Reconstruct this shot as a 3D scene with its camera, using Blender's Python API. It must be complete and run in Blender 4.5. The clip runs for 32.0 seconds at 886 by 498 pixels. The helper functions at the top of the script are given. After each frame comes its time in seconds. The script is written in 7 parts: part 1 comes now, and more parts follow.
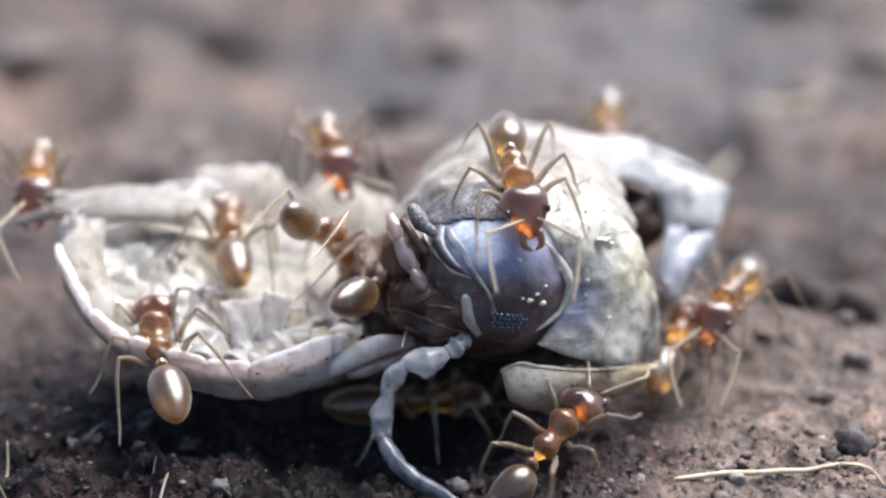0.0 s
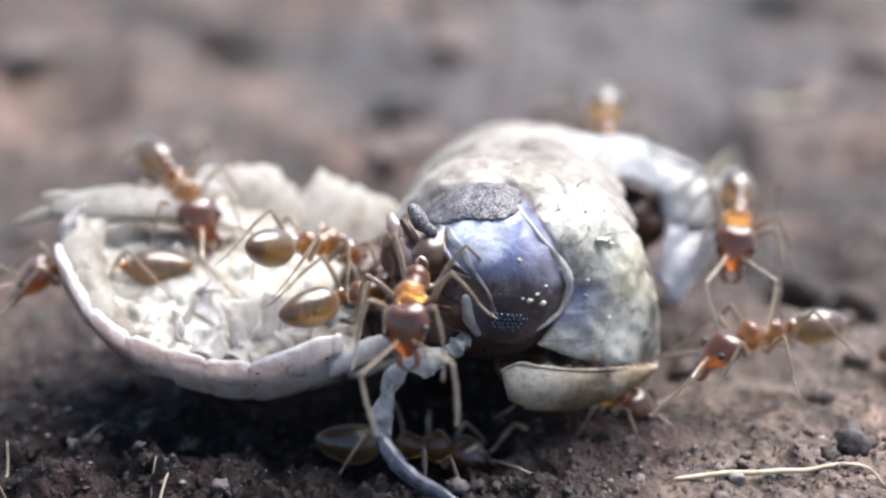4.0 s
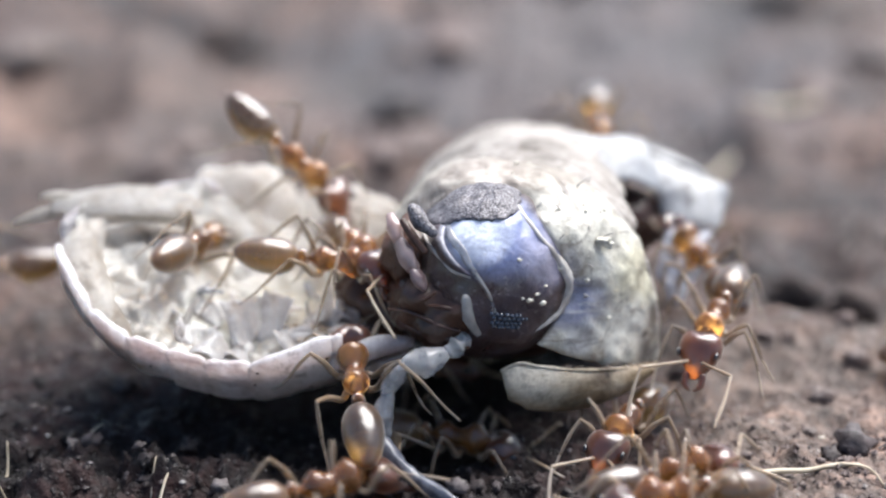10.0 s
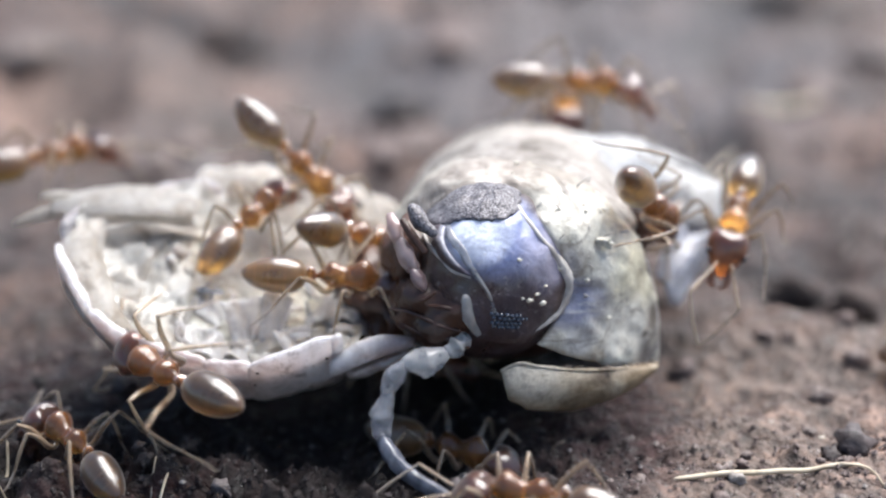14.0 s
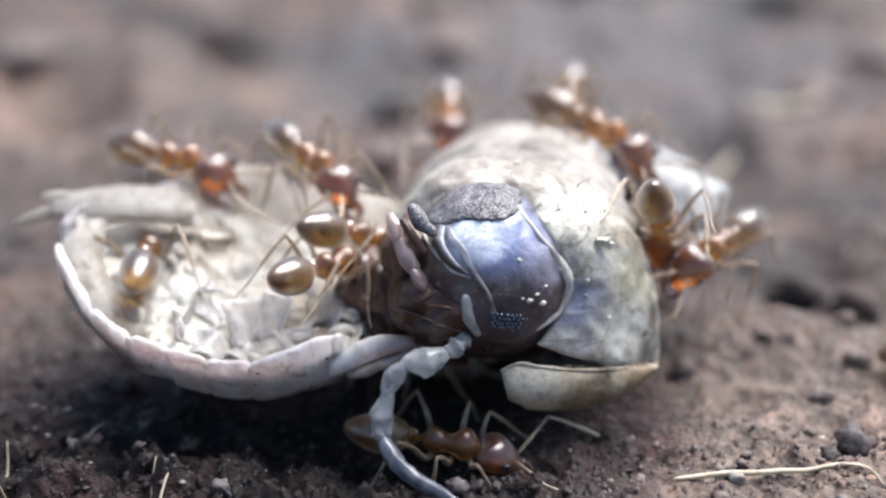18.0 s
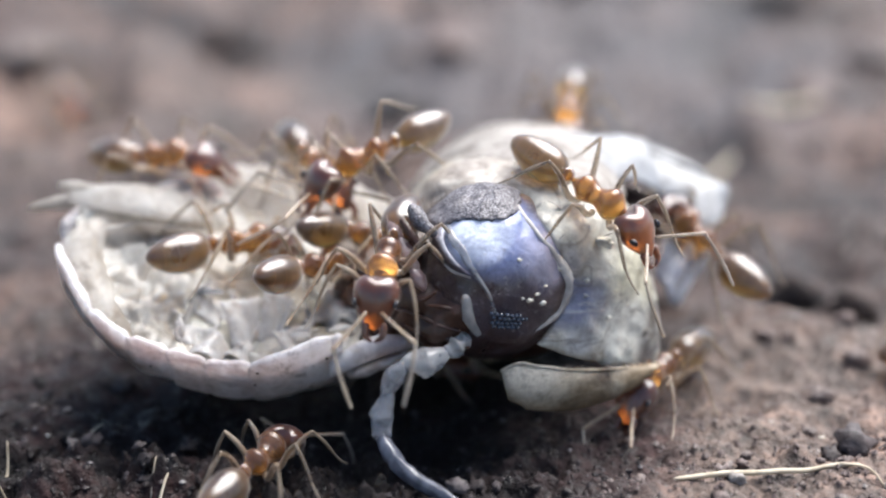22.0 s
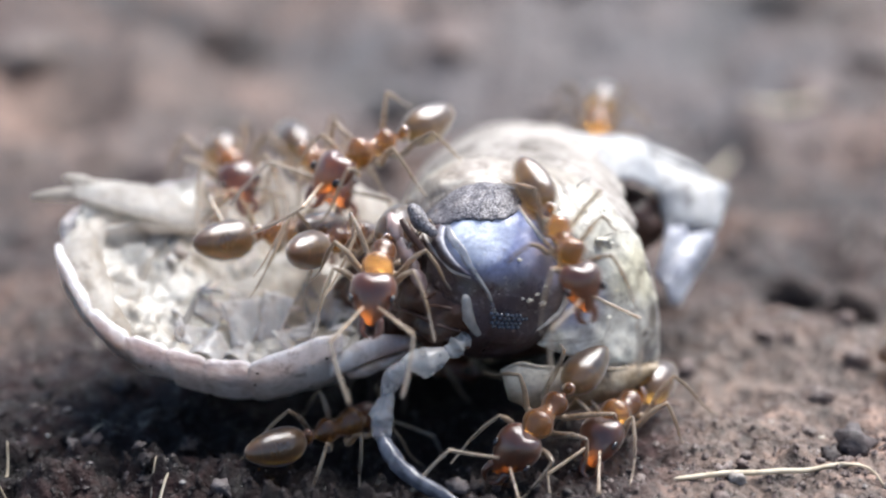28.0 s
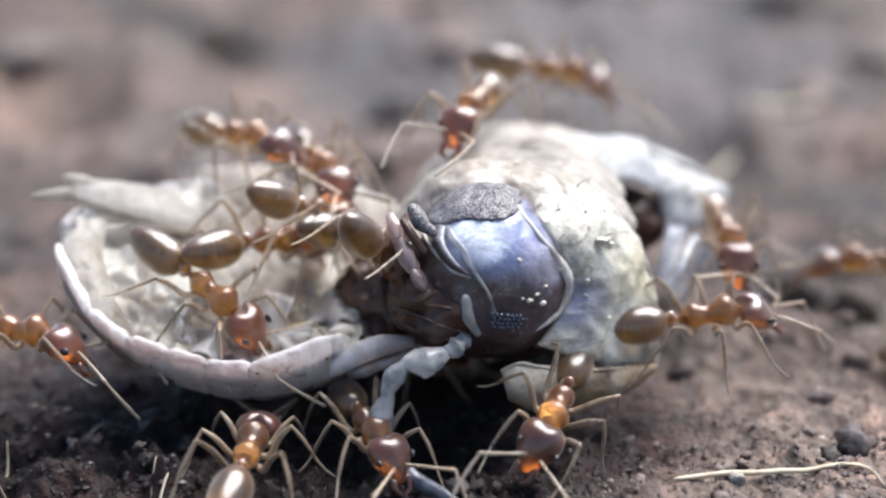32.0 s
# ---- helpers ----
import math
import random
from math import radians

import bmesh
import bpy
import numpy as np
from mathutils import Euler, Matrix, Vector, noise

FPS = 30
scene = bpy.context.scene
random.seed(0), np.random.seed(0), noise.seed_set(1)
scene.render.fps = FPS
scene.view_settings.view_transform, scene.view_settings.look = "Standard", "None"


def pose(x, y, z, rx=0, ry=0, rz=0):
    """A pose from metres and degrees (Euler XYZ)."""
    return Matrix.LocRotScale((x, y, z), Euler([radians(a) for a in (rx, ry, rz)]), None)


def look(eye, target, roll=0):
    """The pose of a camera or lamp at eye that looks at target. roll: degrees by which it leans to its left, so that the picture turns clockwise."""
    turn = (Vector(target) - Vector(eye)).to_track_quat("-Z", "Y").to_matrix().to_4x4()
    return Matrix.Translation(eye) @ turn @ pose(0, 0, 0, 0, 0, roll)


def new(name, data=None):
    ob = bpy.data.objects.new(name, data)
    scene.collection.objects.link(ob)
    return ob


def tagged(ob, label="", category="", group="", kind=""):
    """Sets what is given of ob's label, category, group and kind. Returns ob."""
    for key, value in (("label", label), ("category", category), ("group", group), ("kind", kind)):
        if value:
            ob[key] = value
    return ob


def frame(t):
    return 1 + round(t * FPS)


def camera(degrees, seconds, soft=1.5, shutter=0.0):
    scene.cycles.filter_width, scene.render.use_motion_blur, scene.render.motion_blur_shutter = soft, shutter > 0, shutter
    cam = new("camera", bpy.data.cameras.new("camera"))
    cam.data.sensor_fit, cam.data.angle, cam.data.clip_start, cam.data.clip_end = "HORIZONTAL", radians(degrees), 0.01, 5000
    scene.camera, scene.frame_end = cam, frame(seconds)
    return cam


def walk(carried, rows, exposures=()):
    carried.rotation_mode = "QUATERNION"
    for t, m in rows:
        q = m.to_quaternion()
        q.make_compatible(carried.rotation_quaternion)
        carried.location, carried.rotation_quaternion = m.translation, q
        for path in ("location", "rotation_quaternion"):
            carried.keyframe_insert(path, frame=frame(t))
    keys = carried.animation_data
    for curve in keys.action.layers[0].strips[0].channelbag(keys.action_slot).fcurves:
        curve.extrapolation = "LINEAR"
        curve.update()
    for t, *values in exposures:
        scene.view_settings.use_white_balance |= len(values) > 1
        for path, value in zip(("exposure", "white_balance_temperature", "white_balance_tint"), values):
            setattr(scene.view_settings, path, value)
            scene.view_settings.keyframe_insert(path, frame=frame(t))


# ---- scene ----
# A macro shot: lengths below are written in millimetres and scaled once by MM.
MM = 0.001
EYE, AIM = Vector((0.0, -22.1, 11.7)), Vector((0.0, 0.0, 2.3))
cam = camera(29.3, 32.0, soft=2.3, shutter=0.5)
cam.data.dof.use_dof = True
cam.data.dof.focus_distance = 22.9 * MM
cam.data.dof.aperture_fstop = 60.0
walk(cam, [(0.0, look(EYE * MM, AIM * MM)), (32.0, look(EYE * MM, AIM * MM))], exposures=[(0.0, 1.13), (32.0, 1.13)])

# ---- sky and sun ----
SUN_FROM = Vector((0.36, 0.43, 1.0)).normalized()
world = bpy.data.worlds.new("sky")
scene.world = world
world.use_nodes = True
wn = world.node_tree.nodes
sky = wn.new("ShaderNodeTexSky")
sky.sky_type = "NISHITA"
sky.sun_disc = False
sky.sun_elevation = math.asin(SUN_FROM.z)
sky.sun_rotation = math.atan2(SUN_FROM.x, SUN_FROM.y)
wn["Background"].inputs["Strength"].default_value = 0.080
world.node_tree.links.new(sky.outputs["Color"], wn["Background"].inputs["Color"])
sun_data = bpy.data.lights.new("sun", "SUN")
sun_data.energy = 4.6
sun_data.angle = radians(55)
sun_data.color = (1.0, 0.97, 0.945)
sun = new("sun", sun_data)
sun.matrix_world = look(SUN_FROM, Vector((0, 0, 0)))


# ---- materials ----
class Nodes:
    """A small helper round one node material."""

    def __init__(self, name):
        self.mat = bpy.data.materials.new(name)
        self.mat.use_nodes = True
        self.tree = self.mat.node_tree
        self.bsdf = self.tree.nodes["Principled BSDF"]
        self.out = self.tree.nodes["Material Output"]
        self.coords = self.tree.nodes.new("ShaderNodeTexCoord")

    def add(self, kind):
        return self.tree.nodes.new(kind)

    def link(self, a, b):
        self.tree.links.new(a, b)

    def noise(self, scale, detail=4.0, rough=0.55, coord="Object", distortion=0.0, squash=None):
        n = self.add("ShaderNodeTexNoise")
        n.inputs["Scale"].default_value = scale
        n.inputs["Detail"].default_value = detail
        n.inputs["Roughness"].default_value = rough
        n.inputs["Distortion"].default_value = distortion
        if squash is None:
            self.link(self.coords.outputs[coord], n.inputs["Vector"])
        else:
            m = self.add("ShaderNodeMapping")
            m.inputs["Scale"].default_value = squash
            self.link(self.coords.outputs[coord], m.inputs["Vector"])
            self.link(m.outputs["Vector"], n.inputs["Vector"])
        return n.outputs["Fac"]

    def voronoi(self, scale, coord="Object", feature="F1"):
        n = self.add("ShaderNodeTexVoronoi")
        n.feature = feature
        n.inputs["Scale"].default_value = scale
        self.link(self.coords.outputs[coord], n.inputs["Vector"])
        return n.outputs["Distance"]

    def tone_spot(self, col, at, r, tone, most, scale):
        """Blends a tone in round one place, with a frayed edge."""
        where = self.add("ShaderNodeMapping")
        where.inputs["Scale"].default_value = (1 / (r * MM),) * 3
        where.inputs["Location"].default_value = tuple(-c / r for c in at)
        self.link(self.coords.outputs["Object"], where.inputs["Vector"])
        spot = self.add("ShaderNodeTexGradient")
        spot.gradient_type = "SPHERICAL"
        self.link(where.outputs["Vector"], spot.inputs["Vector"])
        uneven = self.mix(0.9, spot.outputs["Fac"], self.noise(scale, 8.0, 0.75, distortion=1.2), "OVERLAY")
        return self.mix(self.ramp(uneven, [(0.14, (0, 0, 0)), (0.50, (most,) * 3)]), col, tone)

    def ramp(self, fac, stops):
        r = self.add("ShaderNodeValToRGB")
        el = r.color_ramp.elements
        while len(el) < len(stops):
            el.new(0.5)
        for e, (p, c) in zip(el, stops):
            e.position = p
            e.color = (*c, 1.0) if len(c) == 3 else c
        self.link(fac, r.inputs["Fac"])
        return r.outputs["Color"]

    def mix(self, fac, a, b, mode="MIX"):
        m = self.add("ShaderNodeMix")
        m.data_type = "RGBA"
        m.blend_type = mode
        for socket, value in ((m.inputs["Factor"], fac), (m.inputs["A"], a), (m.inputs["B"], b)):
            if isinstance(value, (int, float)):
                socket.default_value = value
            elif isinstance(value, tuple):
                socket.default_value = (*value, 1.0)
            else:
                self.link(value, socket)
        return m.outputs["Result"]

    def bump(self, height, strength, distance, before=None):
        b = self.add("ShaderNodeBump")
        b.inputs["Strength"].default_value = strength
        b.inputs["Distance"].default_value = distance
        self.link(height, b.inputs["Height"])
        if before is not None:
            self.link(before, b.inputs["Normal"])
        return b.outputs["Normal"]

    def finish(self, color, rough, normal=None, coat=0.0, translucent=0.0, glow_tint=(1, 1, 1), spec=0.5, sss=0.0):
        b = self.bsdf
        if isinstance(color, tuple):
            b.inputs["Base Color"].default_value = (*color, 1)
        else:
            self.link(color, b.inputs["Base Color"])
        if isinstance(rough, (int, float)):
            b.inputs["Roughness"].default_value = rough
        else:
            self.link(rough, b.inputs["Roughness"])
        b.inputs["Specular IOR Level"].default_value = spec
        b.inputs["Coat Weight"].default_value = coat
        b.inputs["Coat Roughness"].default_value = 0.2
        if sss > 0:
            b.inputs["Subsurface Weight"].default_value = sss
            b.inputs["Subsurface Radius"].default_value = (1.0, 0.9, 0.82)
            b.inputs["Subsurface Scale"].default_value = 0.36 * MM
        if normal is not None:
            self.link(normal, b.inputs["Normal"])
        if translucent > 0:
            t = self.add("ShaderNodeBsdfTranslucent")
            if isinstance(color, tuple):
                t.inputs["Color"].default_value = (*[c * g for c, g in zip(color, glow_tint)], 1)
            else:
                self.link(self.mix(1.0, color, glow_tint, "MULTIPLY"), t.inputs["Color"])
            m = self.add("ShaderNodeMixShader")
            m.inputs["Fac"].default_value = translucent
            self.link(b.outputs["BSDF"], m.inputs[1])
            self.link(t.outputs["BSDF"], m.inputs[2])
            self.link(m.outputs["Shader"], self.out.inputs["Surface"])
        return self.mat


def make_soil():
    n = Nodes("soil")
    big = n.noise(170.0, 7.0, 0.7, squash=(0.6, 1.0, 1.0))
    patch = n.noise(420.0, 6.0, 0.65, distortion=0.6)
    fine = n.noise(4200.0, 5.0, 0.65)
    base = n.ramp(patch, [(0.30, (0.024, 0.020, 0.020)), (0.45, (0.110, 0.085, 0.077)), (0.60, (0.20, 0.157, 0.141)), (0.76, (0.37, 0.315, 0.29))])
    tint = n.ramp(big, [(0.42, (0.080, 0.088, 0.122)), (0.475, (0.30, 0.260, 0.265)), (0.525, (0.56, 0.458, 0.415)), (0.585, (0.95, 0.80, 0.715))])
    col = n.mix(1.0, base, tint, "MULTIPLY")
    drift = n.noise(330.0, 4.0, 0.6, squash=(0.5, 0.85, 1.0))
    col = n.mix(0.8, col, n.ramp(drift, [(0.38, (0.50, 0.54, 0.64)), (0.50, (1.0, 0.98, 0.96)), (0.62, (1.50, 1.38, 1.30))]), "MULTIPLY")
    # Dark soil, with the shade under and before the carcass painted in.
    col = n.tone_spot(col, (2.1, -1.9, -0.1), 5.0, (0.022, 0.014, 0.010), 1.0, 800.0)
    col = n.tone_spot(col, (-0.9, -1.1, -0.1), 4.2, (0.026, 0.017, 0.015), 1.0, 800.0)
    # The hollow shell's shadow on the left, painted as a brown tone.
    col = n.tone_spot(col, (-5.7, 1.9, -0.1), 3.3, (0.055, 0.040, 0.036), 0.9, 900.0)
    col = n.tone_spot(col, (5.8, -1.2, -0.1), 6.2, (0.285, 0.222, 0.192), 0.36, 500.0)
    col = n.tone_spot(col, (3.4, 17.0, -0.1), 9.5, (0.085, 0.084, 0.095), 0.65, 120.0)
    col = n.tone_spot(col, (-8.0, 13.0, -0.1), 8.0, (0.28, 0.235, 0.215), 0.18, 150.0)
    # Damp soil round the carcass; its darkening also paints in the carcass's shade.
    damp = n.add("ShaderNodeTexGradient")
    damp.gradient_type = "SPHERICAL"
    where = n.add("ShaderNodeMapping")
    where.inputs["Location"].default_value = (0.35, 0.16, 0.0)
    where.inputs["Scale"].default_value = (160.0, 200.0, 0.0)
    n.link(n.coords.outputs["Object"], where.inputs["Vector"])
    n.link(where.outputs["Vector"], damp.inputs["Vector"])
    wet_shade = n.mix(0.35, damp.outputs["Fac"], patch, "OVERLAY")
    col = n.mix(n.ramp(wet_shade, [(0.03, (0, 0, 0)), (0.17, (1, 1, 1))]), col, n.mix(1.0, col, (0.30, 0.205, 0.245), "MULTIPLY"))
    mottle = n.noise(1300.0, 5.0, 0.7, distortion=0.8)
    col = n.mix(0.8, col, n.ramp(mottle, [(0.32, (0.42, 0.38, 0.37)), (0.50, (1.0, 0.98, 0.97)), (0.68, (1.75, 1.65, 1.58))]), "MULTIPLY")
    grains = n.ramp(fine, [(0.36, (0.30, 0.30, 0.30)), (0.5, (0.95, 0.94, 0.93)), (0.64, (1.7, 1.65, 1.6))])
    col = n.mix(0.75, col, grains, "MULTIPLY")
    wetness = n.ramp(wet_shade, [(0.03, (0, 0, 0)), (0.17, (1, 1, 1))])
    rough = n.mix(wetness, n.ramp(fine, [(0.35, (0.45, 0.45, 0.45)), (0.62, (0.85, 0.85, 0.85))]), n.ramp(fine, [(0.36, (0.24, 0.24, 0.24)), (0.50, (0.80, 0.80, 0.80))]))
    nor = n.bump(fine, 1.0, 0.09 * MM, n.bump(n.noise(1500.0, 6.0, 0.7), 1.0, 0.20 * MM))
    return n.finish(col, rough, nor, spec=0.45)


def make_chitin(name, pale, mid, dark, amount=0.5, rough=0.38, translucent=0.18, spots=(), dirty=1.0, coat=0.12, cracks=False, milky=0.0):
    """Bleached, mottled shell of a woodlouse; spots are centre, radius and colour."""
    n = Nodes(name)
    cloud = n.noise(900.0, 6.0, 0.62, distortion=0.8)
    fine = n.noise(5200.0, 4.0, 0.6)
    specks = n.noise(2600.0, 3.0, 0.7)
    col = n.ramp(cloud, [(0.30 + 0.16 * amount, dark), (0.42 + 0.10 * amount, mid), (0.56 + 0.06 * amount, pale)])
    streak = n.noise(420.0, 7.0, 0.7, distortion=2.2)
    col = n.mix(n.ramp(streak, [(0.50, (0, 0, 0)), (0.78, (0.8 * amount,) * 3)]), col, dark)
    for k, (x, y, z, r, tone, most) in enumerate(spots):
        col = n.tone_spot(col, (x, y, z), r, tone, most, 1100.0 + 300 * k)
    lines = n.noise(700.0, 6.0, 0.75, coord="Object", distortion=0.3, squash=(1.0, 1.0, 7.0))
    col = n.mix(n.ramp(lines, [(0.57, (0, 0, 0)), (0.66, (0.75 * amount * dirty,) * 3)]), col, tuple(c * 0.7 for c in dark))
    col = n.mix(n.ramp(lines, [(0.36, (0.6 * amount,) * 3), (0.43, (0, 0, 0))]), col, tuple(min(0.9, c * 1.15) for c in pale))
    if cracks:
        crack = n.noise(650.0, 3.0, 0.5, distortion=1.0)
        col = n.mix(n.ramp(crack, [(0.487, (0, 0, 0)), (0.5, (0.55, 0.55, 0.55)), (0.513, (0, 0, 0))]), col, (0.16, 0.13, 0.11))
    dirt = n.ramp(specks, [(0.26, (0.16, 0.12, 0.09)), (0.36, (1, 1, 1))])
    col = n.mix(dirty, col, dirt, "MULTIPLY")
    col = n.mix(0.3 + 0.35 * dirty, col, n.ramp(fine, [(0.38, (0.62, 0.60, 0.58)), (0.54, (1, 1, 1))]), "MULTIPLY")
    pits = n.noise(11000.0, 4.0, 0.7)
    col = n.mix(0.4 * dirty, col, n.ramp(pits, [(0.36, (0.45, 0.42, 0.40)), (0.50, (1, 1, 1))]), "MULTIPLY")
    nor = n.bump(pits, 0.8, 0.02 * MM, n.bump(fine, 0.5, 0.025 * MM, n.bump(specks, 0.35, 0.04 * MM, n.bump(cloud, 0.35, 0.06 * MM))))
    r = n.ramp(cloud, [(0.3, (rough * 0.7,) * 3), (0.7, (min(1, rough * 1.5),) * 3)])
    return n.finish(col, r, nor, coat=coat, translucent=translucent, spec=0.4, sss=milky)


def make_head_chitin():
    n = Nodes("dark_head_shell")
    cloud = n.noise(520.0, 6.0, 0.6, distortion=0.7)
    fine = n.noise(6000.0, 4.0, 0.6)
    bloom = n.noise(1500.0, 8.0, 0.78, distortion=1.8)
    scuff = n.noise(10000.0, 5.0, 0.7, distortion=0.4)
    col = n.ramp(cloud, [(0.36, (0.026, 0.011, 0.009)), (0.50, (0.050, 0.026, 0.026)), (0.66, (0.11, 0.09, 0.12))])
    col = n.mix(n.ramp(bloom, [(0.52, (0, 0, 0)), (0.66, (0.38, 0.38, 0.38))]), col, (0.14, 0.12, 0.16))
    # Sky reflection and highlight on the upper head, painted as pale blue tones.
    col = n.tone_spot(col, (0.74, -0.95, 2.90), 0.90, (0.20, 0.25, 0.48), 0.95, 1300.0)
    col = n.tone_spot(col, (0.46, -0.98, 2.95), 0.66, (0.70, 0.76, 0.92), 0.95, 2200.0)
    col = n.tone_spot(col, (1.36, -1.05, 2.60), 0.62, (0.40, 0.40, 0.55), 0.6, 3000.0)
    col = n.tone_spot(col, (1.1, -1.4, 2.05), 0.7, (0.040, 0.036, 0.062), 0.6, 2200.0)
    col = n.mix(n.ramp(scuff, [(0.58, (0, 0, 0)), (0.70, (0.45, 0.45, 0.45))]), col, (0.42, 0.40, 0.41))
    nor = n.bump(fine, 0.5, 0.02 * MM, n.bump(scuff, 0.7, 0.025 * MM, n.bump(bloom, 0.9, 0.07 * MM, n.bump(cloud, 0.5, 0.15 * MM))))
    return n.finish(col, n.ramp(bloom, [(0.4, (0.26,) * 3), (0.65, (0.60,) * 3)]), nor, coat=0.7, spec=0.5)


def make_granular():
    n = Nodes("granular_crust")
    v = n.voronoi(31000.0)
    c = n.noise(1500.0, 5.0, 0.65)
    col = n.ramp(v, [(0.1, (0.34, 0.33, 0.36)), (0.4, (0.15, 0.14, 0.155)), (0.7, (0.05, 0.046, 0.055))])
    col = n.mix(n.ramp(c, [(0.54, (0, 0, 0)), (0.72, (0.6, 0.6, 0.6))]), col, (0.34, 0.31, 0.30))
    return n.finish(col, 0.5, n.bump(v, 0.7, 0.02 * MM), coat=0.1)


def make_ant(name, dark, mid, through_color, rough=0.3, translucent=0.3, scale=2600.0, bands=False, sheen=0.3, coat=0.6):
    """Glossy, slightly see-through cuticle with a silky bloom of fine hairs."""
    n = Nodes(name)
    info = n.add("ShaderNodeObjectInfo")
    cloud = n.noise(scale, 3.0, 0.5)
    col = n.ramp(cloud, [(0.35, dark), (0.65, mid)])
    if bands:
        sep = n.add("ShaderNodeSeparateXYZ")
        n.link(n.coords.outputs["Object"], sep.inputs["Vector"])
        along = n.add("ShaderNodeMath")
        along.operation = "MULTIPLY_ADD"
        along.inputs[1].default_value = 1.0 / (0.84 * MM)
        along.inputs[2].default_value = 1.0
        n.link(sep.outputs["X"], along.inputs[0])
        band = n.ramp(along.outputs[0], [(0.0, (1.2, 0.9, 0.6)), (0.18, (0.72, 0.66, 0.62)), (0.20, (1.35, 1.28, 1.15)), (0.225, (0.80, 0.74, 0.70)), (0.38, (0.70, 0.66, 0.64)), (0.40, (1.35, 1.28, 1.15)), (0.425, (0.78, 0.72, 0.68)), (0.62, (0.85, 0.78, 0.70)), (0.65, (1.3, 1.2, 1.05)), (0.68, (0.95, 0.85, 0.74)), (1.0, (1.3, 1.1, 0.8))])
        col = n.mix(1.0, col, band, "MULTIPLY")
    shade = n.ramp(info.outputs["Random"], [(0.0, (0.70, 0.68, 0.68)), (1.0, (1.2, 1.12, 1.0))])
    col = n.mix(1.0, col, shade, "MULTIPLY")
    fine = n.noise(16000.0, 2.0, 0.5)
    b = n.bsdf
    b.inputs["Sheen Weight"].default_value = sheen
    b.inputs["Sheen Roughness"].default_value = 0.4
    b.inputs["Sheen Tint"].default_value = (0.95, 0.97, 1.0, 1.0)
    b.inputs["IOR"].default_value = 1.55
    glow = n.add("ShaderNodeBsdfPrincipled")
    glow.inputs["Base Color"].default_value = (*through_color, 1.0)
    glow.inputs["Transmission Weight"].default_value = 1.0
    glow.inputs["Roughness"].default_value = 0.24
    glow.inputs["IOR"].default_value = 1.38
    both = n.add("ShaderNodeMixShader")
    both.inputs["Fac"].default_value = translucent
    n.finish(col, rough, n.bump(fine, 0.35, 0.008 * MM), coat=coat)
    b.inputs["Coat Roughness"].default_value = 0.28
    b.inputs["Coat IOR"].default_value = 1.8
    b.inputs["Coat Tint"].default_value = (0.93, 0.95, 1.0, 1.0)
    n.link(b.outputs["BSDF"], both.inputs[1])
    n.link(glow.outputs["BSDF"], both.inputs[2])
    n.link(both.outputs["Shader"], n.out.inputs["Surface"])
    return n.mat


def make_plain(name, a, b, scale, rough, translucent=0.0, bump=0.3, coat=0.0):
    n = Nodes(name)
    f = n.noise(scale, 5.0, 0.6)
    g = n.noise(scale * 6, 3.0, 0.6)
    col = n.mix(0.4, n.ramp(f, [(0.35, a), (0.65, b)]), n.ramp(g, [(0.3, (0.6, 0.6, 0.6)), (0.65, (1.1, 1.1, 1.1))]), "MULTIPLY")
    return n.finish(col, rough, n.bump(g, bump, 0.02 * MM), translucent=translucent, coat=coat)


def make_grit(name, tones):
    """Loose grains, each with a tone of its own."""
    n = Nodes(name)
    info, geo = n.add("ShaderNodeObjectInfo"), n.add("ShaderNodeNewGeometry")
    both = n.add("ShaderNodeMath")
    both.operation = "ADD"
    n.link(info.outputs["Random"], both.inputs[0])
    n.link(geo.outputs["Random Per Island"], both.inputs[1])
    one = n.add("ShaderNodeMath")
    one.operation = "FRACT"
    n.link(both.outputs[0], one.inputs[0])
    col = n.ramp(one.outputs[0], tones)
    fine = n.noise(5000.0, 5.0, 0.7)
    col = n.mix(0.8, col, n.ramp(fine, [(0.35, (0.4, 0.4, 0.4)), (0.62, (1.2, 1.2, 1.2))]), "MULTIPLY")
    return n.finish(col, n.ramp(fine, [(0.38, (0.3,) * 3), (0.6, (0.8,) * 3)]), n.bump(fine, 1.0, 0.06 * MM), spec=0.4)


SOIL = make_soil()
GRIT = make_grit("damp_grains", [(0.0, (0.012, 0.009, 0.010)), (0.62, (0.036, 0.027, 0.027)), (0.92, (0.085, 0.070, 0.072)), (0.985, (0.18, 0.16, 0.16)), (1.0, (0.50, 0.48, 0.46))])
DRY_GRIT = make_grit("dry_grains", [(0.0, (0.125, 0.098, 0.090)), (0.50, (0.165, 0.122, 0.113)), (0.90, (0.22, 0.185, 0.17)), (1.0, (0.42, 0.38, 0.35))])
SHELL_WHITE = make_chitin("bleached_shell", (0.70, 0.675, 0.64), (0.61, 0.58, 0.545), (0.43, 0.39, 0.34), 0.36, 0.45, 0.62, dirty=0.4)
THIN_SHELL = make_chitin("thin_milky_shell", (0.86, 0.84, 0.81), (0.79, 0.76, 0.725), (0.58, 0.53, 0.47), 0.40, 0.45, 0.74, dirty=0.35, coat=0.25, milky=0.8)
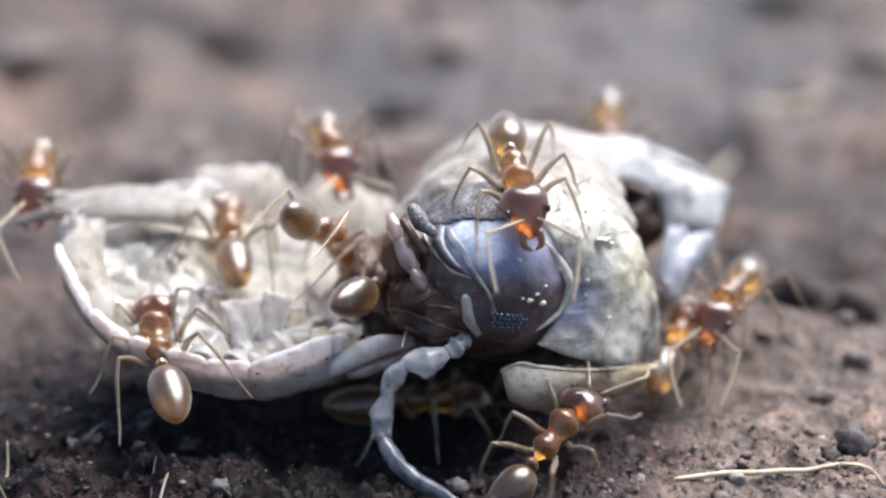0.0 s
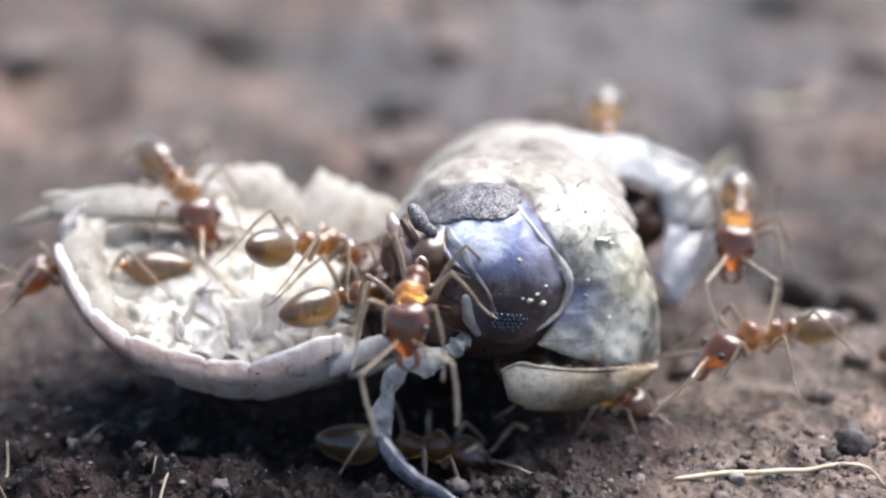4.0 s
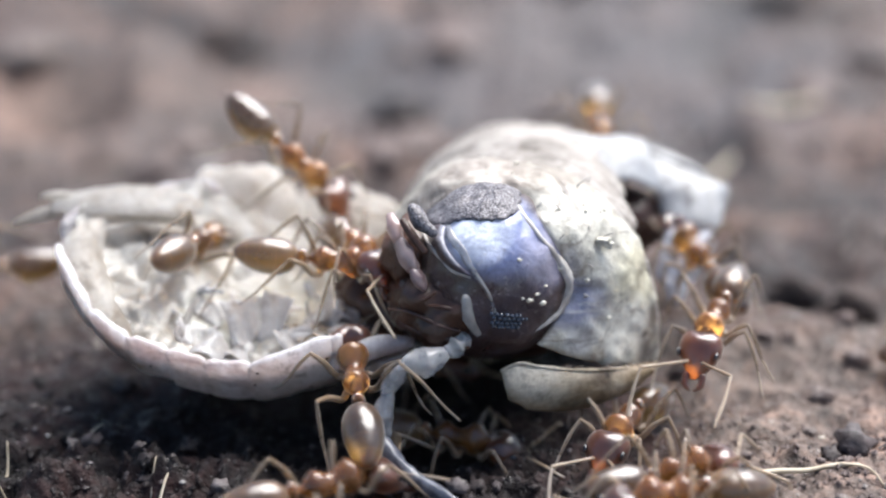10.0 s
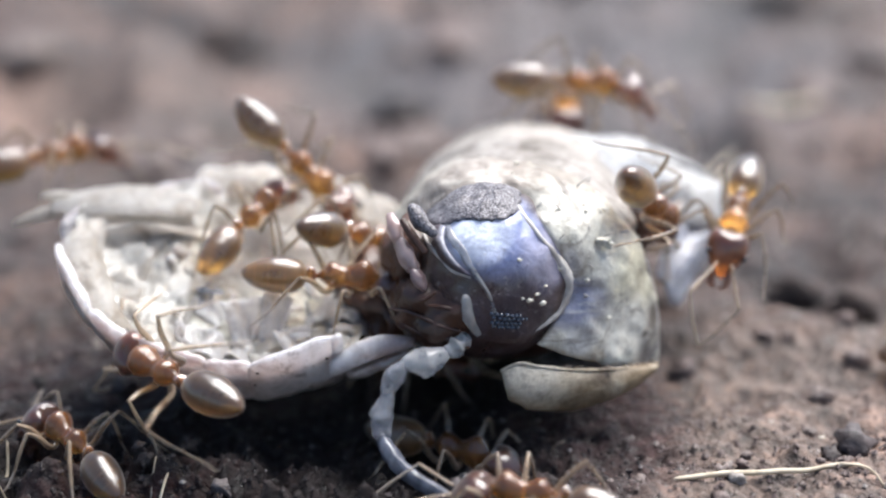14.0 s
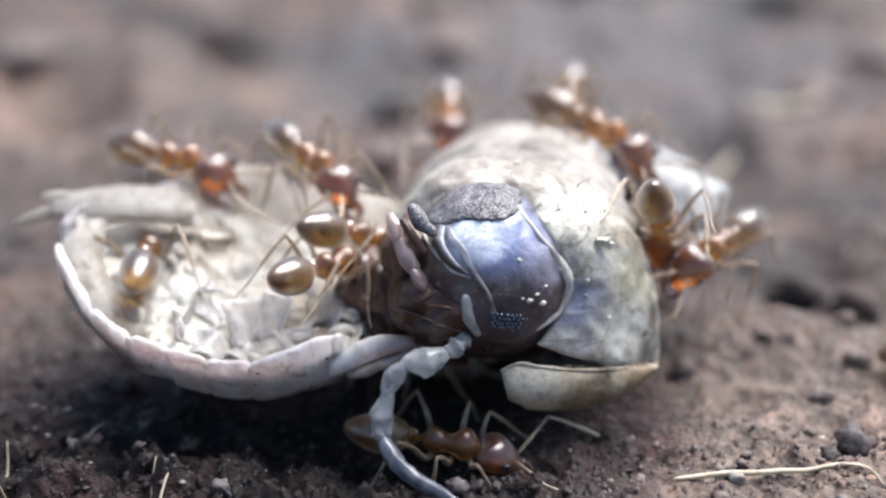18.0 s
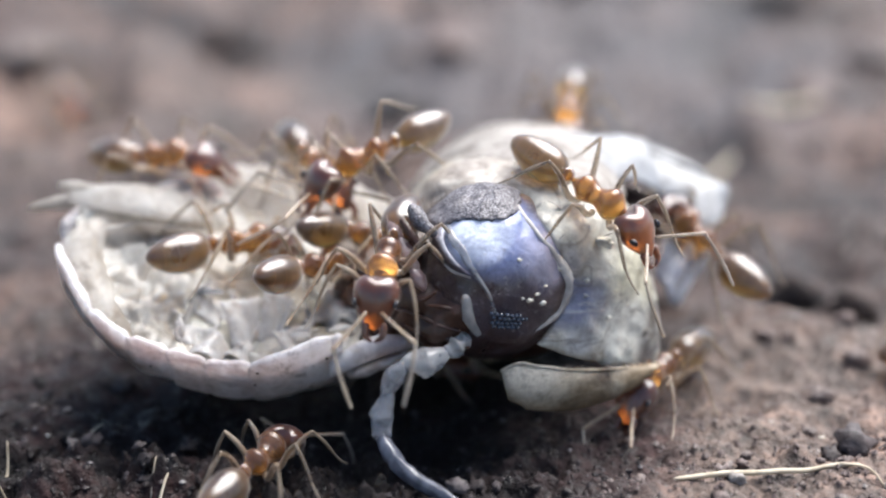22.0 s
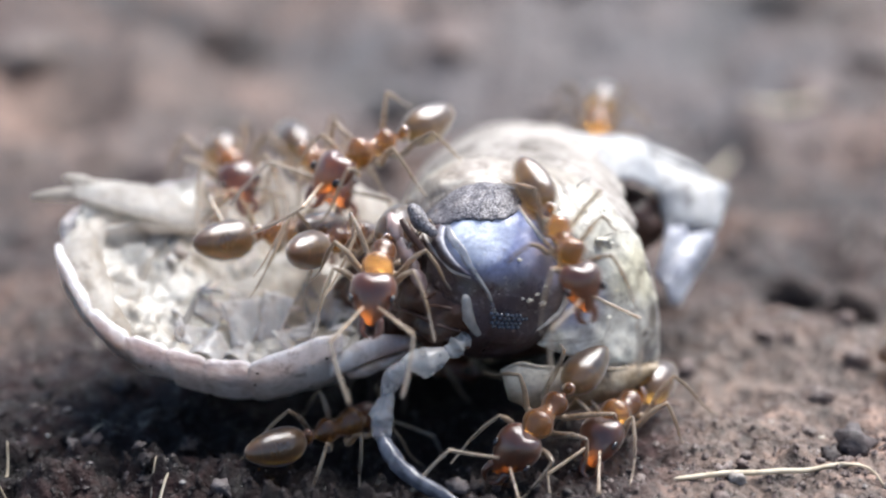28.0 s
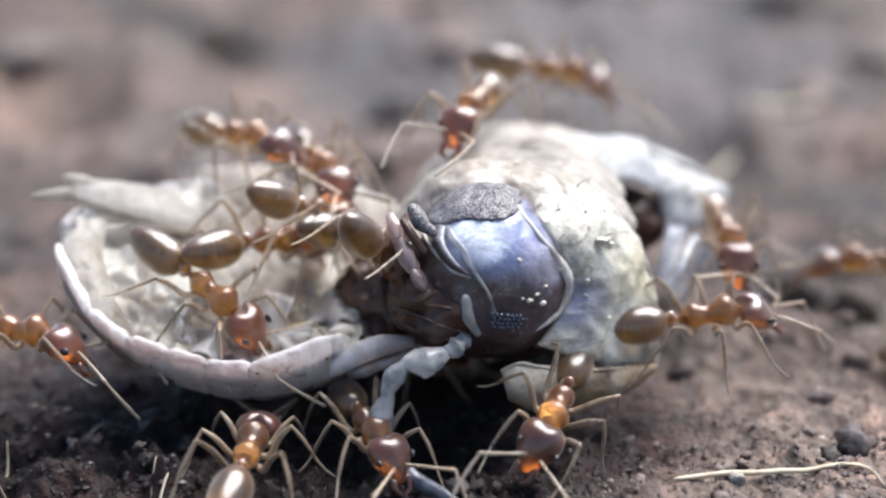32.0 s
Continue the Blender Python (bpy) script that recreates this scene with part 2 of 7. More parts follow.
SHELL_RIM = make_chitin("lilac_white_shell", (0.90, 0.87, 0.89), (0.84, 0.81, 0.83), (0.58, 0.52, 0.53), 0.44, 0.40, 0.40,
                        ((-5.2, 0.0, 1.2, 1.1, (0.50, 0.42, 0.36), 0.7), (-4.6, -0.9, 0.9, 0.7, (0.42, 0.34, 0.30), 0.7), (-3.4, -1.35, 0.75, 0.6, (0.58, 0.49, 0.45), 0.6), (-2.3, -1.4, 0.7, 0.7, (0.62, 0.54, 0.50), 0.5)), dirty=0.5, coat=0.25, milky=0.8)
GILL_SKIN = make_chitin("gill_skin", (0.86, 0.84, 0.82), (0.79, 0.76, 0.74), (0.56, 0.51, 0.48), 0.40, 0.30, 0.45, dirty=0.2, coat=0.4, milky=0.8)
INNER_SKIN = make_chitin("inner_skin", (0.63, 0.60, 0.55), (0.56, 0.53, 0.475), (0.41, 0.36, 0.30), 0.42, 0.36, 0.30,
                         ((-3.1, -0.2, 1.2, 0.9, (0.58, 0.57, 0.47), 0.5), (-4.4, 0.4, 1.6, 0.9, (0.56, 0.52, 0.47), 0.5), (-2.0, 0.6, 1.3, 1.1, (0.60, 0.54, 0.42), 0.7), (-1.5, 0.1, 1.3, 0.8, (0.42, 0.36, 0.28), 0.8), (-3.6, 1.2, 1.6, 0.9, (0.58, 0.48, 0.36), 0.6)), dirty=0.3, coat=0.5, milky=0.8)
SHELL_DIRTY = make_chitin("dusty_shell", (0.46, 0.43, 0.40), (0.35, 0.32, 0.295), (0.20, 0.175, 0.15), 0.50, 0.6, 0.15)
SHELL_MARBLE = make_chitin("marbled_shell", (0.72, 0.70, 0.625), (0.60, 0.58, 0.505), (0.29, 0.275, 0.265), 0.58, 0.40, 0.15,
                           ((1.97, -0.69, 1.83, 0.50, (0.24, 0.25, 0.35), 0.7), (1.62, -0.60, 2.45, 0.45, (0.28, 0.28, 0.36), 0.7), (1.85, -0.90, 1.40, 0.4, (0.50, 0.51, 0.55), 0.6), (2.05, -0.75, 1.05, 0.3, (0.20, 0.15, 0.10), 0.8), (1.15, 0.13, 3.37, 0.35, (0.16, 0.14, 0.12), 0.8),
                            (2.70, -0.3, 1.95, 0.75, (0.82, 0.77, 0.56), 0.6), (3.02, -0.10, 1.30, 0.24, (0.16, 0.13, 0.10), 0.7), (2.60, -0.60, 1.30, 0.75, (0.84, 0.82, 0.74), 0.85), (1.75, -0.95, 1.90, 0.50, (0.22, 0.24, 0.37), 0.75), (1.75, -0.05, 2.85, 0.16, (0.20, 0.14, 0.07), 0.8),
                            (1.30, 0.5, 3.30, 1.1, (0.33, 0.285, 0.24), 0.9), (0.3, 0.2, 3.1, 1.2, (0.38, 0.33, 0.29), 0.9), (2.45, 0.6, 3.0, 0.7, (0.34, 0.27, 0.18), 0.6)), dirty=0.6, coat=0.3, cracks=True)
# The two brown spots paint the flap's shading towards its bottom edge.
SHELL_BEIGE = make_chitin("beige_shell", (0.50, 0.425, 0.32), (0.36, 0.295, 0.215), (0.13, 0.095, 0.065), 0.60, 0.42, 0.12,
                         ((1.95, -1.15, 0.34, 0.62, (0.17, 0.115, 0.06), 0.8), (2.75, -0.75, 0.60, 0.5, (0.20, 0.13, 0.06), 0.75), (1.25, -1.35, 1.05, 0.6, (0.66, 0.61, 0.52), 0.7)))
SHELL_CHALK = make_chitin("chalky_shell", (0.54, 0.54, 0.54), (0.455, 0.465, 0.485), (0.27, 0.285, 0.315), 0.46, 0.4, 0.22)
SHELL_BLUE = make_chitin("bluish_inner_shell", (0.62, 0.64, 0.70), (0.40, 0.42, 0.50), (0.16, 0.17, 0.22), 0.55, 0.22, 0.15)
HEAD_SHELL = make_head_chitin()
CRUST = make_granular()
PLUM = make_plain("plum_mouthparts", (0.030, 0.012, 0.008), (0.12, 0.055, 0.034), 1500.0, 0.4, 0.1, bump=0.8, coat=0.12)
RIM = make_plain("pale_rim", (0.46, 0.42, 0.39), (0.80, 0.77, 0.73), 2500.0, 0.45, 0.2)
DARK_LEG = make_plain("dark_leg_skin", (0.06, 0.065, 0.085), (0.20, 0.21, 0.26), 2600.0, 0.25, 0.15, coat=0.5)
EYE_LENS = make_plain("dark_blue_eye_lens", (0.030, 0.040, 0.065), (0.07, 0.09, 0.13), 9000.0, 0.16, 0.0, coat=1.0)
EYE_BLACK = make_plain("black_eye", (0.010, 0.010, 0.013), (0.02, 0.02, 0.028), 4000.0, 0.12, 0.0, coat=0.8)
STRAW = make_plain("dry_straw", (0.50, 0.42, 0.30), (0.74, 0.66, 0.52), 1800.0, 0.45, 0.15)
CRUMB = make_plain("chalk_crumb", (0.62, 0.58, 0.48), (0.84, 0.82, 0.74), 3000.0, 0.6, 0.1)
DARK_SOIL = make_plain("dark_crumb", (0.03, 0.022, 0.018), (0.10, 0.075, 0.06), 2500.0, 0.5)
GLASSY = make_ant("translucent_leg_skin", (0.50, 0.53, 0.58), (0.74, 0.76, 0.80), (0.96, 0.97, 1.0), 0.26, 0.60, scale=5200.0, sheen=0.2, coat=0.3)
ROSE = make_ant("rosy_antenna_skin", (0.36, 0.25, 0.25), (0.60, 0.48, 0.47), (0.86, 0.66, 0.60), 0.30, 0.38, scale=3000.0, sheen=0.1)
ANT_HEAD = make_ant("ant_head_cuticle", (0.050, 0.013, 0.006), (0.15, 0.042, 0.014), (0.92, 0.26, 0.045), 0.30, 0.40, sheen=0.5, coat=1.0)
ANT_BODY = make_ant("ant_body_cuticle", (0.15, 0.050, 0.014), (0.36, 0.150, 0.048), (1.0, 0.50, 0.11), 0.34, 0.56, sheen=0.35, coat=0.8)
ANT_GASTER = make_ant("ant_gaster_cuticle", (0.075, 0.043, 0.022), (0.185, 0.118, 0.066), (1.0, 0.55, 0.13), 0.30, 0.40, bands=True, sheen=0.55, coat=1.0)
ANT_LEG = make_ant("ant_leg_cuticle", (0.30, 0.215, 0.145), (0.55, 0.445, 0.335), (0.98, 0.85, 0.66), 0.34, 0.52, sheen=0.4, coat=0.5)
ANT_TIP = make_ant("ant_tarsus_cuticle", (0.46, 0.38, 0.30), (0.66, 0.58, 0.49), (0.95, 0.87, 0.76), 0.36, 0.48, sheen=0.4, coat=0.3)


# ---- mesh tools (millimetres in, metres out) ----
def mesh_from(name, verts, faces, material, smooth=True):
    me = bpy.data.meshes.new(name)
    me.from_pydata([tuple(c * MM for c in v) for v in verts], [], faces)
    me.polygons.foreach_set("use_smooth", [smooth] * len(me.polygons))
    me.materials.append(material)
    me.update()
    return me


def thing(name, mat4, label, category, group=""):
    ob = new(name)
    ob.empty_display_size = 0.5 * MM
    ob.matrix_basis = mat4
    return tagged(ob, label, category, group)


def part(name, me, parent, label="", at=None):
    """Links a mesh as one part of a thing, or of a part."""
    ob = new(name, me)
    ob.parent = parent
    if at is not None:
        ob.matrix_basis = at
    return tagged(ob, label)


def mm(x, y, z, rx=0, ry=0, rz=0):
    """A pose from millimetres and degrees."""
    return pose(x * MM, y * MM, z * MM, rx, ry, rz)


def shell_mesh(name, fn, nu, nv, thick, material, wobble=0.0, seed=0.0, ragged=0.0):
    """A curved plate with thickness: fn(u, v) gives its outer face; rims are rounded, and uneven where ragged."""
    P = [[None] * (nv + 1) for _ in range(nu + 1)]
    for i in range(nu + 1):
        for j in range(nv + 1):
            u, v = i / nu, j / nv
            if ragged:
                r1 = ragged * noise.noise(Vector((u * 9.0, seed, v * 2.0)))
                r2 = ragged * noise.noise(Vector((v * 9.0, seed + 7.0, u * 2.0)))
                v = 0.5 + (v - 0.5) * (1 + r1)
                u = 0.5 + (u - 0.5) * (1 + r2)
            P[i][j] = Vector(fn(u, v))
    N = [[None] * (nv + 1) for _ in range(nu + 1)]
    for i in range(nu + 1):
        for j in range(nv + 1):
            a = P[min(i + 1, nu)][j] - P[max(i - 1, 0)][j]
            b = P[i][min(j + 1, nv)] - P[i][max(j - 1, 0)]
            n = a.cross(b)
            N[i][j] = n.normalized() if n.length > 1e-9 else Vector((0, 0, 1))
    verts, faces = [], []
    for side in (0, 1):
        for i in range(nu + 1):
            for j in range(nv + 1):
                p, n = P[i][j], N[i][j]
                w = wobble * (noise.noise(p * 1.7 + Vector((seed, 0, 0))) + 0.5 * noise.noise(p * 5.0 + Vector((0, seed, 0))))
                edge = min(i, nu - i, j, nv - j)
                t = thick * (0.35 if edge == 0 else 0.8 if edge == 1 else 1.0)
                verts.append(p + n * (w + (t * 0.5 if side == 0 else -t * 0.5)))
    W, S = nv + 1, (nu + 1) * (nv + 1)
    for i in range(nu):
        for j in range(nv):
            a, b, c, d = i * W + j, (i + 1) * W + j, (i + 1) * W + j + 1, i * W + j + 1
            faces.append((a, b, c, d))
            faces.append((S + d, S + c, S + b, S + a))
    loop = [i * W for i in range(nu)] + [nu * W + j for j in range(nv)] + [i * W + nv for i in range(nu, 0, -1)] + [j for j in range(nv, 0, -1)]
    for a, b in zip(loop, loop[1:] + loop[:1]):
        faces.append((b, a, S + a, S + b))
    return mesh_from(name, verts, faces, material)


def tube_mesh(name, pts, radii, sides, material, knots=0.0, steps=4, wrinkle=0.0, flat=1.0):
    """A tapered limb along a smooth line through pts, with closed rounded ends."""
    pts = [Vector(p) for p in pts]
    line, rad = [], []
    for k in range(len(pts) - 1):
        p0, p1, p2, p3 = pts[max(k - 1, 0)], pts[k], pts[k + 1], pts[min(k + 2, len(pts) - 1)]
        for i in range(steps):
            t = i / steps
            line.append(0.5 * ((2 * p1) + (p2 - p0) * t + (2 * p0 - 5 * p1 + 4 * p2 - p3) * t * t + (3 * p1 - p0 - 3 * p2 + p3) * t ** 3))
            r = radii[k] + (radii[k + 1] - radii[k]) * t
            rad.append(r * (1 + knots * math.cos(t * 2 * math.pi)))
    line.append(pts[-1])
    rad.append(radii[-1])
    d0, d1 = (line[0] - line[1]).normalized(), (line[-1] - line[-2]).normalized()
    line = [line[0] + d0 * rad[0] * 0.8, line[0] + d0 * rad[0] * 0.45] + line + [line[-1] + d1 * rad[-1] * 0.45, line[-1] + d1 * rad[-1] * 0.8]
    rad = [rad[0] * 0.25, rad[0] * 0.75] + rad + [rad[-1] * 0.75, rad[-1] * 0.25]
    verts, faces = [], []
    x = None
    for i, p in enumerate(line):
        d = (line[min(i + 1, len(line) - 1)] - line[max(i - 1, 0)]).normalized()
        if x is None:
            x = d.orthogonal().normalized()
        x = (x - d * x.dot(d)).normalized()
        y = d.cross(x)
        for s in range(sides):
            a = 2 * math.pi * s / sides
            k = 1 + wrinkle * (noise.noise(p * 4.0 + (x * math.cos(a) + y * math.sin(a)) * 1.6) + 0.6 * noise.noise(p * 11.0 + (x * math.cos(a) + y * math.sin(a)) * 3.0)) if wrinkle else 1.0
            verts.append(p + (x * math.cos(a) + y * math.sin(a) * flat) * rad[i] * k)
    for i in range(len(line) - 1):
        for s in range(sides):
            t = (s + 1) % sides
            faces.append((i * sides + s, i * sides + t, (i + 1) * sides + t, (i + 1) * sides + s))
    faces.append(tuple(range(sides - 1, -1, -1)))
    faces.append(tuple((len(line) - 1) * sides + s for s in range(sides)))
    return mesh_from(name, verts, faces, material)


def blob_mesh(name, fn, rings, sides, material):
    """A closed body: fn(u, a) gives the point at u of 0 to 1 from pole to pole and at the angle a."""
    verts, faces = [], []
    for i in range(rings + 1):
        u = 0.5 - 0.5 * math.cos(math.pi * min(max(i / rings, 0.012), 0.988))
        for s in range(sides):
            verts.append(Vector(fn(u, 2 * math.pi * s / sides)))
    for i in range(rings):
        for s in range(sides):
            t = (s + 1) % sides
            faces.append((i * sides + s, i * sides + t, (i + 1) * sides + t, (i + 1) * sides + s))
    faces.append(tuple(range(sides - 1, -1, -1)))
    faces.append(tuple(rings * sides + s for s in range(sides)))
    me = mesh_from(name, verts, faces, material)
    bm = bmesh.new()
    bm.from_mesh(me)
    bmesh.ops.recalc_face_normals(bm, faces=bm.faces)
    bm.to_mesh(me)
    bm.free()
    return me


def egg(cx, cy, cz, rx, ry, rz, axis="x", bumpy=0.0, seed=0.0, turn=None):
    """fn for blob_mesh: an ellipsoid with an uneven skin."""
    def fn(u, a):
        c, r = 1 - 2 * u, math.sqrt(max(0.0, 1 - (1 - 2 * u) ** 2))
        d = Vector((c, r * math.cos(a), r * math.sin(a))) if axis == "x" else Vector((r * math.cos(a), r * math.sin(a), c))
        k = 1 + bumpy * (noise.noise(d * 2.3 + Vector((seed, 0, 0))) + 0.5 * noise.noise(d * 6.0 + Vector((0, seed, 0))))
        v = Vector((d.x * rx, d.y * ry, d.z * rz)) * k
        if turn is not None:
            v = turn @ v
        return (cx + v.x, cy + v.y, cz + v.z)
    return fn


# ---- ground ----
def value_noise(x, y, seed):
    xi, yi = np.floor(x).astype(np.int64), np.floor(y).astype(np.int64)
    fx, fy = x - xi, y - yi
    fx, fy = fx * fx * (3 - 2 * fx), fy * fy * (3 - 2 * fy)

    def h(i, j):
        n = (i * 374761393 + j * 668265263 + seed * 974711) & 0x7FFFFFFF
        n = ((n ^ (n >> 13)) * 1274126177) & 0x7FFFFFFF
        return ((n ^ (n >> 16)) & 0xFFFF) / 65535.0 * 2 - 1
    return (h(xi, yi) * (1 - fx) + h(xi + 1, yi) * fx) * (1 - fy) + (h(xi, yi + 1) * (1 - fx) + h(xi + 1, yi + 1) * fx) * fy


# pits and lumps of the ground: x, y, radius, height
DENTS = [(-0.2, -0.9, 1.25, -0.55), (-2.3, -0.7, 1.2, -0.45), (5.76, 3.45, 0.40, -3.0), (5.85, 4.15, 0.45, 0.2), (6.66, 3.02, 0.34, -2.4), (6.75, 3.55, 0.32, 0.12), (6.9, 4.6, 0.4, -0.5), (5.0, 6.3, 0.6, -0.7), (7.3, 6.0, 0.7, 0.4), (4.6, 0.3, 0.3, -0.12), (-4.62, -1.75, 0.26, -0.22), (-5.0, -1.35, 0.22, 0.16), (-4.0, -2.2, 0.35, 0.15), (-4.6, -1.7, 0.5, 0.12),
         (6.5, 18.2, 1.6, -1.2), (-8.6, 13.7, 1.5, -1.0), (-1.6, 15.5, 1.2, -0.6), (8.2, 10.5, 1.0, -0.7), (6.4, 11.8, 0.8, 0.6), (-7.5, 16.0, 1.6, 0.9), (2.6, 11.5, 0.8, 0.3),
         (-4.2, 11.0, 0.7, -0.6), (-5.8, 13.0, 0.7, -0.5), (1.0, 19.0, 1.5, 0.8), (4.5, 14.5, 0.9, -0.6)]


def ground_height(x, y):
    x, y = np.asarray(x, float), np.asarray(y, float)
    z = 0.16 * value_noise(x / 1.9, y / 1.9, 1) + 0.08 * value_noise(x / 0.7, y / 0.7, 2) + 0.07 * value_noise(x / 0.30, y / 0.30, 3) + 0.045 * value_noise(x / 0.13, y / 0.13, 4)
    far = np.clip((y - 5.0) / 6.0, 0, 1)
    z = z + far * (0.45 * value_noise(x / 2.6, y / 2.6, 5) + 0.22 * value_noise(x / 1.1, y / 1.1, 6)) + 0.10 * value_noise(x / 0.9, y / 0.9, 7)
    front = np.clip((-0.6 - y) / 0.8, 0, 1) * np.clip((3.0 - x) / 3.0, 0.25, 1)
    z = z + 1.7 * front * (0.13 * value_noise(x / 0.45, y / 0.45, 8) + 0.11 * value_noise(x / 0.21, y / 0.21, 9) + 0.06 * value_noise(x / 0.10, y / 0.10, 10))
    for cx, cy, r, h in DENTS:
        q = ((x - cx) ** 2 + (y - cy) ** 2) / (r * r)
        z = z + h * np.exp(-q * (q if h < -1.0 and r < 0.7 else 1.0))
    z = z - 0.12
    calm = np.exp(-np.maximum(0, np.hypot(x, y - 8) - 40) / 60)
    return z * calm


def stretch(lo, hi, step, reach, grow):
    vals = list(np.arange(lo, hi + step * 0.5, step))
    d, a, b = step, vals[0], vals[-1]
    low, high = [], []
    while b < reach:
        d *= grow
        a, b = a - d, b + d
        low.append(a)
        high.append(b)
    return np.array(low[::-1] + vals + high)


def build_ground():
    xs = stretch(-7.5, 7.5, 0.045, 6000, 1.15)
    ys = np.concatenate([stretch(-3.6, 4.5, 0.045, 6000, 1.12)])
    X, Y = np.meshgrid(xs, ys, indexing="ij")
    Z = ground_height(X, Y)
    verts = np.stack([X, Y, Z], -1).reshape(-1, 3) * MM
    w = len(ys)
    i, j = np.meshgrid(np.arange(len(xs) - 1), np.arange(w - 1), indexing="ij")
    a = (i * w + j).ravel()
    faces = np.stack([a, a + w, a + w + 1, a + 1], -1)
    me = bpy.data.meshes.new("ground")
    me.from_pydata(verts.tolist(), [], faces.tolist())
    me.polygons.foreach_set("use_smooth", [True] * len(me.polygons))
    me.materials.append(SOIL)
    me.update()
    tagged(new("ground", me), "bare brown soil with pits, dark damp patches and painted shade", "ground", kind="structure")


build_ground()


# ---- the curled woodlouse carcass ----
def lerp_table(rows, s):
    """Linear look-up in rows of (s, values...)."""
    for a, b in zip(rows, rows[1:]):
        if s <= b[0]:
            k = min(max((s - a[0]) / (b[0] - a[0]), 0.0), 1.0)
            return [p + (q - p) * k for p, q in zip(a[1:], b[1:])]
    return list(rows[-1][1:])


# along the body, from the head backwards: s, centre x, y, base z, half width, height, heading of the cross line in degrees
SPINE = [(0.0, 0.75, -0.75, 0.60, 1.70, 2.35, -22), (0.25, 1.00, 0.25, 0.60, 2.10, 2.60, -22), (0.5, 1.18, 1.25, 0.55, 2.18, 2.70, -22),
         (0.75, 1.30, 2.40, 0.45, 2.10, 2.62, -22), (1.0, 1.60, 3.50, 0.40, 2.0, 2.45, -24), (1.3, 2.1, 4.60, 0.35, 1.7, 1.9, -26)]
HEAD_AT = Vector((0.62, -0.35, 2.17))


def body_point(s, angle, grow=0.0, power=0.85):
    cx, cy, cz, w, h, head = lerp_table(SPINE, s)
    ax = Vector((math.cos(radians(head)), math.sin(radians(head)), 0))
    sn, cs = math.sin(radians(angle)), math.cos(radians(angle))
    side = math.copysign(abs(sn) ** power, sn) * (w + grow)
    up = cs ** power * (h + grow) if cs >= 0 else cs * 0.9
    return Vector((cx, cy, cz)) + ax * side + Vector((0, 0, up))


def tergite(parent, s0, s1, a0, a1, material, grow=0.0, flare=0.0, thick=0.12, seed=0.0, label=""):
    def fn(u, v):
        s, a = s0 + (s1 - s0) * u, a0 + (a1 - a0) * v
        return body_point(s, a, grow + flare * u + 0.06 * math.sin(math.pi * min(u * 1.2, 1.0)))
    return part("tergite", shell_mesh("tergite", fn, 14, 46, thick, material, 0.05, seed, 0.02), parent, label)


def quad(a, b, c, d, bulge, ripple=0.0):
    """fn for shell_mesh: a swelling patch between four corners, a-b along u at v = 0 and d-c at v = 1."""
    a, b, c, d = (Vector(p) for p in (a, b, c, d))
    n = (b - a).cross(d - a).normalized()
    if n.z < 0:
        n = -n

    def fn(u, v):
        p = (a * (1 - u) + b * u) * (1 - v) + (d * (1 - u) + c * u) * v
        k = bulge * (math.sin(math.pi * u) * 0.6 + 0.4) * math.sin(math.pi * (0.08 + 0.84 * v))
        return p + n * (k + ripple * math.sin(u * 9.0 + v * 3.0))
    return fn


def first_plate(u, v):
    """The broad plate behind the head, from the head's margin (u = 0) to its own hind rim (u = 1)."""
    front = -85 + 226 * v
    back = -88 + 191 * v
    f = radians(front)
    near = min(1.0, max(0.0, (front - 8) / 52))
    r0 = HEAD_AT + Vector((1.06 * math.sin(f), 0.30 - 0.78 * near * near * (3 - 2 * near) - 0.33 * max(0.0, (front - 100) / 41), 1.03 * math.cos(f)))
    r1 = body_point(0.40, back, 0.02)
    p = r0.lerp(r1, u)
    out = (p - Vector((0.9, 0.6, 1.4))).normalized()
    return p + out * (0.22 * max(0.0, math.sin(math.pi * u)) ** 0.8 - 0.05 * u)


def lappet(u, v):
    top = Vector((0.80, -1.36, 1.24)).lerp(Vector((3.05, -0.60, 0.80)), u) + Vector((0, -0.10 * math.sin(math.pi * u), -0.08 * math.sin(math.pi * u)))
    top.z -= 0.17 * max(0.0, 1 - max(u, 0.0) / 0.13) ** 2
    drop = 0.78 * min(1.0, (max(u, 0.0) + 0.10) / 0.22) ** 0.6 * max(0.0, 1 - min(max(u, 0.0), 1.0) ** 2.4 * 0.99) ** 0.8
    return top + Vector((0.12 * v * (1 - u), 0.20 * v * v - 0.16 * math.sin(math.pi * v * 0.8), -drop * v))


def limb(name, pts, radii, material, parent, label="", knots=0.0, sides=12, steps=4, wrinkle=0.0, flat=1.0):
    return part(name, tube_mesh(name, pts, radii, sides, material, knots, steps, wrinkle, flat), parent, label)


def crumb_mesh(name, size, seed, material):
    return blob_mesh(name, egg(0, 0, 0, size, size * 0.8, size * 0.7, bumpy=0.9, seed=seed), 9, 12, material)


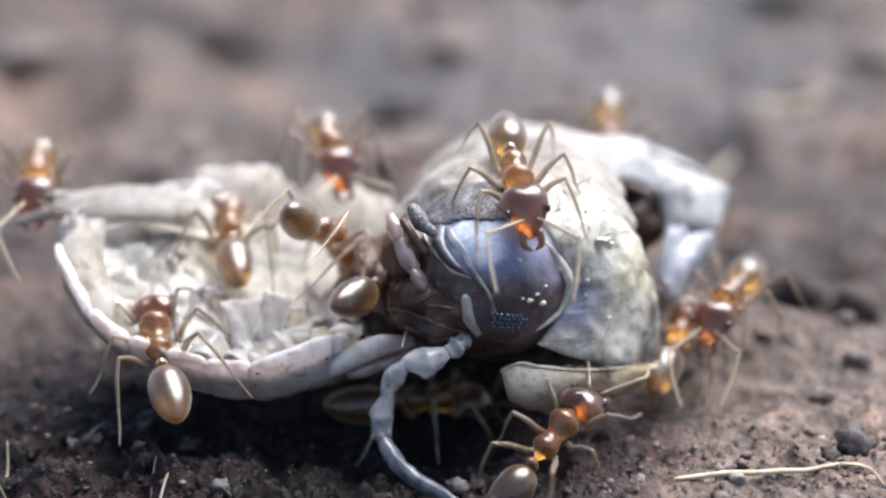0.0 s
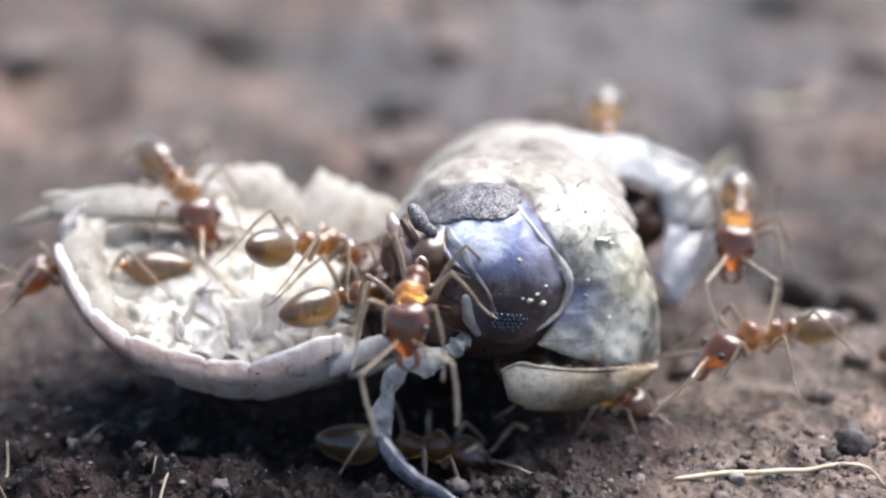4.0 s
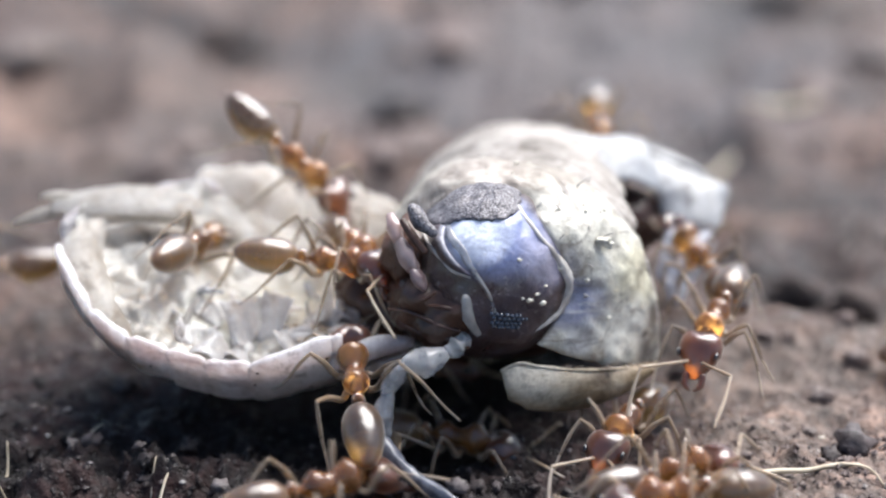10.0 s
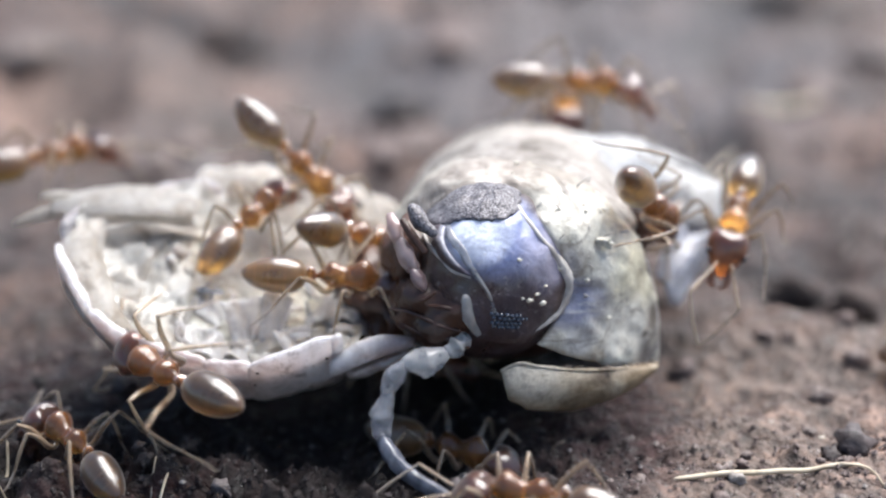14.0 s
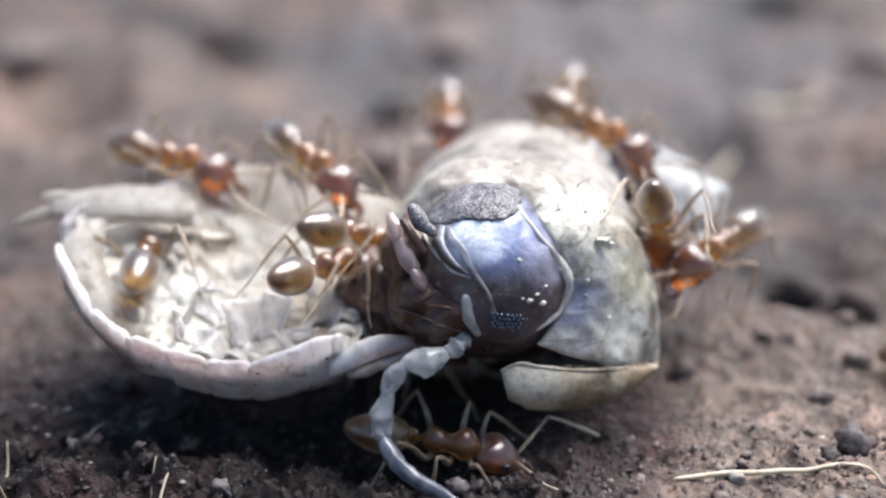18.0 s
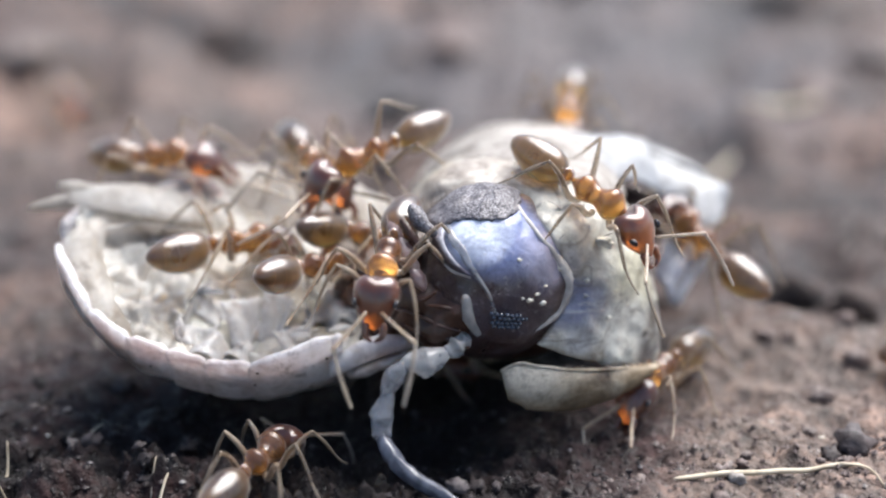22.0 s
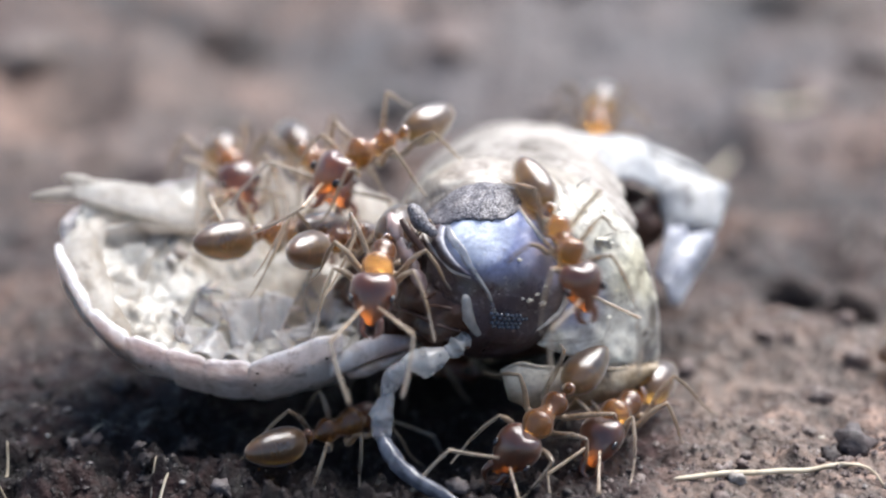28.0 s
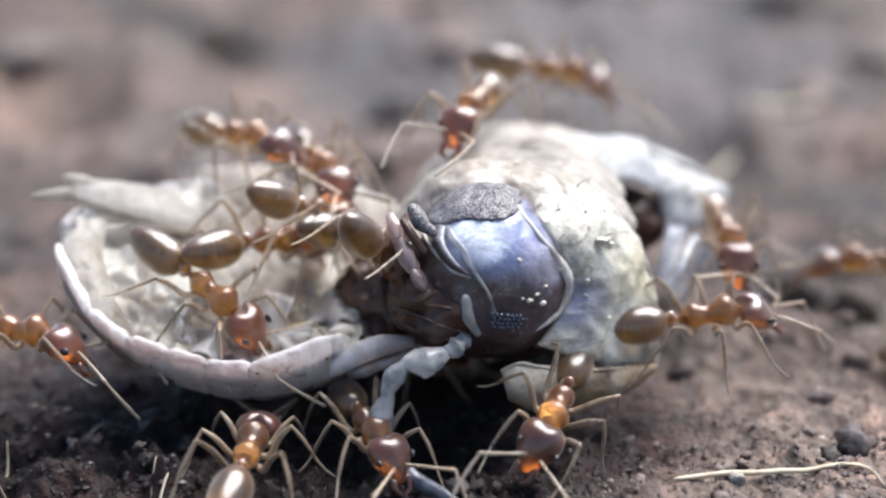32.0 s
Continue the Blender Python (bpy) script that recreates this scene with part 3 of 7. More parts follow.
def build_carcass():
    bug = thing("woodlouse_carcass", mm(0, 0, 0), "dead curled woodlouse with a dark glossy head and bleached marbled plates", "dead woodlouse")
    part("tergite", shell_mesh("tergite", first_plate, 60, 150, 0.11, SHELL_MARBLE, 0.065, 1.0, 0.012), bug, "broad marbled white and grey plate behind the head")
    limb("plate_rim", [first_plate(0.985, v / 100) + (first_plate(0.985, v / 100) - Vector((0.9, 0.6, 1.4))).normalized() * 0.05 for v in range(58, 100, 5)], [0.018, 0.026, 0.03, 0.03, 0.034, 0.03, 0.03, 0.028, 0.02], RIM, bug, "thin pale rim of the broad plate", sides=8, steps=5, wrinkle=0.5)
    tergite(bug, 0.36, 0.62, -88, 50, SHELL_DIRTY, -0.06, 0.04, seed=2)
    tergite(bug, 0.58, 0.84, -88, 42, SHELL_DIRTY, -0.02, 0.05, seed=3)
    tergite(bug, 0.80, 1.10, -85, 38, SHELL_DIRTY, 0.0, 0.04, seed=4)
    part("tergite", shell_mesh("tergite", quad((1.2, 2.9, 3.02), (3.2, 3.3, 2.76), (3.42, 2.35, 2.22), (2.45, 2.0, 2.62), 0.20, 0.02), 18, 18, 0.10, SHELL_CHALK, 0.05, 5, 0.03), bug, "chalk-white flared hind plate")
    part("tergite", shell_mesh("tergite", quad((3.05, 3.22, 2.62), (4.52, 3.0, 2.06), (4.28, 2.25, 1.66), (3.46, 2.1, 1.70), 0.20, 0.02), 16, 16, 0.10, SHELL_CHALK, 0.05, 6, 0.04), bug, "chalk-white flared hind plate")
    part("tergite", shell_mesh("tergite", quad((2.6, 4.6, 2.3), (4.3, 4.2, 1.6), (4.50, 3.02, 2.0), (3.15, 3.3, 2.68), 0.15, 0.02), 12, 12, 0.10, SHELL_CHALK, 0.05, 8, 0.04), bug, "chalk-white flared hind plate")
    part("inner_plate", shell_mesh("inner_plate", quad((3.45, 2.12, 1.78), (4.26, 2.28, 1.62), (3.44, 1.15, 0.98), (3.22, 1.6, 1.20), 0.10, 0.03), 14, 14, 0.07, SHELL_BLUE, 0.06, 9, 0.05), bug, "bluish translucent inner plate")
    part("inner_plate", shell_mesh("inner_plate", quad((4.24, 2.30, 1.60), (4.22, 2.4, 1.22), (3.58, 1.45, 0.72), (3.40, 1.16, 0.96), 0.06, 0.03), 10, 10, 0.06, SHELL_BLUE, 0.05, 10, 0.05), bug, "bluish translucent inner plate")
    part("body_core", blob_mesh("body_core", egg(1.25, 1.9, 1.28, 1.7, 2.3, 1.2, bumpy=0.06, turn=Matrix.Rotation(radians(-16), 3, "Z")), 20, 28, PLUM), bug, "dark dried tissue inside")
    # Dark blob added to stand for the shade in the gap between plates.
    part("tissue", blob_mesh("tissue", egg(2.75, 2.55, 1.72, 0.80, 0.55, 0.55, bumpy=0.3, seed=23), 22, 28, PLUM), bug, "dark filling that stands for the shade under the hind plates")
    part("lappet", shell_mesh("lappet", lappet, 34, 12, 0.07, SHELL_BEIGE, 0.03, 11), bug, "beige side flap with a cracked upper edge")
    part("lappet_rim", tube_mesh("lappet_rim", [lappet(k / 10, 0.0) + Vector((0, -0.02, 0.0)) for k in range(11)], [0.024, 0.03, 0.022, 0.028, 0.02, 0.03, 0.024, 0.03, 0.022, 0.026, 0.02], 8, SHELL_BEIGE, wrinkle=0.5), bug, "pale thickened edge")

    # the head and what it carries
    cy = HEAD_AT.y
    head = part("head", blob_mesh("head", egg(0.68, cy, 2.10, 1.14, 1.15, 1.22, bumpy=0.05, seed=3.0), 56, 80, HEAD_SHELL), bug, "dark wine-brown glossy head with a painted milky blue sky sheen")
    part("mouth", blob_mesh("mouth", egg(0.10, -0.62, 1.78, 0.80, 0.86, 0.68, bumpy=0.18, seed=8.0), 40, 48, PLUM), head, "dark wine-brown mouth")
    part("cheek", blob_mesh("cheek", egg(-0.42, -0.25, 2.35, 0.40, 0.55, 0.55, bumpy=0.2, seed=11.0), 30, 36, PLUM), head, "dark brown cheek")

    def on_head(az, el, out=1.01):
        """A point on the head's skin: az to the side, el upwards, from the side that looks out at the front."""
        d = Vector((math.sin(radians(az)) * math.cos(radians(el)), -math.cos(radians(az)) * math.cos(radians(el)), math.sin(radians(el))))
        k = 1 + 0.05 * (noise.noise(d * 2.3 + Vector((3.0, 0, 0))) + 0.5 * noise.noise(d * 6.0 + Vector((0, 3.0, 0))))
        return Vector((0.68, cy, 2.10)) + Vector((d.x * 1.14, d.y * 1.15, d.z * 1.22)) * k * out
    def cap(u, v):
        az = 360 * v - 190
        low = lerp_table([(-180, 60), (-112, 33), (-72, 41), (-40, 55), (5, 57.5), (24, 58), (46, 66), (90, 72), (180, 62)], az)[0]
        low += 2.5 * noise.noise(Vector((az * 0.06, 2.0, 0))) + 2 * noise.noise(Vector((az * 0.2, 5.0, 0)))
        return on_head(az, low + (89.5 - low) * u, 1.012 + 0.014 * noise.noise(Vector((az * 0.08, u * 6.0, 0))))
    part("crown", shell_mesh("crown", cap, 20, 110, 0.04, CRUST), head, "dark granular crown")
    rim = [on_head(a, e, 0.99) for a, e in ((100, 79), (46, 66), (46, 44), (55, 24), (63, 9), (64, -3), (55, -15), (40, -23), (17, -31))]
    limb("head_rim", rim, [0.015, 0.036, 0.042, 0.055, 0.085, 0.07, 0.046, 0.034, 0.012], RIM, head, "pale raised margin", sides=10, steps=6, wrinkle=0.45)

    def lobe(u, v):
        a = on_head(-54 + 39 * u, 46 - 27 * u ** 0.8, 1.0)
        b = on_head(-92 + 62 * u, 37 - 17 * u, 1.0)
        p = a.lerp(b, v)
        return p + (p - Vector((0.68, cy, 2.10))).normalized() * 0.10 * math.sin(math.pi * min(1.0, 0.25 + v)) * math.sin(math.pi * (0.15 + 0.8 * u))
    part("antennal_lobe", shell_mesh("antennal_lobe", lobe, 22, 12, 0.05, HEAD_SHELL, 0.02, 31), head, "raised purple lobe below the crown")
    limb("brow_ridge", [on_head(a, e, 1.01) for a, e in ((-92, 38), (-70, 33), (-52, 29), (-32, 21), (-17, 18))], [0.02, 0.034, 0.034, 0.026, 0.015], RIM, head, "pale brow ridge", sides=10, steps=6, wrinkle=0.6)
    limb("seam", [on_head(a, e, 1.0) for a, e in ((-56, 48), (-38, 40), (-26, 34), (-14, 21), (-5, 10), (0, -2), (2, -13))], [0.03, 0.062, 0.060, 0.045, 0.030, 0.026, 0.014], GLASSY, head, "thin translucent seam", sides=10, steps=6, wrinkle=0.6, flat=0.5)
    limb("palp", [on_head(-19, 5, 1.0), on_head(-17, -8, 1.02), on_head(-11, -21, 1.0)], [0.06, 0.085, 0.05], GLASSY, head, "bluish translucent palp", wrinkle=0.2)
    for pts, r in (([(0.30, -1.44, 1.95), (0.05, -1.42, 2.05), (-0.25, -1.30, 2.02)], 0.045), ([(0.22, -1.46, 1.72), (-0.05, -1.46, 1.80), (-0.45, -1.25, 1.90), (-0.75, -1.05, 1.86)], 0.04),
                   ([(0.10, -1.45, 1.60), (-0.20, -1.42, 1.62), (-0.52, -1.25, 1.70)], 0.055), ([(-0.10, -1.38, 2.25), (-0.30, -1.30, 2.10), (-0.55, -1.12, 2.12)], 0.035), ([(0.34, -1.50, 1.50), (0.10, -1.50, 1.58), (-0.02, -1.48, 1.70)], 0.05)):
        limb("mouthpart", pts, [r * 0.7] * (len(pts) - 1) + [r * 0.3], PLUM, head, "brown folded mouthpart", sides=10, steps=5, wrinkle=0.4, flat=0.7)
    beads = random.Random(4)
    bead = blob_mesh("eye_lens", egg(0, 0, 0, 0.034, 0.030, 0.032), 8, 10, EYE_LENS)
    for r in range(4):
        for c in range(8 - abs(r - 1)):
            p = on_head(-1 + c * 3.3 + (r % 2) * 1.6 + beads.uniform(-0.4, 0.4), -5 - r * 3.2 - c * 0.5 + beads.uniform(-0.3, 0.3), 1.008)
            part("eye_lens", bead, head, at=mm(*p))
    # the thick antenna that lies against the cheek, and the dark stalk above it
    feeler = limb("antenna", [(-0.72, -0.55, 3.02), (-0.66, -0.70, 2.92), (-0.60, -0.84, 2.80)], [0.07, 0.11, 0.08], ROSE, bug, "rosy-brown segmented antenna", wrinkle=0.35)
    limb("antenna_segment", [(-0.59, -0.86, 2.78), (-0.50, -1.00, 2.64), (-0.40, -1.10, 2.48)], [0.09, 0.135, 0.10], ROSE, feeler, wrinkle=0.35, flat=0.7)
    limb("antenna_segment", [(-0.39, -1.11, 2.46), (-0.33, -1.17, 2.36), (-0.26, -1.22, 2.24)], [0.09, 0.12, 0.06], ROSE, feeler, wrinkle=0.35, flat=0.7)
    limb("stalk", [(-0.42, -0.70, 3.20), (-0.30, -0.85, 3.06), (-0.12, -1.02, 2.96)], [0.08, 0.11, 0.06], CRUST, bug, "dark granular stalk", wrinkle=0.4)
    limb("stalk", [(-0.55, -0.80, 3.05), (-0.40, -0.95, 2.90), (-0.25, -1.10, 2.72)], [0.05, 0.07, 0.04], PLUM, bug, "dark stalk", wrinkle=0.4)
    # the limp walking leg that hangs to the ground
    leg = limb("limp_leg", [(0.30, -1.42, 1.56), (0.18, -1.50, 1.50), (0.06, -1.57, 1.44)], [0.10, 0.15, 0.08], GLASSY, bug, "limp bluish translucent leg reaching the ground", 0.1, 16, 8, 0.55)
    for pts, radii, mat in (([(0.04, -1.58, 1.44), (-0.22, -1.66, 1.36), (-0.48, -1.72, 1.38)], [0.09, 0.22, 0.11], GLASSY),
                            ([(-0.50, -1.73, 1.36), (-0.66, -1.78, 1.18), (-0.76, -1.82, 0.98)], [0.08, 0.17, 0.10], GLASSY),
                            ([(-0.74, -1.84, 0.95), (-0.82, -1.95, 0.68), (-0.82, -2.04, 0.42)], [0.09, 0.19, 0.12], GLASSY),
                            ([(-0.82, -2.06, 0.40), (-0.72, -2.22, 0.26), (-0.45, -2.50, 0.10), (-0.05, -2.86, 0.02), (0.25, -3.10, 0.0)], [0.10, 0.125, 0.12, 0.10, 0.05], DARK_LEG)):
        limb("leg_segment", pts, radii, mat, leg, "" if mat is GLASSY else "dark lower segment", 0.0, 16, 8, 0.30, 0.8)
    # chalky crumbs stuck to the plates
    for k, (a, e, r, s) in enumerate(((25, 2, 1.0, 0.045), (35, -2, 1.0, 0.05), (38, 9, 1.0, 0.025), (20, 29, 1.0, 0.03), (31, 5, 1.0, 0.03), (20, 4, 1.0, 0.025), (57, 16, 1.0, 0.06))):
        part("crumb", crumb_mesh("crumb", s, k * 3.1, CRUMB), bug, at=mm(*on_head(a, e, r)))
    crumbs = random.Random(9)
    for k in range(26):
        u, v = crumbs.uniform(0.15, 0.95), crumbs.uniform(0.45, 0.88)
        p = first_plate(u, v)
        out = (p - Vector((0.9, 0.6, 1.4))).normalized()
        part("crumb", crumb_mesh("crumb", crumbs.uniform(0.012, 0.038), k + 40.0, CRUMB if crumbs.random() < 0.8 else DARK_SOIL), bug, at=mm(*(p + out * 0.045)))
    for k in range(9):
        p = first_plate(0.45, 0.700) + Vector((0.05 * (k % 4) - 0.04, -0.10 - 0.02 * (k % 2), 0.05 * (k % 3) - 0.05))
        part("crumb", crumb_mesh("crumb", 0.035 + 0.01 * (k % 3), k * 5.7 + 3, CRUMB), bug, "clump of chalk-white crumbs", mm(*p))
    # dirt caught along the cracked edge of the flap
    for k in range(16):
        p = lappet(0.30 + 0.68 * crumbs.random() ** 0.7, 0.0) + Vector((0, 0.02 + 0.05 * crumbs.random(), 0.01))
        part("dirt", crumb_mesh("dirt", crumbs.uniform(0.015, 0.042), k * 2.3 + 90.0, DARK_SOIL), bug, "brown crumb of dirt" if k == 0 else "", mm(*p))
    hairs = random.Random(21)
    for k in range(14):
        u, v = hairs.uniform(0.05, 0.9), hairs.uniform(0.5, 0.85)
        p = first_plate(u, v)
        out = (p - Vector((0.9, 0.6, 1.4))).normalized()
        a = Vector((hairs.uniform(-0.2, 0.2), hairs.uniform(-0.1, 0.1), hairs.uniform(-0.15, 0.15)))
        limb("hair", [p + out * 0.05, p + out * 0.13 + a * 0.5, p + out * 0.10 + a], [0.010, 0.009, 0.006], RIM, bug, sides=5)
    return bug


build_carcass()


# ---- the hollow overturned half ----
def boat_point(s, angle, grow=0.0):
    """s from tail (0) to broken end (1); angle -90 at the near rim, 90 at the far rim; hollow upwards."""
    k = min(max(s, 0.0), 1.0)
    x = -5.50 + 5.0 * k
    left = max(0.0, 1 - (max(0.0, 0.52 - k) / 0.52) ** 2.2) ** 0.62
    w = 0.16 + 1.68 * left * (1 - 0.30 * max(0.0, (k - 0.55) / 0.45) ** 1.6)
    d = 0.18 + 1.10 * left ** 0.9
    cy, cz = 0.40 - 0.15 * k, 1.80 - 0.28 * k + 0.34 * (max(0.0, k - 0.48) / 0.32) ** 1.4 * max(0.0, -math.sin(radians(angle)))
    cz += 0.06 + 0.14 * min(1.0, max(0.0, (0.60 - k) / 0.25)) + 0.32 * max(0.0, 1 - k / 0.2) ** 1.2
    sn, cs = math.sin(radians(angle)), math.cos(radians(angle))
    yy = math.copysign(abs(sn) ** 0.85, sn) * (w + grow)
    zz = -(max(cs, 0.0) ** 0.8) * (d + grow)
    t = radians(22)
    return Vector((x, cy + yy * math.cos(t) - zz * math.sin(t), cz + yy * math.sin(t) + zz * math.cos(t)))


def tail_fan(u, v):
    """The rolled tail plate at the far end of the hollow shell, about its own hinge."""
    x = -1.45 + 2.15 * u
    roll = radians(14 + 158 * v)
    r = 0.34 * (0.30 + 0.70 * math.sin(math.pi * (0.10 + 0.80 * u)))
    return Vector((x, 0.05 - r * 1.55 * math.cos(roll), 0.10 * math.sin(2.4 * u) + r * 0.72 * math.sin(roll) - 0.10 * u))


def build_boat():
    boat = thing("hollow_shell", mm(0, 0, 0), "overturned hollow woodlouse shell, bleached white, full of shrivelled legs", "woodlouse shell")
    cuts = [0.0, 0.12, 0.235, 0.345, 0.45, 0.57, 0.80, 1.0]
    for k, (a, b) in enumerate(zip(cuts, cuts[1:])):
        def fn(u, v, a=a, b=b):
            s = a - 0.006 + (b - a + 0.010) * u
            near = max(0.0, (v - 0.80) / 0.20)
            rise = (0.16 * near * min(1.0, 4 * u * (1 - u) + 0.35) + 0.13 * near * max(0.0, (s - 0.5) / 0.3)) * (1.0 if s < 0.83 else 0.0)
            far = 97 - 52 * min(1.0, max(0.0, (s - 0.38) / 0.22))
            edge = 98 if s < 0.82 else 55
            return boat_point(s, far - (far + edge) * v, 0.02 * (1 - u) + 0.03 * near) + Vector((0, 0, rise))
        part("plate", shell_mesh("plate", fn, 14, 60, 0.13, SHELL_RIM, 0.045, 20 + k * 3, 0.0), boat)
    part("end_lobe", shell_mesh("end_lobe", lambda u, v: Vector((-1.56 + 1.16 * u, -1.22 + 0.34 * u - 0.10 * math.sin(math.pi * v), 0.92 + 0.32 * u + (0.36 * math.sin(math.pi * (0.18 + 0.76 * u)) * v))), 16, 8, 0.10, SHELL_RIM, 0.02, 41), boat, "smooth oblong end lobe")
    # the pale crumpled skin that fills the hollow
    def lining(u, v):
        k = 0.03 + 0.84 * u
        a, b = boat_point(k, -86), boat_point(k, 90 - 48 * max(0.0, (u - 0.4) / 0.6))
        p = a.lerp(b, v)
        sag = 0.22 * math.sin(math.pi * v) ** 1.1 * math.sin(math.pi * (0.06 + 0.88 * u)) ** 0.6
        crease = 0.10 * noise.noise(Vector((p.x * 2.2, p.y * 2.6, 3.0))) + 0.07 * abs(noise.noise(Vector((p.x * 5.0, p.y * 5.0, 9.0))))
        return p + Vector((0, -0.10 * math.sin(math.pi * v), -sag + crease))
    part("lining", shell_mesh("lining", lining, 110, 84, 0.05, INNER_SKIN, 0.045, 77), boat, "pale greenish-white crumpled inner skin")
    rng = random.Random(12)
    # shrivelled legs and gill plates in the hollow
    for k in range(18):
        s = 0.30 + 0.62 * (k / 17) + rng.uniform(-0.02, 0.02)
        side = -1 if k % 2 else 1
        a = rng.uniform(-42, 5) if side < 0 else rng.uniform(0, 38)
        p = lining(min(0.97, (s - 0.03) / 0.84), 0.45 + a / 130.0) - Vector((0, 0, 0.03))
        tip = Vector((rng.uniform(-0.42, 0.42), rng.uniform(-0.40, 0.30), rng.uniform(0.06, 0.26)))
        mid = p + tip * 0.5 + Vector((rng.uniform(-0.12, 0.12), rng.uniform(-0.1, 0.1), 0.05))
        r = rng.uniform(0.030, 0.060)
        limb("shrivelled_leg", [p, mid, p + tip], [r, r * 1.2, r * 0.5], GLASSY if rng.random() < 0.35 else GILL_SKIN, boat, sides=9, wrinkle=0.3)
    # thin crumpled gill sheets lying in the hollow
    for k in range(11):
        p = lining(rng.uniform(0.44, 0.97), rng.uniform(0.06, 0.70))
        w, h = rng.uniform(0.20, 0.44), rng.uniform(0.12, 0.26)
        curl = rng.uniform(0.05, 0.16)
        me = shell_mesh("gill_plate", lambda u, v, w=w, h=h, curl=curl: Vector(((u - 0.5) * 2 * w * (1 - 0.4 * v * v), (v - 0.5) * 2 * h, curl * math.sin(4.5 * u) + 0.1 * v * v)), 14, 12, 0.03, GILL_SKIN, 0.07, k * 3.7, 0.15)
        part("gill_plate", me, boat, at=mm(p.x, p.y, p.z + 0.01, rng.uniform(-8, 24), rng.uniform(-16, 16), rng.uniform(-60, 60)))
    for (u, v, up), w, h, turn in (((0.60, 0.28, 0.25), 0.24, 0.36, (60, 0, 14)), ((0.70, 0.30, 0.28), 0.20, 0.38, (62, 10, -18)), ((0.78, 0.20, 0.12), 0.26, 0.22, (50, 0, 30)), ((0.44, 0.20, 0.06), 0.26, 0.18, (30, 0, -12))):
        x, y, z = lining(u, v) + Vector((0, 0, up))
        me = shell_mesh("gill_plate", lambda u, v, w=w, h=h: Vector(((u - 0.5) * 2 * w * (0.7 + 0.5 * v), (v - 0.5) * 2 * h, 0.07 * math.sin(5 * u + 2 * v))), 16, 16, 0.05, GILL_SKIN, 0.06, x * 5, 0.12)
        part("gill_plate", me, boat, "large creased white gill sheet", mm(x, y, z, *turn))
    for k in range(16):
        p = lining(rng.uniform(0.40, 0.97), rng.uniform(0.06, 0.50)) - Vector((0, 0, 0.02))
        tip = Vector((rng.uniform(-0.08, 0.26), rng.uniform(-0.12, 0.22), rng.uniform(0.18, 0.42)))
        bend = p + tip * 0.55 + Vector((rng.uniform(-0.10, 0.02), -0.04, 0.05))
        r = rng.uniform(0.022, 0.045)
        limb("shrivelled_leg", [p, bend, p + tip], [r * 1.3, r, r * 0.4], GLASSY if k % 3 == 0 else GILL_SKIN, boat, sides=8, wrinkle=0.4, flat=0.6)
    for k in range(40):
        p = boat_point(rng.uniform(0.12, 0.85), rng.uniform(-96, -20), -0.07 if k % 2 else 0.07)
        part("speck", crumb_mesh("speck", rng.uniform(0.010, 0.027), k * 1.3, DARK_SOIL), boat, at=mm(*p))
    # low bent leg lying along the near rim
    limb("shrivelled_leg", [(-4.35, -0.62, 1.22), (-4.0, -0.70, 1.20), (-3.7, -0.70, 1.22)], [0.045, 0.05, 0.04], SHELL_WHITE, boat)
    limb("shrivelled_leg", [(-3.7, -0.70, 1.22), (-3.62, -0.40, 1.42), (-3.5, -0.2, 1.62)], [0.04, 0.05, 0.035], SHELL_WHITE, boat)
    tail = part("tail_plate", shell_mesh("tail_plate", tail_fan, 40, 34, 0.06, THIN_SHELL, 0.03, 51, 0.0), boat, "curled white tail plate", mm(-4.35, 1.35, 2.36))
    limb("tail_spine", [(-1.25, 0.0, 0.02), (-1.60, -0.15, -0.02), (-1.95, -0.3, -0.10)], [0.12, 0.11, 0.05], SHELL_WHITE, tail, "stubby tail spine")
    limb("tail_spine", [(-1.0, 0.1, 0.10), (-1.35, 0.05, 0.20), (-1.6, 0.0, 0.20)], [0.10, 0.09, 0.05], SHELL_WHITE, tail)
    outer = [(0, -4.55, -0.70, 1.40), (0.16, -5.05, -0.22, 1.72), (0.33, -5.26, 0.28, 2.06), (0.5, -5.10, 0.68, 2.34), (0.66, -4.55, 0.86, 2.36), (0.83, -3.85, 0.92, 2.27), (1, -3.25, 1.10, 2.08)]
    inner = [(0, 0.28, 0.10), (0.16, 0.24, 0.24), (0.33, 0.23, 0.42), (0.5, 0.25, 0.60), (0.66, 0.31, 0.74), (0.83, 0.41, 0.82), (1, 0.50, 0.86)]

    def membrane(u, v):
        w = min(max(u, 0.0), 1.0)
        k, across = lerp_table(inner, w)
        a, b = Vector(lerp_table(outer, w)), lining((k - 0.03) / 0.84, across) + Vector((0, 0, 0.04))
        fold = 0.03 * math.sin(19 * w + 3 * v) * math.sin(math.pi * v)
        return a.lerp(b, v) + Vector((-0.10 * math.sin(math.pi * v) * (1 - w), 0.06 * math.sin(math.pi * v) * w, -0.14 * math.sin(math.pi * v) + fold))
    part("membrane", shell_mesh("membrane", membrane, 60, 20, 0.05, THIN_SHELL, 0.025, 91), boat, "smooth milky-white membrane lining the tail end")
    part("end_wall", shell_mesh("end_wall", quad((-5.20, 0.00, 1.78), (-3.20, 1.10, 1.45), (-3.55, 1.95, 2.40), (-5.25, 0.98, 2.50), -0.22, 0.03), 18, 18, 0.06, THIN_SHELL, 0.06, 81, 0.03), boat, "thin pale wall at the closed end")
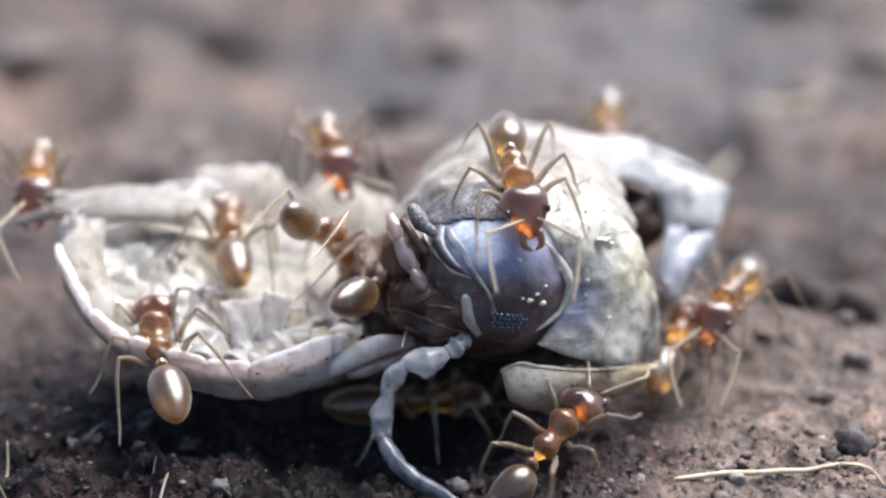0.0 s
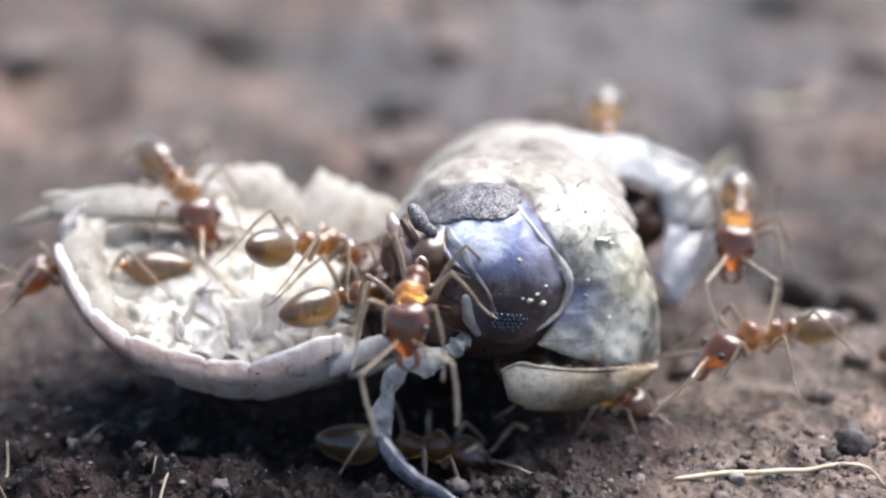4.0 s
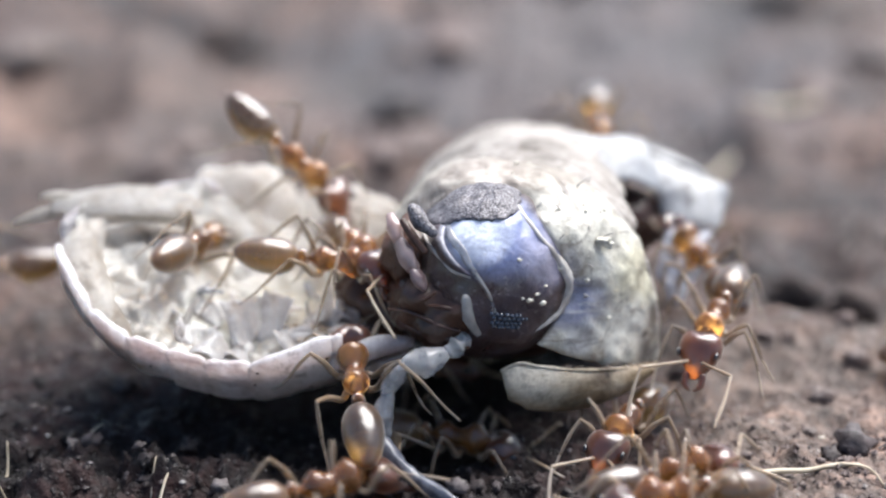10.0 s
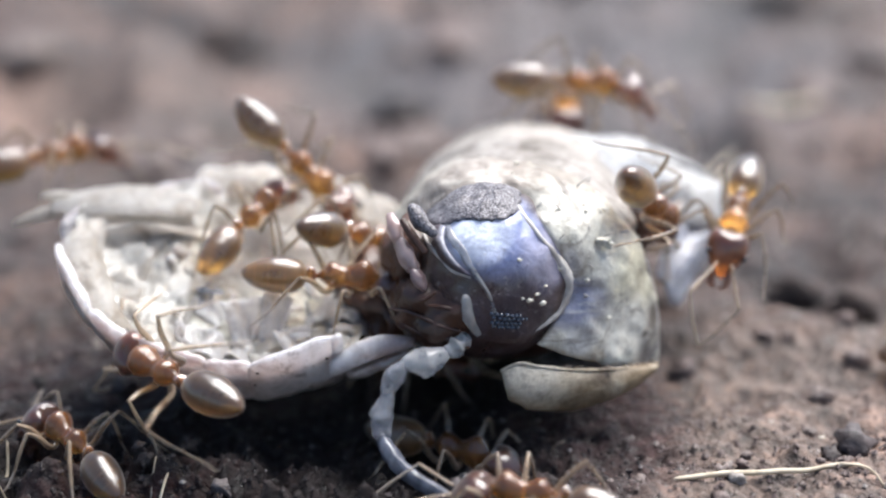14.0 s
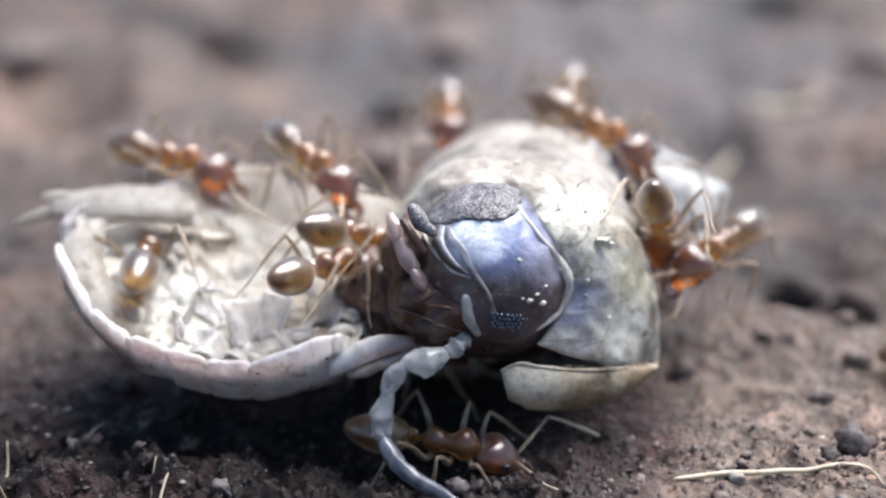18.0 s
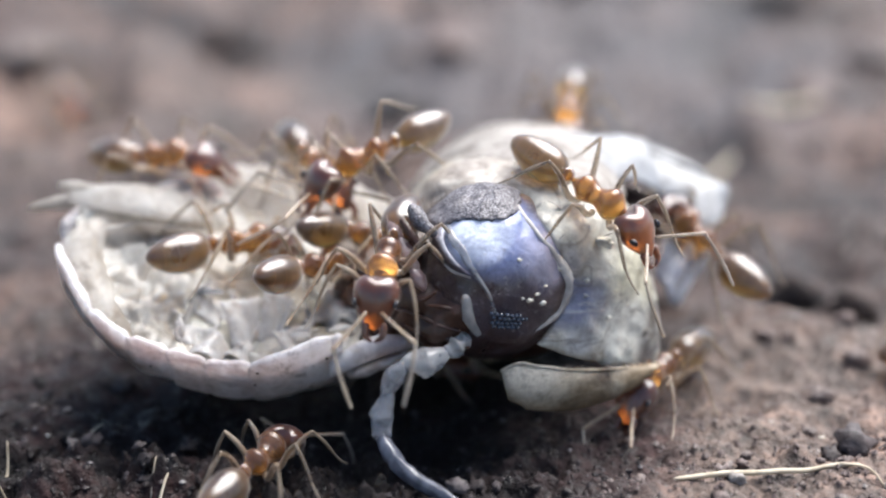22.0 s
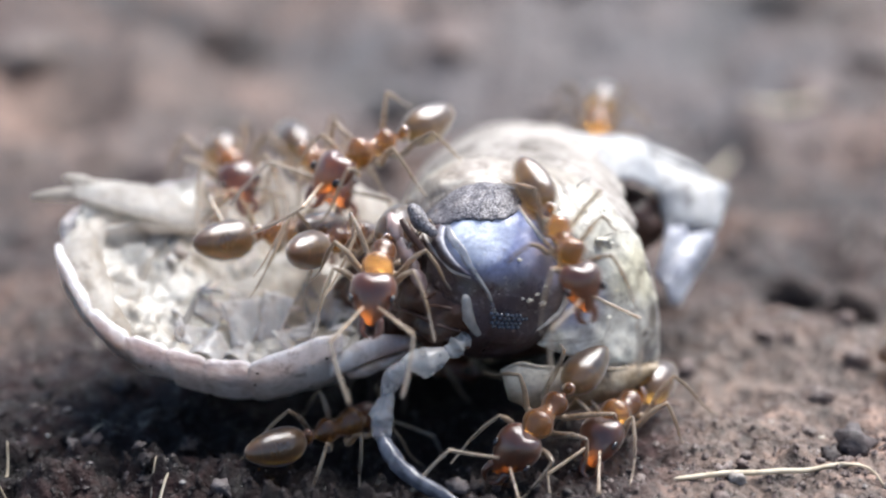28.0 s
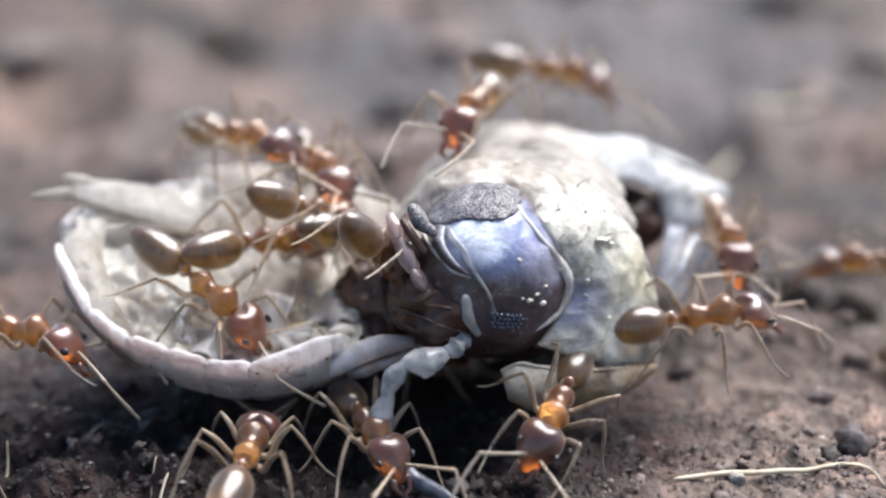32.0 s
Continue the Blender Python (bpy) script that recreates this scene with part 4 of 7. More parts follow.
    limb("rolled_rim", [(-4.50, 1.30, 2.14), (-4.98, 0.88, 2.28), (-5.20, 0.40, 2.12), (-5.08, -0.02, 1.77), (-4.76, -0.44, 1.45), (-4.28, -0.84, 1.20)], [0.03, 0.17, 0.31, 0.35, 0.29, 0.10], THIN_SHELL, boat, "smooth rolled edge of the tail end", sides=18, steps=8, wrinkle=0.10, flat=0.75)
    # torn plates standing behind the hollow half
    part("torn_plate", shell_mesh("torn_plate", quad((-4.1, 2.9, 0.1), (-2.45, 3.1, 0.1), (-2.6, 2.8, 1.45), (-3.9, 2.7, 1.42), 0.4, 0.05), 14, 14, 0.12, THIN_SHELL, 0.10, 61, 0.08), boat, "torn pale plate standing upright")
    part("torn_plate", blob_mesh("torn_plate", egg(-3.18, 2.6, 1.95, 0.84, 0.55, 0.62, bumpy=0.3, seed=14), 22, 28, THIN_SHELL), boat, "torn pale plate, puffed up")
    part("torn_plate", blob_mesh("torn_plate", egg(-1.75, 2.8, 1.25, 0.95, 0.6, 0.98, bumpy=0.35, seed=17), 22, 28, THIN_SHELL), boat, "torn pale plate, crumpled")
    part("tissue", blob_mesh("tissue", egg(-0.85, 0.75, 1.30, 0.65, 1.0, 0.75, bumpy=0.5, seed=19), 22, 28, PLUM), boat, "dark brown dried tissue at the broken end")
    return boat, tail


BOAT, TAIL = build_boat()


# ---- loose things on the ground ----
def lie(x, y, up=0.0):
    return float(ground_height(x, y)) + up


def build_litter():
    level = sum(lie(3.1 + 0.36 * k, -2.62 + 0.06 * k) for k in range(8)) / 8
    pts = [(3.1 + 0.36 * k, -2.52 + 0.045 * k + 0.02 * math.sin(k * 1.3), 0.6 * level + 0.4 * lie(3.1 + 0.36 * k, -2.52 + 0.045 * k) + 0.05 + 0.03 * math.sin(k * 0.45)) for k in range(8)]
    straw = tagged(new("straw", tube_mesh("straw", pts, [0.025, 0.038, 0.042, 0.04, 0.038, 0.034, 0.03, 0.02], 7, STRAW)), "thin dry straw lying on the soil", "straw")
    straw.data.update()
    for pts, r in (([(-3.80, -2.85), (-3.70, -2.50), (-3.62, -2.19)], 0.018), ([(-3.92, -2.49), (-3.88, -2.35), (-3.86, -2.21)], 0.012), ([(-5.0, -0.99), (-4.93, -0.90), (-4.86, -0.80)], 0.016), ([(-4.33, -1.55), (-4.27, -1.75), (-4.23, -1.94)], 0.010), ([(-6.12, -1.95), (-6.03, -1.75), (-6.05, -1.50)], 0.02), ([(5.3, -2.2), (5.7, -2.35), (5.9, -2.6)], 0.02), ([(-6.4, -2.0), (-6.1, -2.25), (-5.9, -2.3)], 0.015), ([(6.4, 12.2), (7.6, 13.2), (8.6, 14.4)], 0.10), ([(3.9, 8.6), (5.6, 10.4), (6.9, 12.2)], 0.07)):
        line = [(x, y, lie(x, y, r + 0.03 * (k == 1))) for k, (x, y) in enumerate(pts)]
        tagged(new("fibre", tube_mesh("fibre", line, [r, r, r * 0.6], 6, STRAW)), "pale thin plant fibre on the soil", "plant fibre", "fibres on the soil")
    rng = random.Random(33)
    for k in range(96):
        near = k < 80
        x = rng.uniform(-6.2, 6.4)
        y = rng.uniform(-3.4, -0.8) if near else rng.uniform(0.0, 6.0)
        s = 0.04 + 0.13 * rng.random() ** 2.2 if near else rng.uniform(0.10, 0.2)
        if abs(x) < 3.4 and y > -1.9:
            x += 5.5 if x > 0 else -4.2
        pale = rng.random() < 0.06 and s < 0.09
        ob = tagged(new("soil_crumb", crumb_mesh("soil_crumb", s, k * 2.7, CRUMB if pale else GRIT if x < 2.6 else DRY_GRIT)), "pale mineral grain on the soil" if pale else "small rough crumb of dark soil", "soil crumb", "crumbs on the soil")
        ob.matrix_basis = mm(x, y, lie(x, y, s * 0.35), rng.uniform(0, 90), 0, rng.uniform(0, 360))
    for x, y, size, mat, label in ((5.71, -1.55, 0.30, GRIT, "dark knobbly lump of soil"), (5.35, -1.75, 0.16, GRIT, "dark knobbly lump of soil"), (-5.16, -1.32, 0.13, DRY_GRIT, "pale flat shard on the damp soil"), (-5.93, -0.41, 0.07, DRY_GRIT, "pale grain on the damp soil"),
                                   (-5.76, -0.54, 0.08, DRY_GRIT, "pale grain on the damp soil"), (-5.63, -0.37, 0.06, DRY_GRIT, "pale grain on the damp soil"), (-5.42, -0.49, 0.06, DRY_GRIT, "pale grain on the damp soil"), (-5.55, -0.65, 0.05, DRY_GRIT, "pale grain on the damp soil"),
                                   (-2.55, -2.57, 0.08, DRY_GRIT, "pale grain on the damp soil"), (-3.06, -2.43, 0.06, DRY_GRIT, "pale grain on the damp soil"), (-4.35, -1.50, 0.12, GRIT, "small rough crumb of dark soil"), (-4.15, -1.85, 0.10, GRIT, "small rough crumb of dark soil"), (2.64, -2.21, 0.10, DRY_GRIT, "small dry crumb of soil")):
        ob = tagged(new("soil_crumb", crumb_mesh("soil_crumb", size, x * 7.0, mat)), label, "soil crumb", "crumbs on the soil")
        ob.matrix_basis = mm(x, y, lie(x, y, size * 0.35), 0, 20, x * 50)
    rng = random.Random(71)
    for k in range(30):
        y = rng.uniform(8.0, 26.0)
        x = rng.uniform(-0.36, 0.36) * (22.0 + y)
        size = rng.uniform(0.22, 0.75) * (0.6 + y / 30)
        mat, tone = ((GRIT, "dark damp") if k % 4 == 0 else (DRY_GRIT, "dry brown"))
        ob = tagged(new("soil_clod", blob_mesh("soil_clod", egg(0, 0, 0, size, size * 0.85, size * 0.5, bumpy=0.8, seed=k * 4.3), 14, 18, mat)), tone + " clod of earth lying on the soil", "soil clod", "clods of earth behind the carcass")
        ob.matrix_basis = mm(x, y, lie(x, y, size * 0.12), rng.uniform(-20, 20), rng.uniform(-20, 20), rng.uniform(0, 360))
    # fine grit, far too much to count
    rng = np.random.RandomState(5)
    base = [(1, 0, 0), (-1, 0, 0), (0, 1, 0), (0, -1, 0), (0, 0, 1), (0, 0, -1)]
    tri = [(0, 2, 4), (2, 1, 4), (1, 3, 4), (3, 0, 4), (2, 0, 5), (1, 2, 5), (3, 1, 5), (0, 3, 5)]
    damp, dry = ([], []), ([], [])
    for n, (x0, x1, y0, y1, s0, s1) in ((6500, (-7, 7, -3.6, 0.6, 0.012, 0.06)), (2600, (-9, 9, 1.0, 9.0, 0.03, 0.09)), (900, (-12, 12, 9, 24, 0.06, 0.22))):
        X, Y = rng.uniform(x0, x1, n), rng.uniform(y0, y1, n)
        Sz = s0 + (s1 - s0) * rng.rand(n) ** 3
        Zg = ground_height(X, Y)
        for x, y, z, s in zip(X, Y, Zg, Sz):
            verts, faces = damp if x < 2.4 + 0.4 * math.sin(3 * y) and y < 1.0 else dry
            o = len(verts)
            j = rng.uniform(0.6, 1.3, 6)
            verts.extend((x + bx * s * k, y + by * s * k, z + s * 0.3 + bz * s * k * 0.8) for (bx, by, bz), k in zip(base, j))
            faces.extend((a + o, b + o, c + o) for a, b, c in tri)
    for (verts, faces), mat, label in ((damp, GRIT, "fine dark damp grit on the soil"), (dry, DRY_GRIT, "fine brown dry grit scattered over the soil")):
        tagged(new("grit", mesh_from("grit", verts, faces, mat, smooth=False)), label, "grit", kind="stuff")


build_litter()


# ---- ants ----
def head_shape(u, a):
    """Heart-shaped head, pointing along +x, about its neck."""
    x = 0.56 * u
    w = 0.285 * (math.sin(math.pi * min(1.0, 0.10 + 0.90 * u ** 0.75)) ** 0.55) * (1.0 - 0.30 * u ** 2)
    notch = 0.05 * (1 - u) ** 3 * (1 - abs(math.cos(a)) ** 0.5)
    return (x - 0.06 * abs(math.cos(a)) * (1 - u) ** 2 + notch, w * math.cos(a), 0.74 * w * math.sin(a) * (1 - 0.15 * u) - 0.12 * u * u)


def trunk_shape(u, a):
    """The middle body: a round shoulder, a saddle and a second hump, from the neck backwards."""
    x = 0.46 - 0.88 * u
    r = 0.04 + 0.155 * math.exp(-((u - 0.26) / 0.23) ** 2) + 0.12 * math.exp(-((u - 0.74) / 0.18) ** 2)
    r *= min(1.0, 4.0 * u * (1 - u) + 0.25)
    top = 0.04 * math.exp(-((u - 0.28) / 0.2) ** 2) + 0.03 * math.exp(-((u - 0.76) / 0.12) ** 2)
    return (x, r * math.cos(a), r * 1.12 * math.sin(a) + top)


def gaster_shape(u, a):
    """The teardrop hind body, from its narrow waist (u = 0) backwards to the tip, in overlapping rings."""
    x = -0.84 * u
    w = 2 * u ** 0.88 - 1
    r = 0.258 * math.sqrt(max(0.0, 1 - w * w)) ** 1.05 * (1.04 - 0.14 * u)
    for edge in (0.34, 0.60, 0.80):
        if u > edge:
            r *= 0.975
    return (x, r * 0.97 * math.cos(a), r * math.sin(a) - 0.02 * math.sin(math.pi * u))


def node_shape(u, a):
    c, r = 1 - 2 * u, math.sqrt(max(0.0, 1 - (1 - 2 * u) ** 2))
    return (0.10 * r * math.cos(a) * 0.8, 0.085 * r * math.sin(a), 0.03 + 0.13 * c)


# knee and foot of the three legs of one side, from the hip: front, middle, hind
LEGS = [((0.30, 0.12, 0.34), (0.20, 0.30, 0.29), (0.47, 0.45, -0.11), (0.72, 0.50, -0.34)),
        ((0.06, 0.13, 0.33), (-0.04, 0.40, 0.35), (-0.10, 0.62, -0.10), (-0.14, 0.80, -0.33)),
        ((-0.18, 0.12, 0.33), (-0.36, 0.33, 0.46), (-0.66, 0.47, 0.0), (-0.92, 0.56, -0.33))]
ANT_MESH = {}


def ant_meshes():
    m = ANT_MESH
    m["head"] = blob_mesh("head", head_shape, 18, 24, ANT_HEAD)
    m["trunk"] = blob_mesh("trunk", trunk_shape, 22, 18, ANT_BODY)
    m["gaster"] = blob_mesh("gaster", gaster_shape, 26, 24, ANT_GASTER)
    m["waist"] = blob_mesh("waist", node_shape, 8, 12, ANT_BODY)
    m["eye"] = blob_mesh("eye", egg(0, 0, 0, 0.058, 0.03, 0.05), 8, 10, EYE_BLACK)
    m["mandible"] = tube_mesh("mandible", [(0.50, 0.10, -0.10), (0.62, 0.10, -0.15), (0.68, 0.02, -0.18)], [0.05, 0.04, 0.012], 8, ANT_HEAD)
    m["mandible_r"] = tube_mesh("mandible", [(0.50, -0.10, -0.10), (0.62, -0.10, -0.15), (0.68, -0.02, -0.18)], [0.05, 0.04, 0.012], 8, ANT_HEAD)
    for k, (side, key) in enumerate(((1, "l"), (-1, "r"))):
        m["scape" + key] = tube_mesh("antenna", [(0.0, 0.0, 0.0), (0.20, side * 0.20, 0.08), (0.40, side * 0.41, 0.15)], [0.021, 0.021, 0.025], 7, ANT_LEG)
        m["flagellum" + key] = tube_mesh("flagellum", [(0.40, side * 0.41, 0.15), (0.62, side * 0.39, 0.06), (0.84, side * 0.35, -0.03), (1.04, side * 0.30, -0.12)], [0.018, 0.020, 0.025, 0.020], 7, ANT_TIP, 0.08)
        for n, (hip, knee, ankle, foot) in enumerate(LEGS):
            y = lambda p: (p[0], side * p[1], p[2])
            mid = [(a + b) / 2 + c for a, b, c in zip(knee, ankle, (0.0, 0.012, 0.015))]
            m["femur%d%s" % (n, key)] = tube_mesh("leg", [(0, 0, 0), y((knee[0] * 0.25, knee[1] * 0.25, knee[2] * 0.1 - 0.03)), y([c * 0.62 for c in knee]), y(knee)], [0.042, 0.041, 0.035, 0.021], 8, ANT_LEG)
            m["tibia%d%s" % (n, key)] = tube_mesh("tibia", [y(knee), y(mid), y(ankle)], [0.020, 0.025, 0.017], 7, ANT_LEG)
            m["tarsus%d%s" % (n, key)] = tube_mesh("tarsus", [y(ankle), y([(a + b) / 2 - c for a, b, c in zip(ankle, foot, (0, 0, 0.03))]), y(foot)], [0.015, 0.014, 0.009], 6, ANT_TIP)


ant_meshes()
ANTS = []


def build_ant(label, seed, nod=-20, turn=0, droop=-6, sway=0, size=1.0):
    """One worker ant in parts. nod, turn: the head's pitch and yaw; droop, sway: the hind body's."""
    rng = random.Random(seed)
    m = ANT_MESH
    ant = thing("ant", mm(0, 0, 0), label, "ant", "ants on the carcass")
    ant.scale = (size, size, size)
    part("trunk", m["trunk"], ant, at=mm(0, 0, 0.44))
    part("waist", m["waist"], ant, "small upright waist node", mm(-0.46, 0, 0.42))
    part("gaster", m["gaster"], ant, "banded glossy brown hind body", mm(-0.50, 0, 0.43, 0, droop, sway))
    at_head = mm(0.44, 0, 0.47, 0, -nod, turn)
    head = part("head", m["head"], ant, "glossy reddish-brown head", at_head)
    for side, key in ((1, "l"), (-1, "r")):
        part("eye", m["eye"], head, "black eye", mm(0.30, side * 0.235, 0.06, 0, 0, -side * 12))
        part("mandible", m["mandible" if side > 0 else "mandible_r"], head)
        feeler = part("antenna", m["scape" + key], ant, "", at_head @ mm(0.42, side * 0.09, 0.06, 0, rng.uniform(-22, 18), side * rng.uniform(-24, 18)))
        part("flagellum", m["flagellum" + key], feeler)
    legs = []
    for n in range(3):
        for side, key in ((1, "l"), (-1, "r")):
            hip = LEGS[n][0]
            rest = mm(hip[0], side * hip[1], hip[2], side * rng.uniform(-10, 8), rng.uniform(-6, 6), side * rng.uniform(-16, 16))
            leg = part("leg", m["femur%d%s" % (n, key)], ant, "", rest)
            part("tibia", m["tibia%d%s" % (n, key)], leg)
            part("tarsus", m["tarsus%d%s" % (n, key)], leg)
            legs.append((leg, rest, side, n))
    ANTS.append((ant, legs))
    return ant


def stride(index, rows):
    """Keys the legs of a walking ant: they swing with the way that it goes, in alternating threes, and rest where it rests."""
    ant, legs = ANTS[index]
    times, phase, keys = [r[0] for r in rows], 0.0, []
    keys.append((0.0, 0.0, 0.0))
    for (t0, m0), (t1, m1) in zip(rows, rows[1:]):
        way = (m1.translation - m0.translation).length / MM
        if way < 0.25:
            continue
        steps = max(2, int(round((t1 - t0) / 0.1)))
        turns = min(max(1.0, way / 1.1), (t1 - t0) * 3.3)
        if t0 > keys[-1][0] + 0.05:
            keys.append((t0, phase, 0.0))
        for k in range(1, steps + 1):
            keys.append((t0 + (t1 - t0) * k / steps, phase + turns * k / steps, 1.0))
        phase += turns
    if len(keys) < 2:
        return
    if keys[-1][0] < 31.9:
        keys.append((min(keys[-1][0] + 0.12, 32.0), phase, 0.0))
    if keys[-1][0] < 31.95:
        keys.append((32.0, phase, 0.0))
    for leg, rest, side, n in legs:
        lag = 0.0 if (n + (side > 0)) % 2 else 0.5
        out = []
        for t, p, on in keys:
            a = 2 * math.pi * (p + lag)
            out.append((t, rest @ pose(0, 0, 0, side * on * 9 * max(0.0, math.cos(a)), 0, side * on * 19 * math.sin(a))))
        walk(leg, out)
build_ant("dark amber ant climbing over the rim of the hollow shell", 3, -31, -1, 2, 4, 1.18)
build_ant("amber ant feeding in the hollow shell with its head down", 4, -24, 6, -12, -2, 1.10)
build_ant("brown ant climbing from the soil into the hollow shell", 5, -32, 9, -7, 1, 1.19)
build_ant("amber ant with a banded golden hind body, feeding head first", 6, -26, -7, 4, 5, 1.11)
build_ant("brown ant feeding low in the hollow shell", 7, -15, 6, -9, 0, 1.11)
build_ant("dark brown ant crouching in the shade under the carcass", 8, -20, 8, 1, 4, 1.15)
build_ant("amber ant that runs down over the head of the carcass", 9, -23, 4, 0, -4, 1.18)
build_ant("reddish-brown ant on the soil beside the carcass", 10, -26, 0, -6, -3, 1.12)
build_ant("amber ant resting on the soil beside the carcass", 11, -28, -7, -3, -2, 1.11)
build_ant("pale amber ant behind the hind plates of the carcass", 12, -30, 4, -1, 9, 1.14)
build_ant("glossy amber ant walking over the carcass", 13, -26, 2, 1, 1, 1.15)
build_ant("amber ant on the soil close to the hind plates", 14, -18, 4, -2, 7, 1.13)
build_ant("amber ant keeping to the far side of the carcass", 15, -30, 5, 4, -1, 1.14)
build_ant("amber ant under the edge of the beige side flap", 16, -19, 4, -10, -6, 1.11)
build_ant("brown ant hurrying over the soil in front", 17, -25, -9, 3, -10, 1.09)
build_ant("reddish amber ant crossing the soil in front", 18, -28, 9, -9, 0, 1.20)
build_ant("glossy amber ant climbing over the dark head", 19, -34, 7, -2, -10, 1.12)
build_ant("amber ant at the soil's edge", 20, -30, -4, -9, -2, 1.14)
build_ant("amber ant coming over the soil beside the carcass", 21, -22, -4, -2, -5, 1.10)
build_ant("amber ant standing behind the hind plates", 22, -32, 9, -4, -6, 1.16)
build_ant("amber ant running along the back of the carcass", 23, -28, -8, 3, 8, 1.19)
build_ant("brown ant on the dark soil under the hollow shell", 24, -32, 8, -7, -5, 1.10)
build_ant("brown ant picking its way over dark soil", 25, -21, 6, -4, -7, 1.19)
build_ant("dark glossy ant leaving over the soil", 26, -19, 8, -1, -7, 1.19)
build_ant("amber ant beyond the tail of the hollow shell", 27, -17, -5, -9, -2, 1.17)
build_ant("amber ant reaching over the tail of the hollow shell", 28, -17, 6, -8, 5, 1.13)
build_ant("honey-coloured ant standing on the torn plates behind", 29, -23, 0, 0, -4, 1.17)
build_ant("honey-coloured ant behind the hollow shell", 30, -28, 3, -1, -9, 1.16)
build_ant("dark amber ant feeding at the broken end of the shell", 31, -23, 8, -11, 1, 1.09)
build_ant("long-legged honey-coloured ant on top of the carcass", 32, -22, 2, -6, 9, 1.15)
build_ant("amber-brown ant head down between head and hollow shell", 33, -30, 4, 2, -5, 1.14)
build_ant("amber ant running down over the marbled plate", 34, -16, -4, -1, 4, 1.08)
build_ant("dark glossy ant with its head under the hollow shell", 35, -30, 9, -1, -5, 1.09)
build_ant("reddish amber ant crossing from the soil into the hollow shell", 36, -12, 4, -6, -8, 1.15)
build_ant("pale-bellied ant climbing past the dark soil", 37, -34, -4, -5, 2, 1.14)
build_ant("dark amber ant exploring the soil under the shell", 38, -16, 1, -9, -10, 1.15)
build_ant("pale-backed ant among the dark soil crumbs", 39, -12, 5, -12, 7, 1.12)
build_ant("amber ant walking down into the hollow shell", 40, -27, 9, 1, 5, 1.16)
build_ant("blurred amber ant wandering behind the carcass", 41, -30, -8, 0, -2, 1.16)
build_ant("pale amber ant hurrying past on the soil", 42, -26, -3, 2, 4, 1.11)
build_ant("amber ant arriving over the soil", 43, -22, 9, -5, 3, 1.14)
build_ant("dark ant arriving beside the hollow shell", 44, -28, 0, 3, -4, 1.13)
build_ant("striped brown ant at the foot of the limp leg", 45, -19, 8, -3, 4, 1.16)
build_ant("dark amber ant coming up from the soil beside the hollow shell", 46, -34, 10, -4, -10, 1.08)


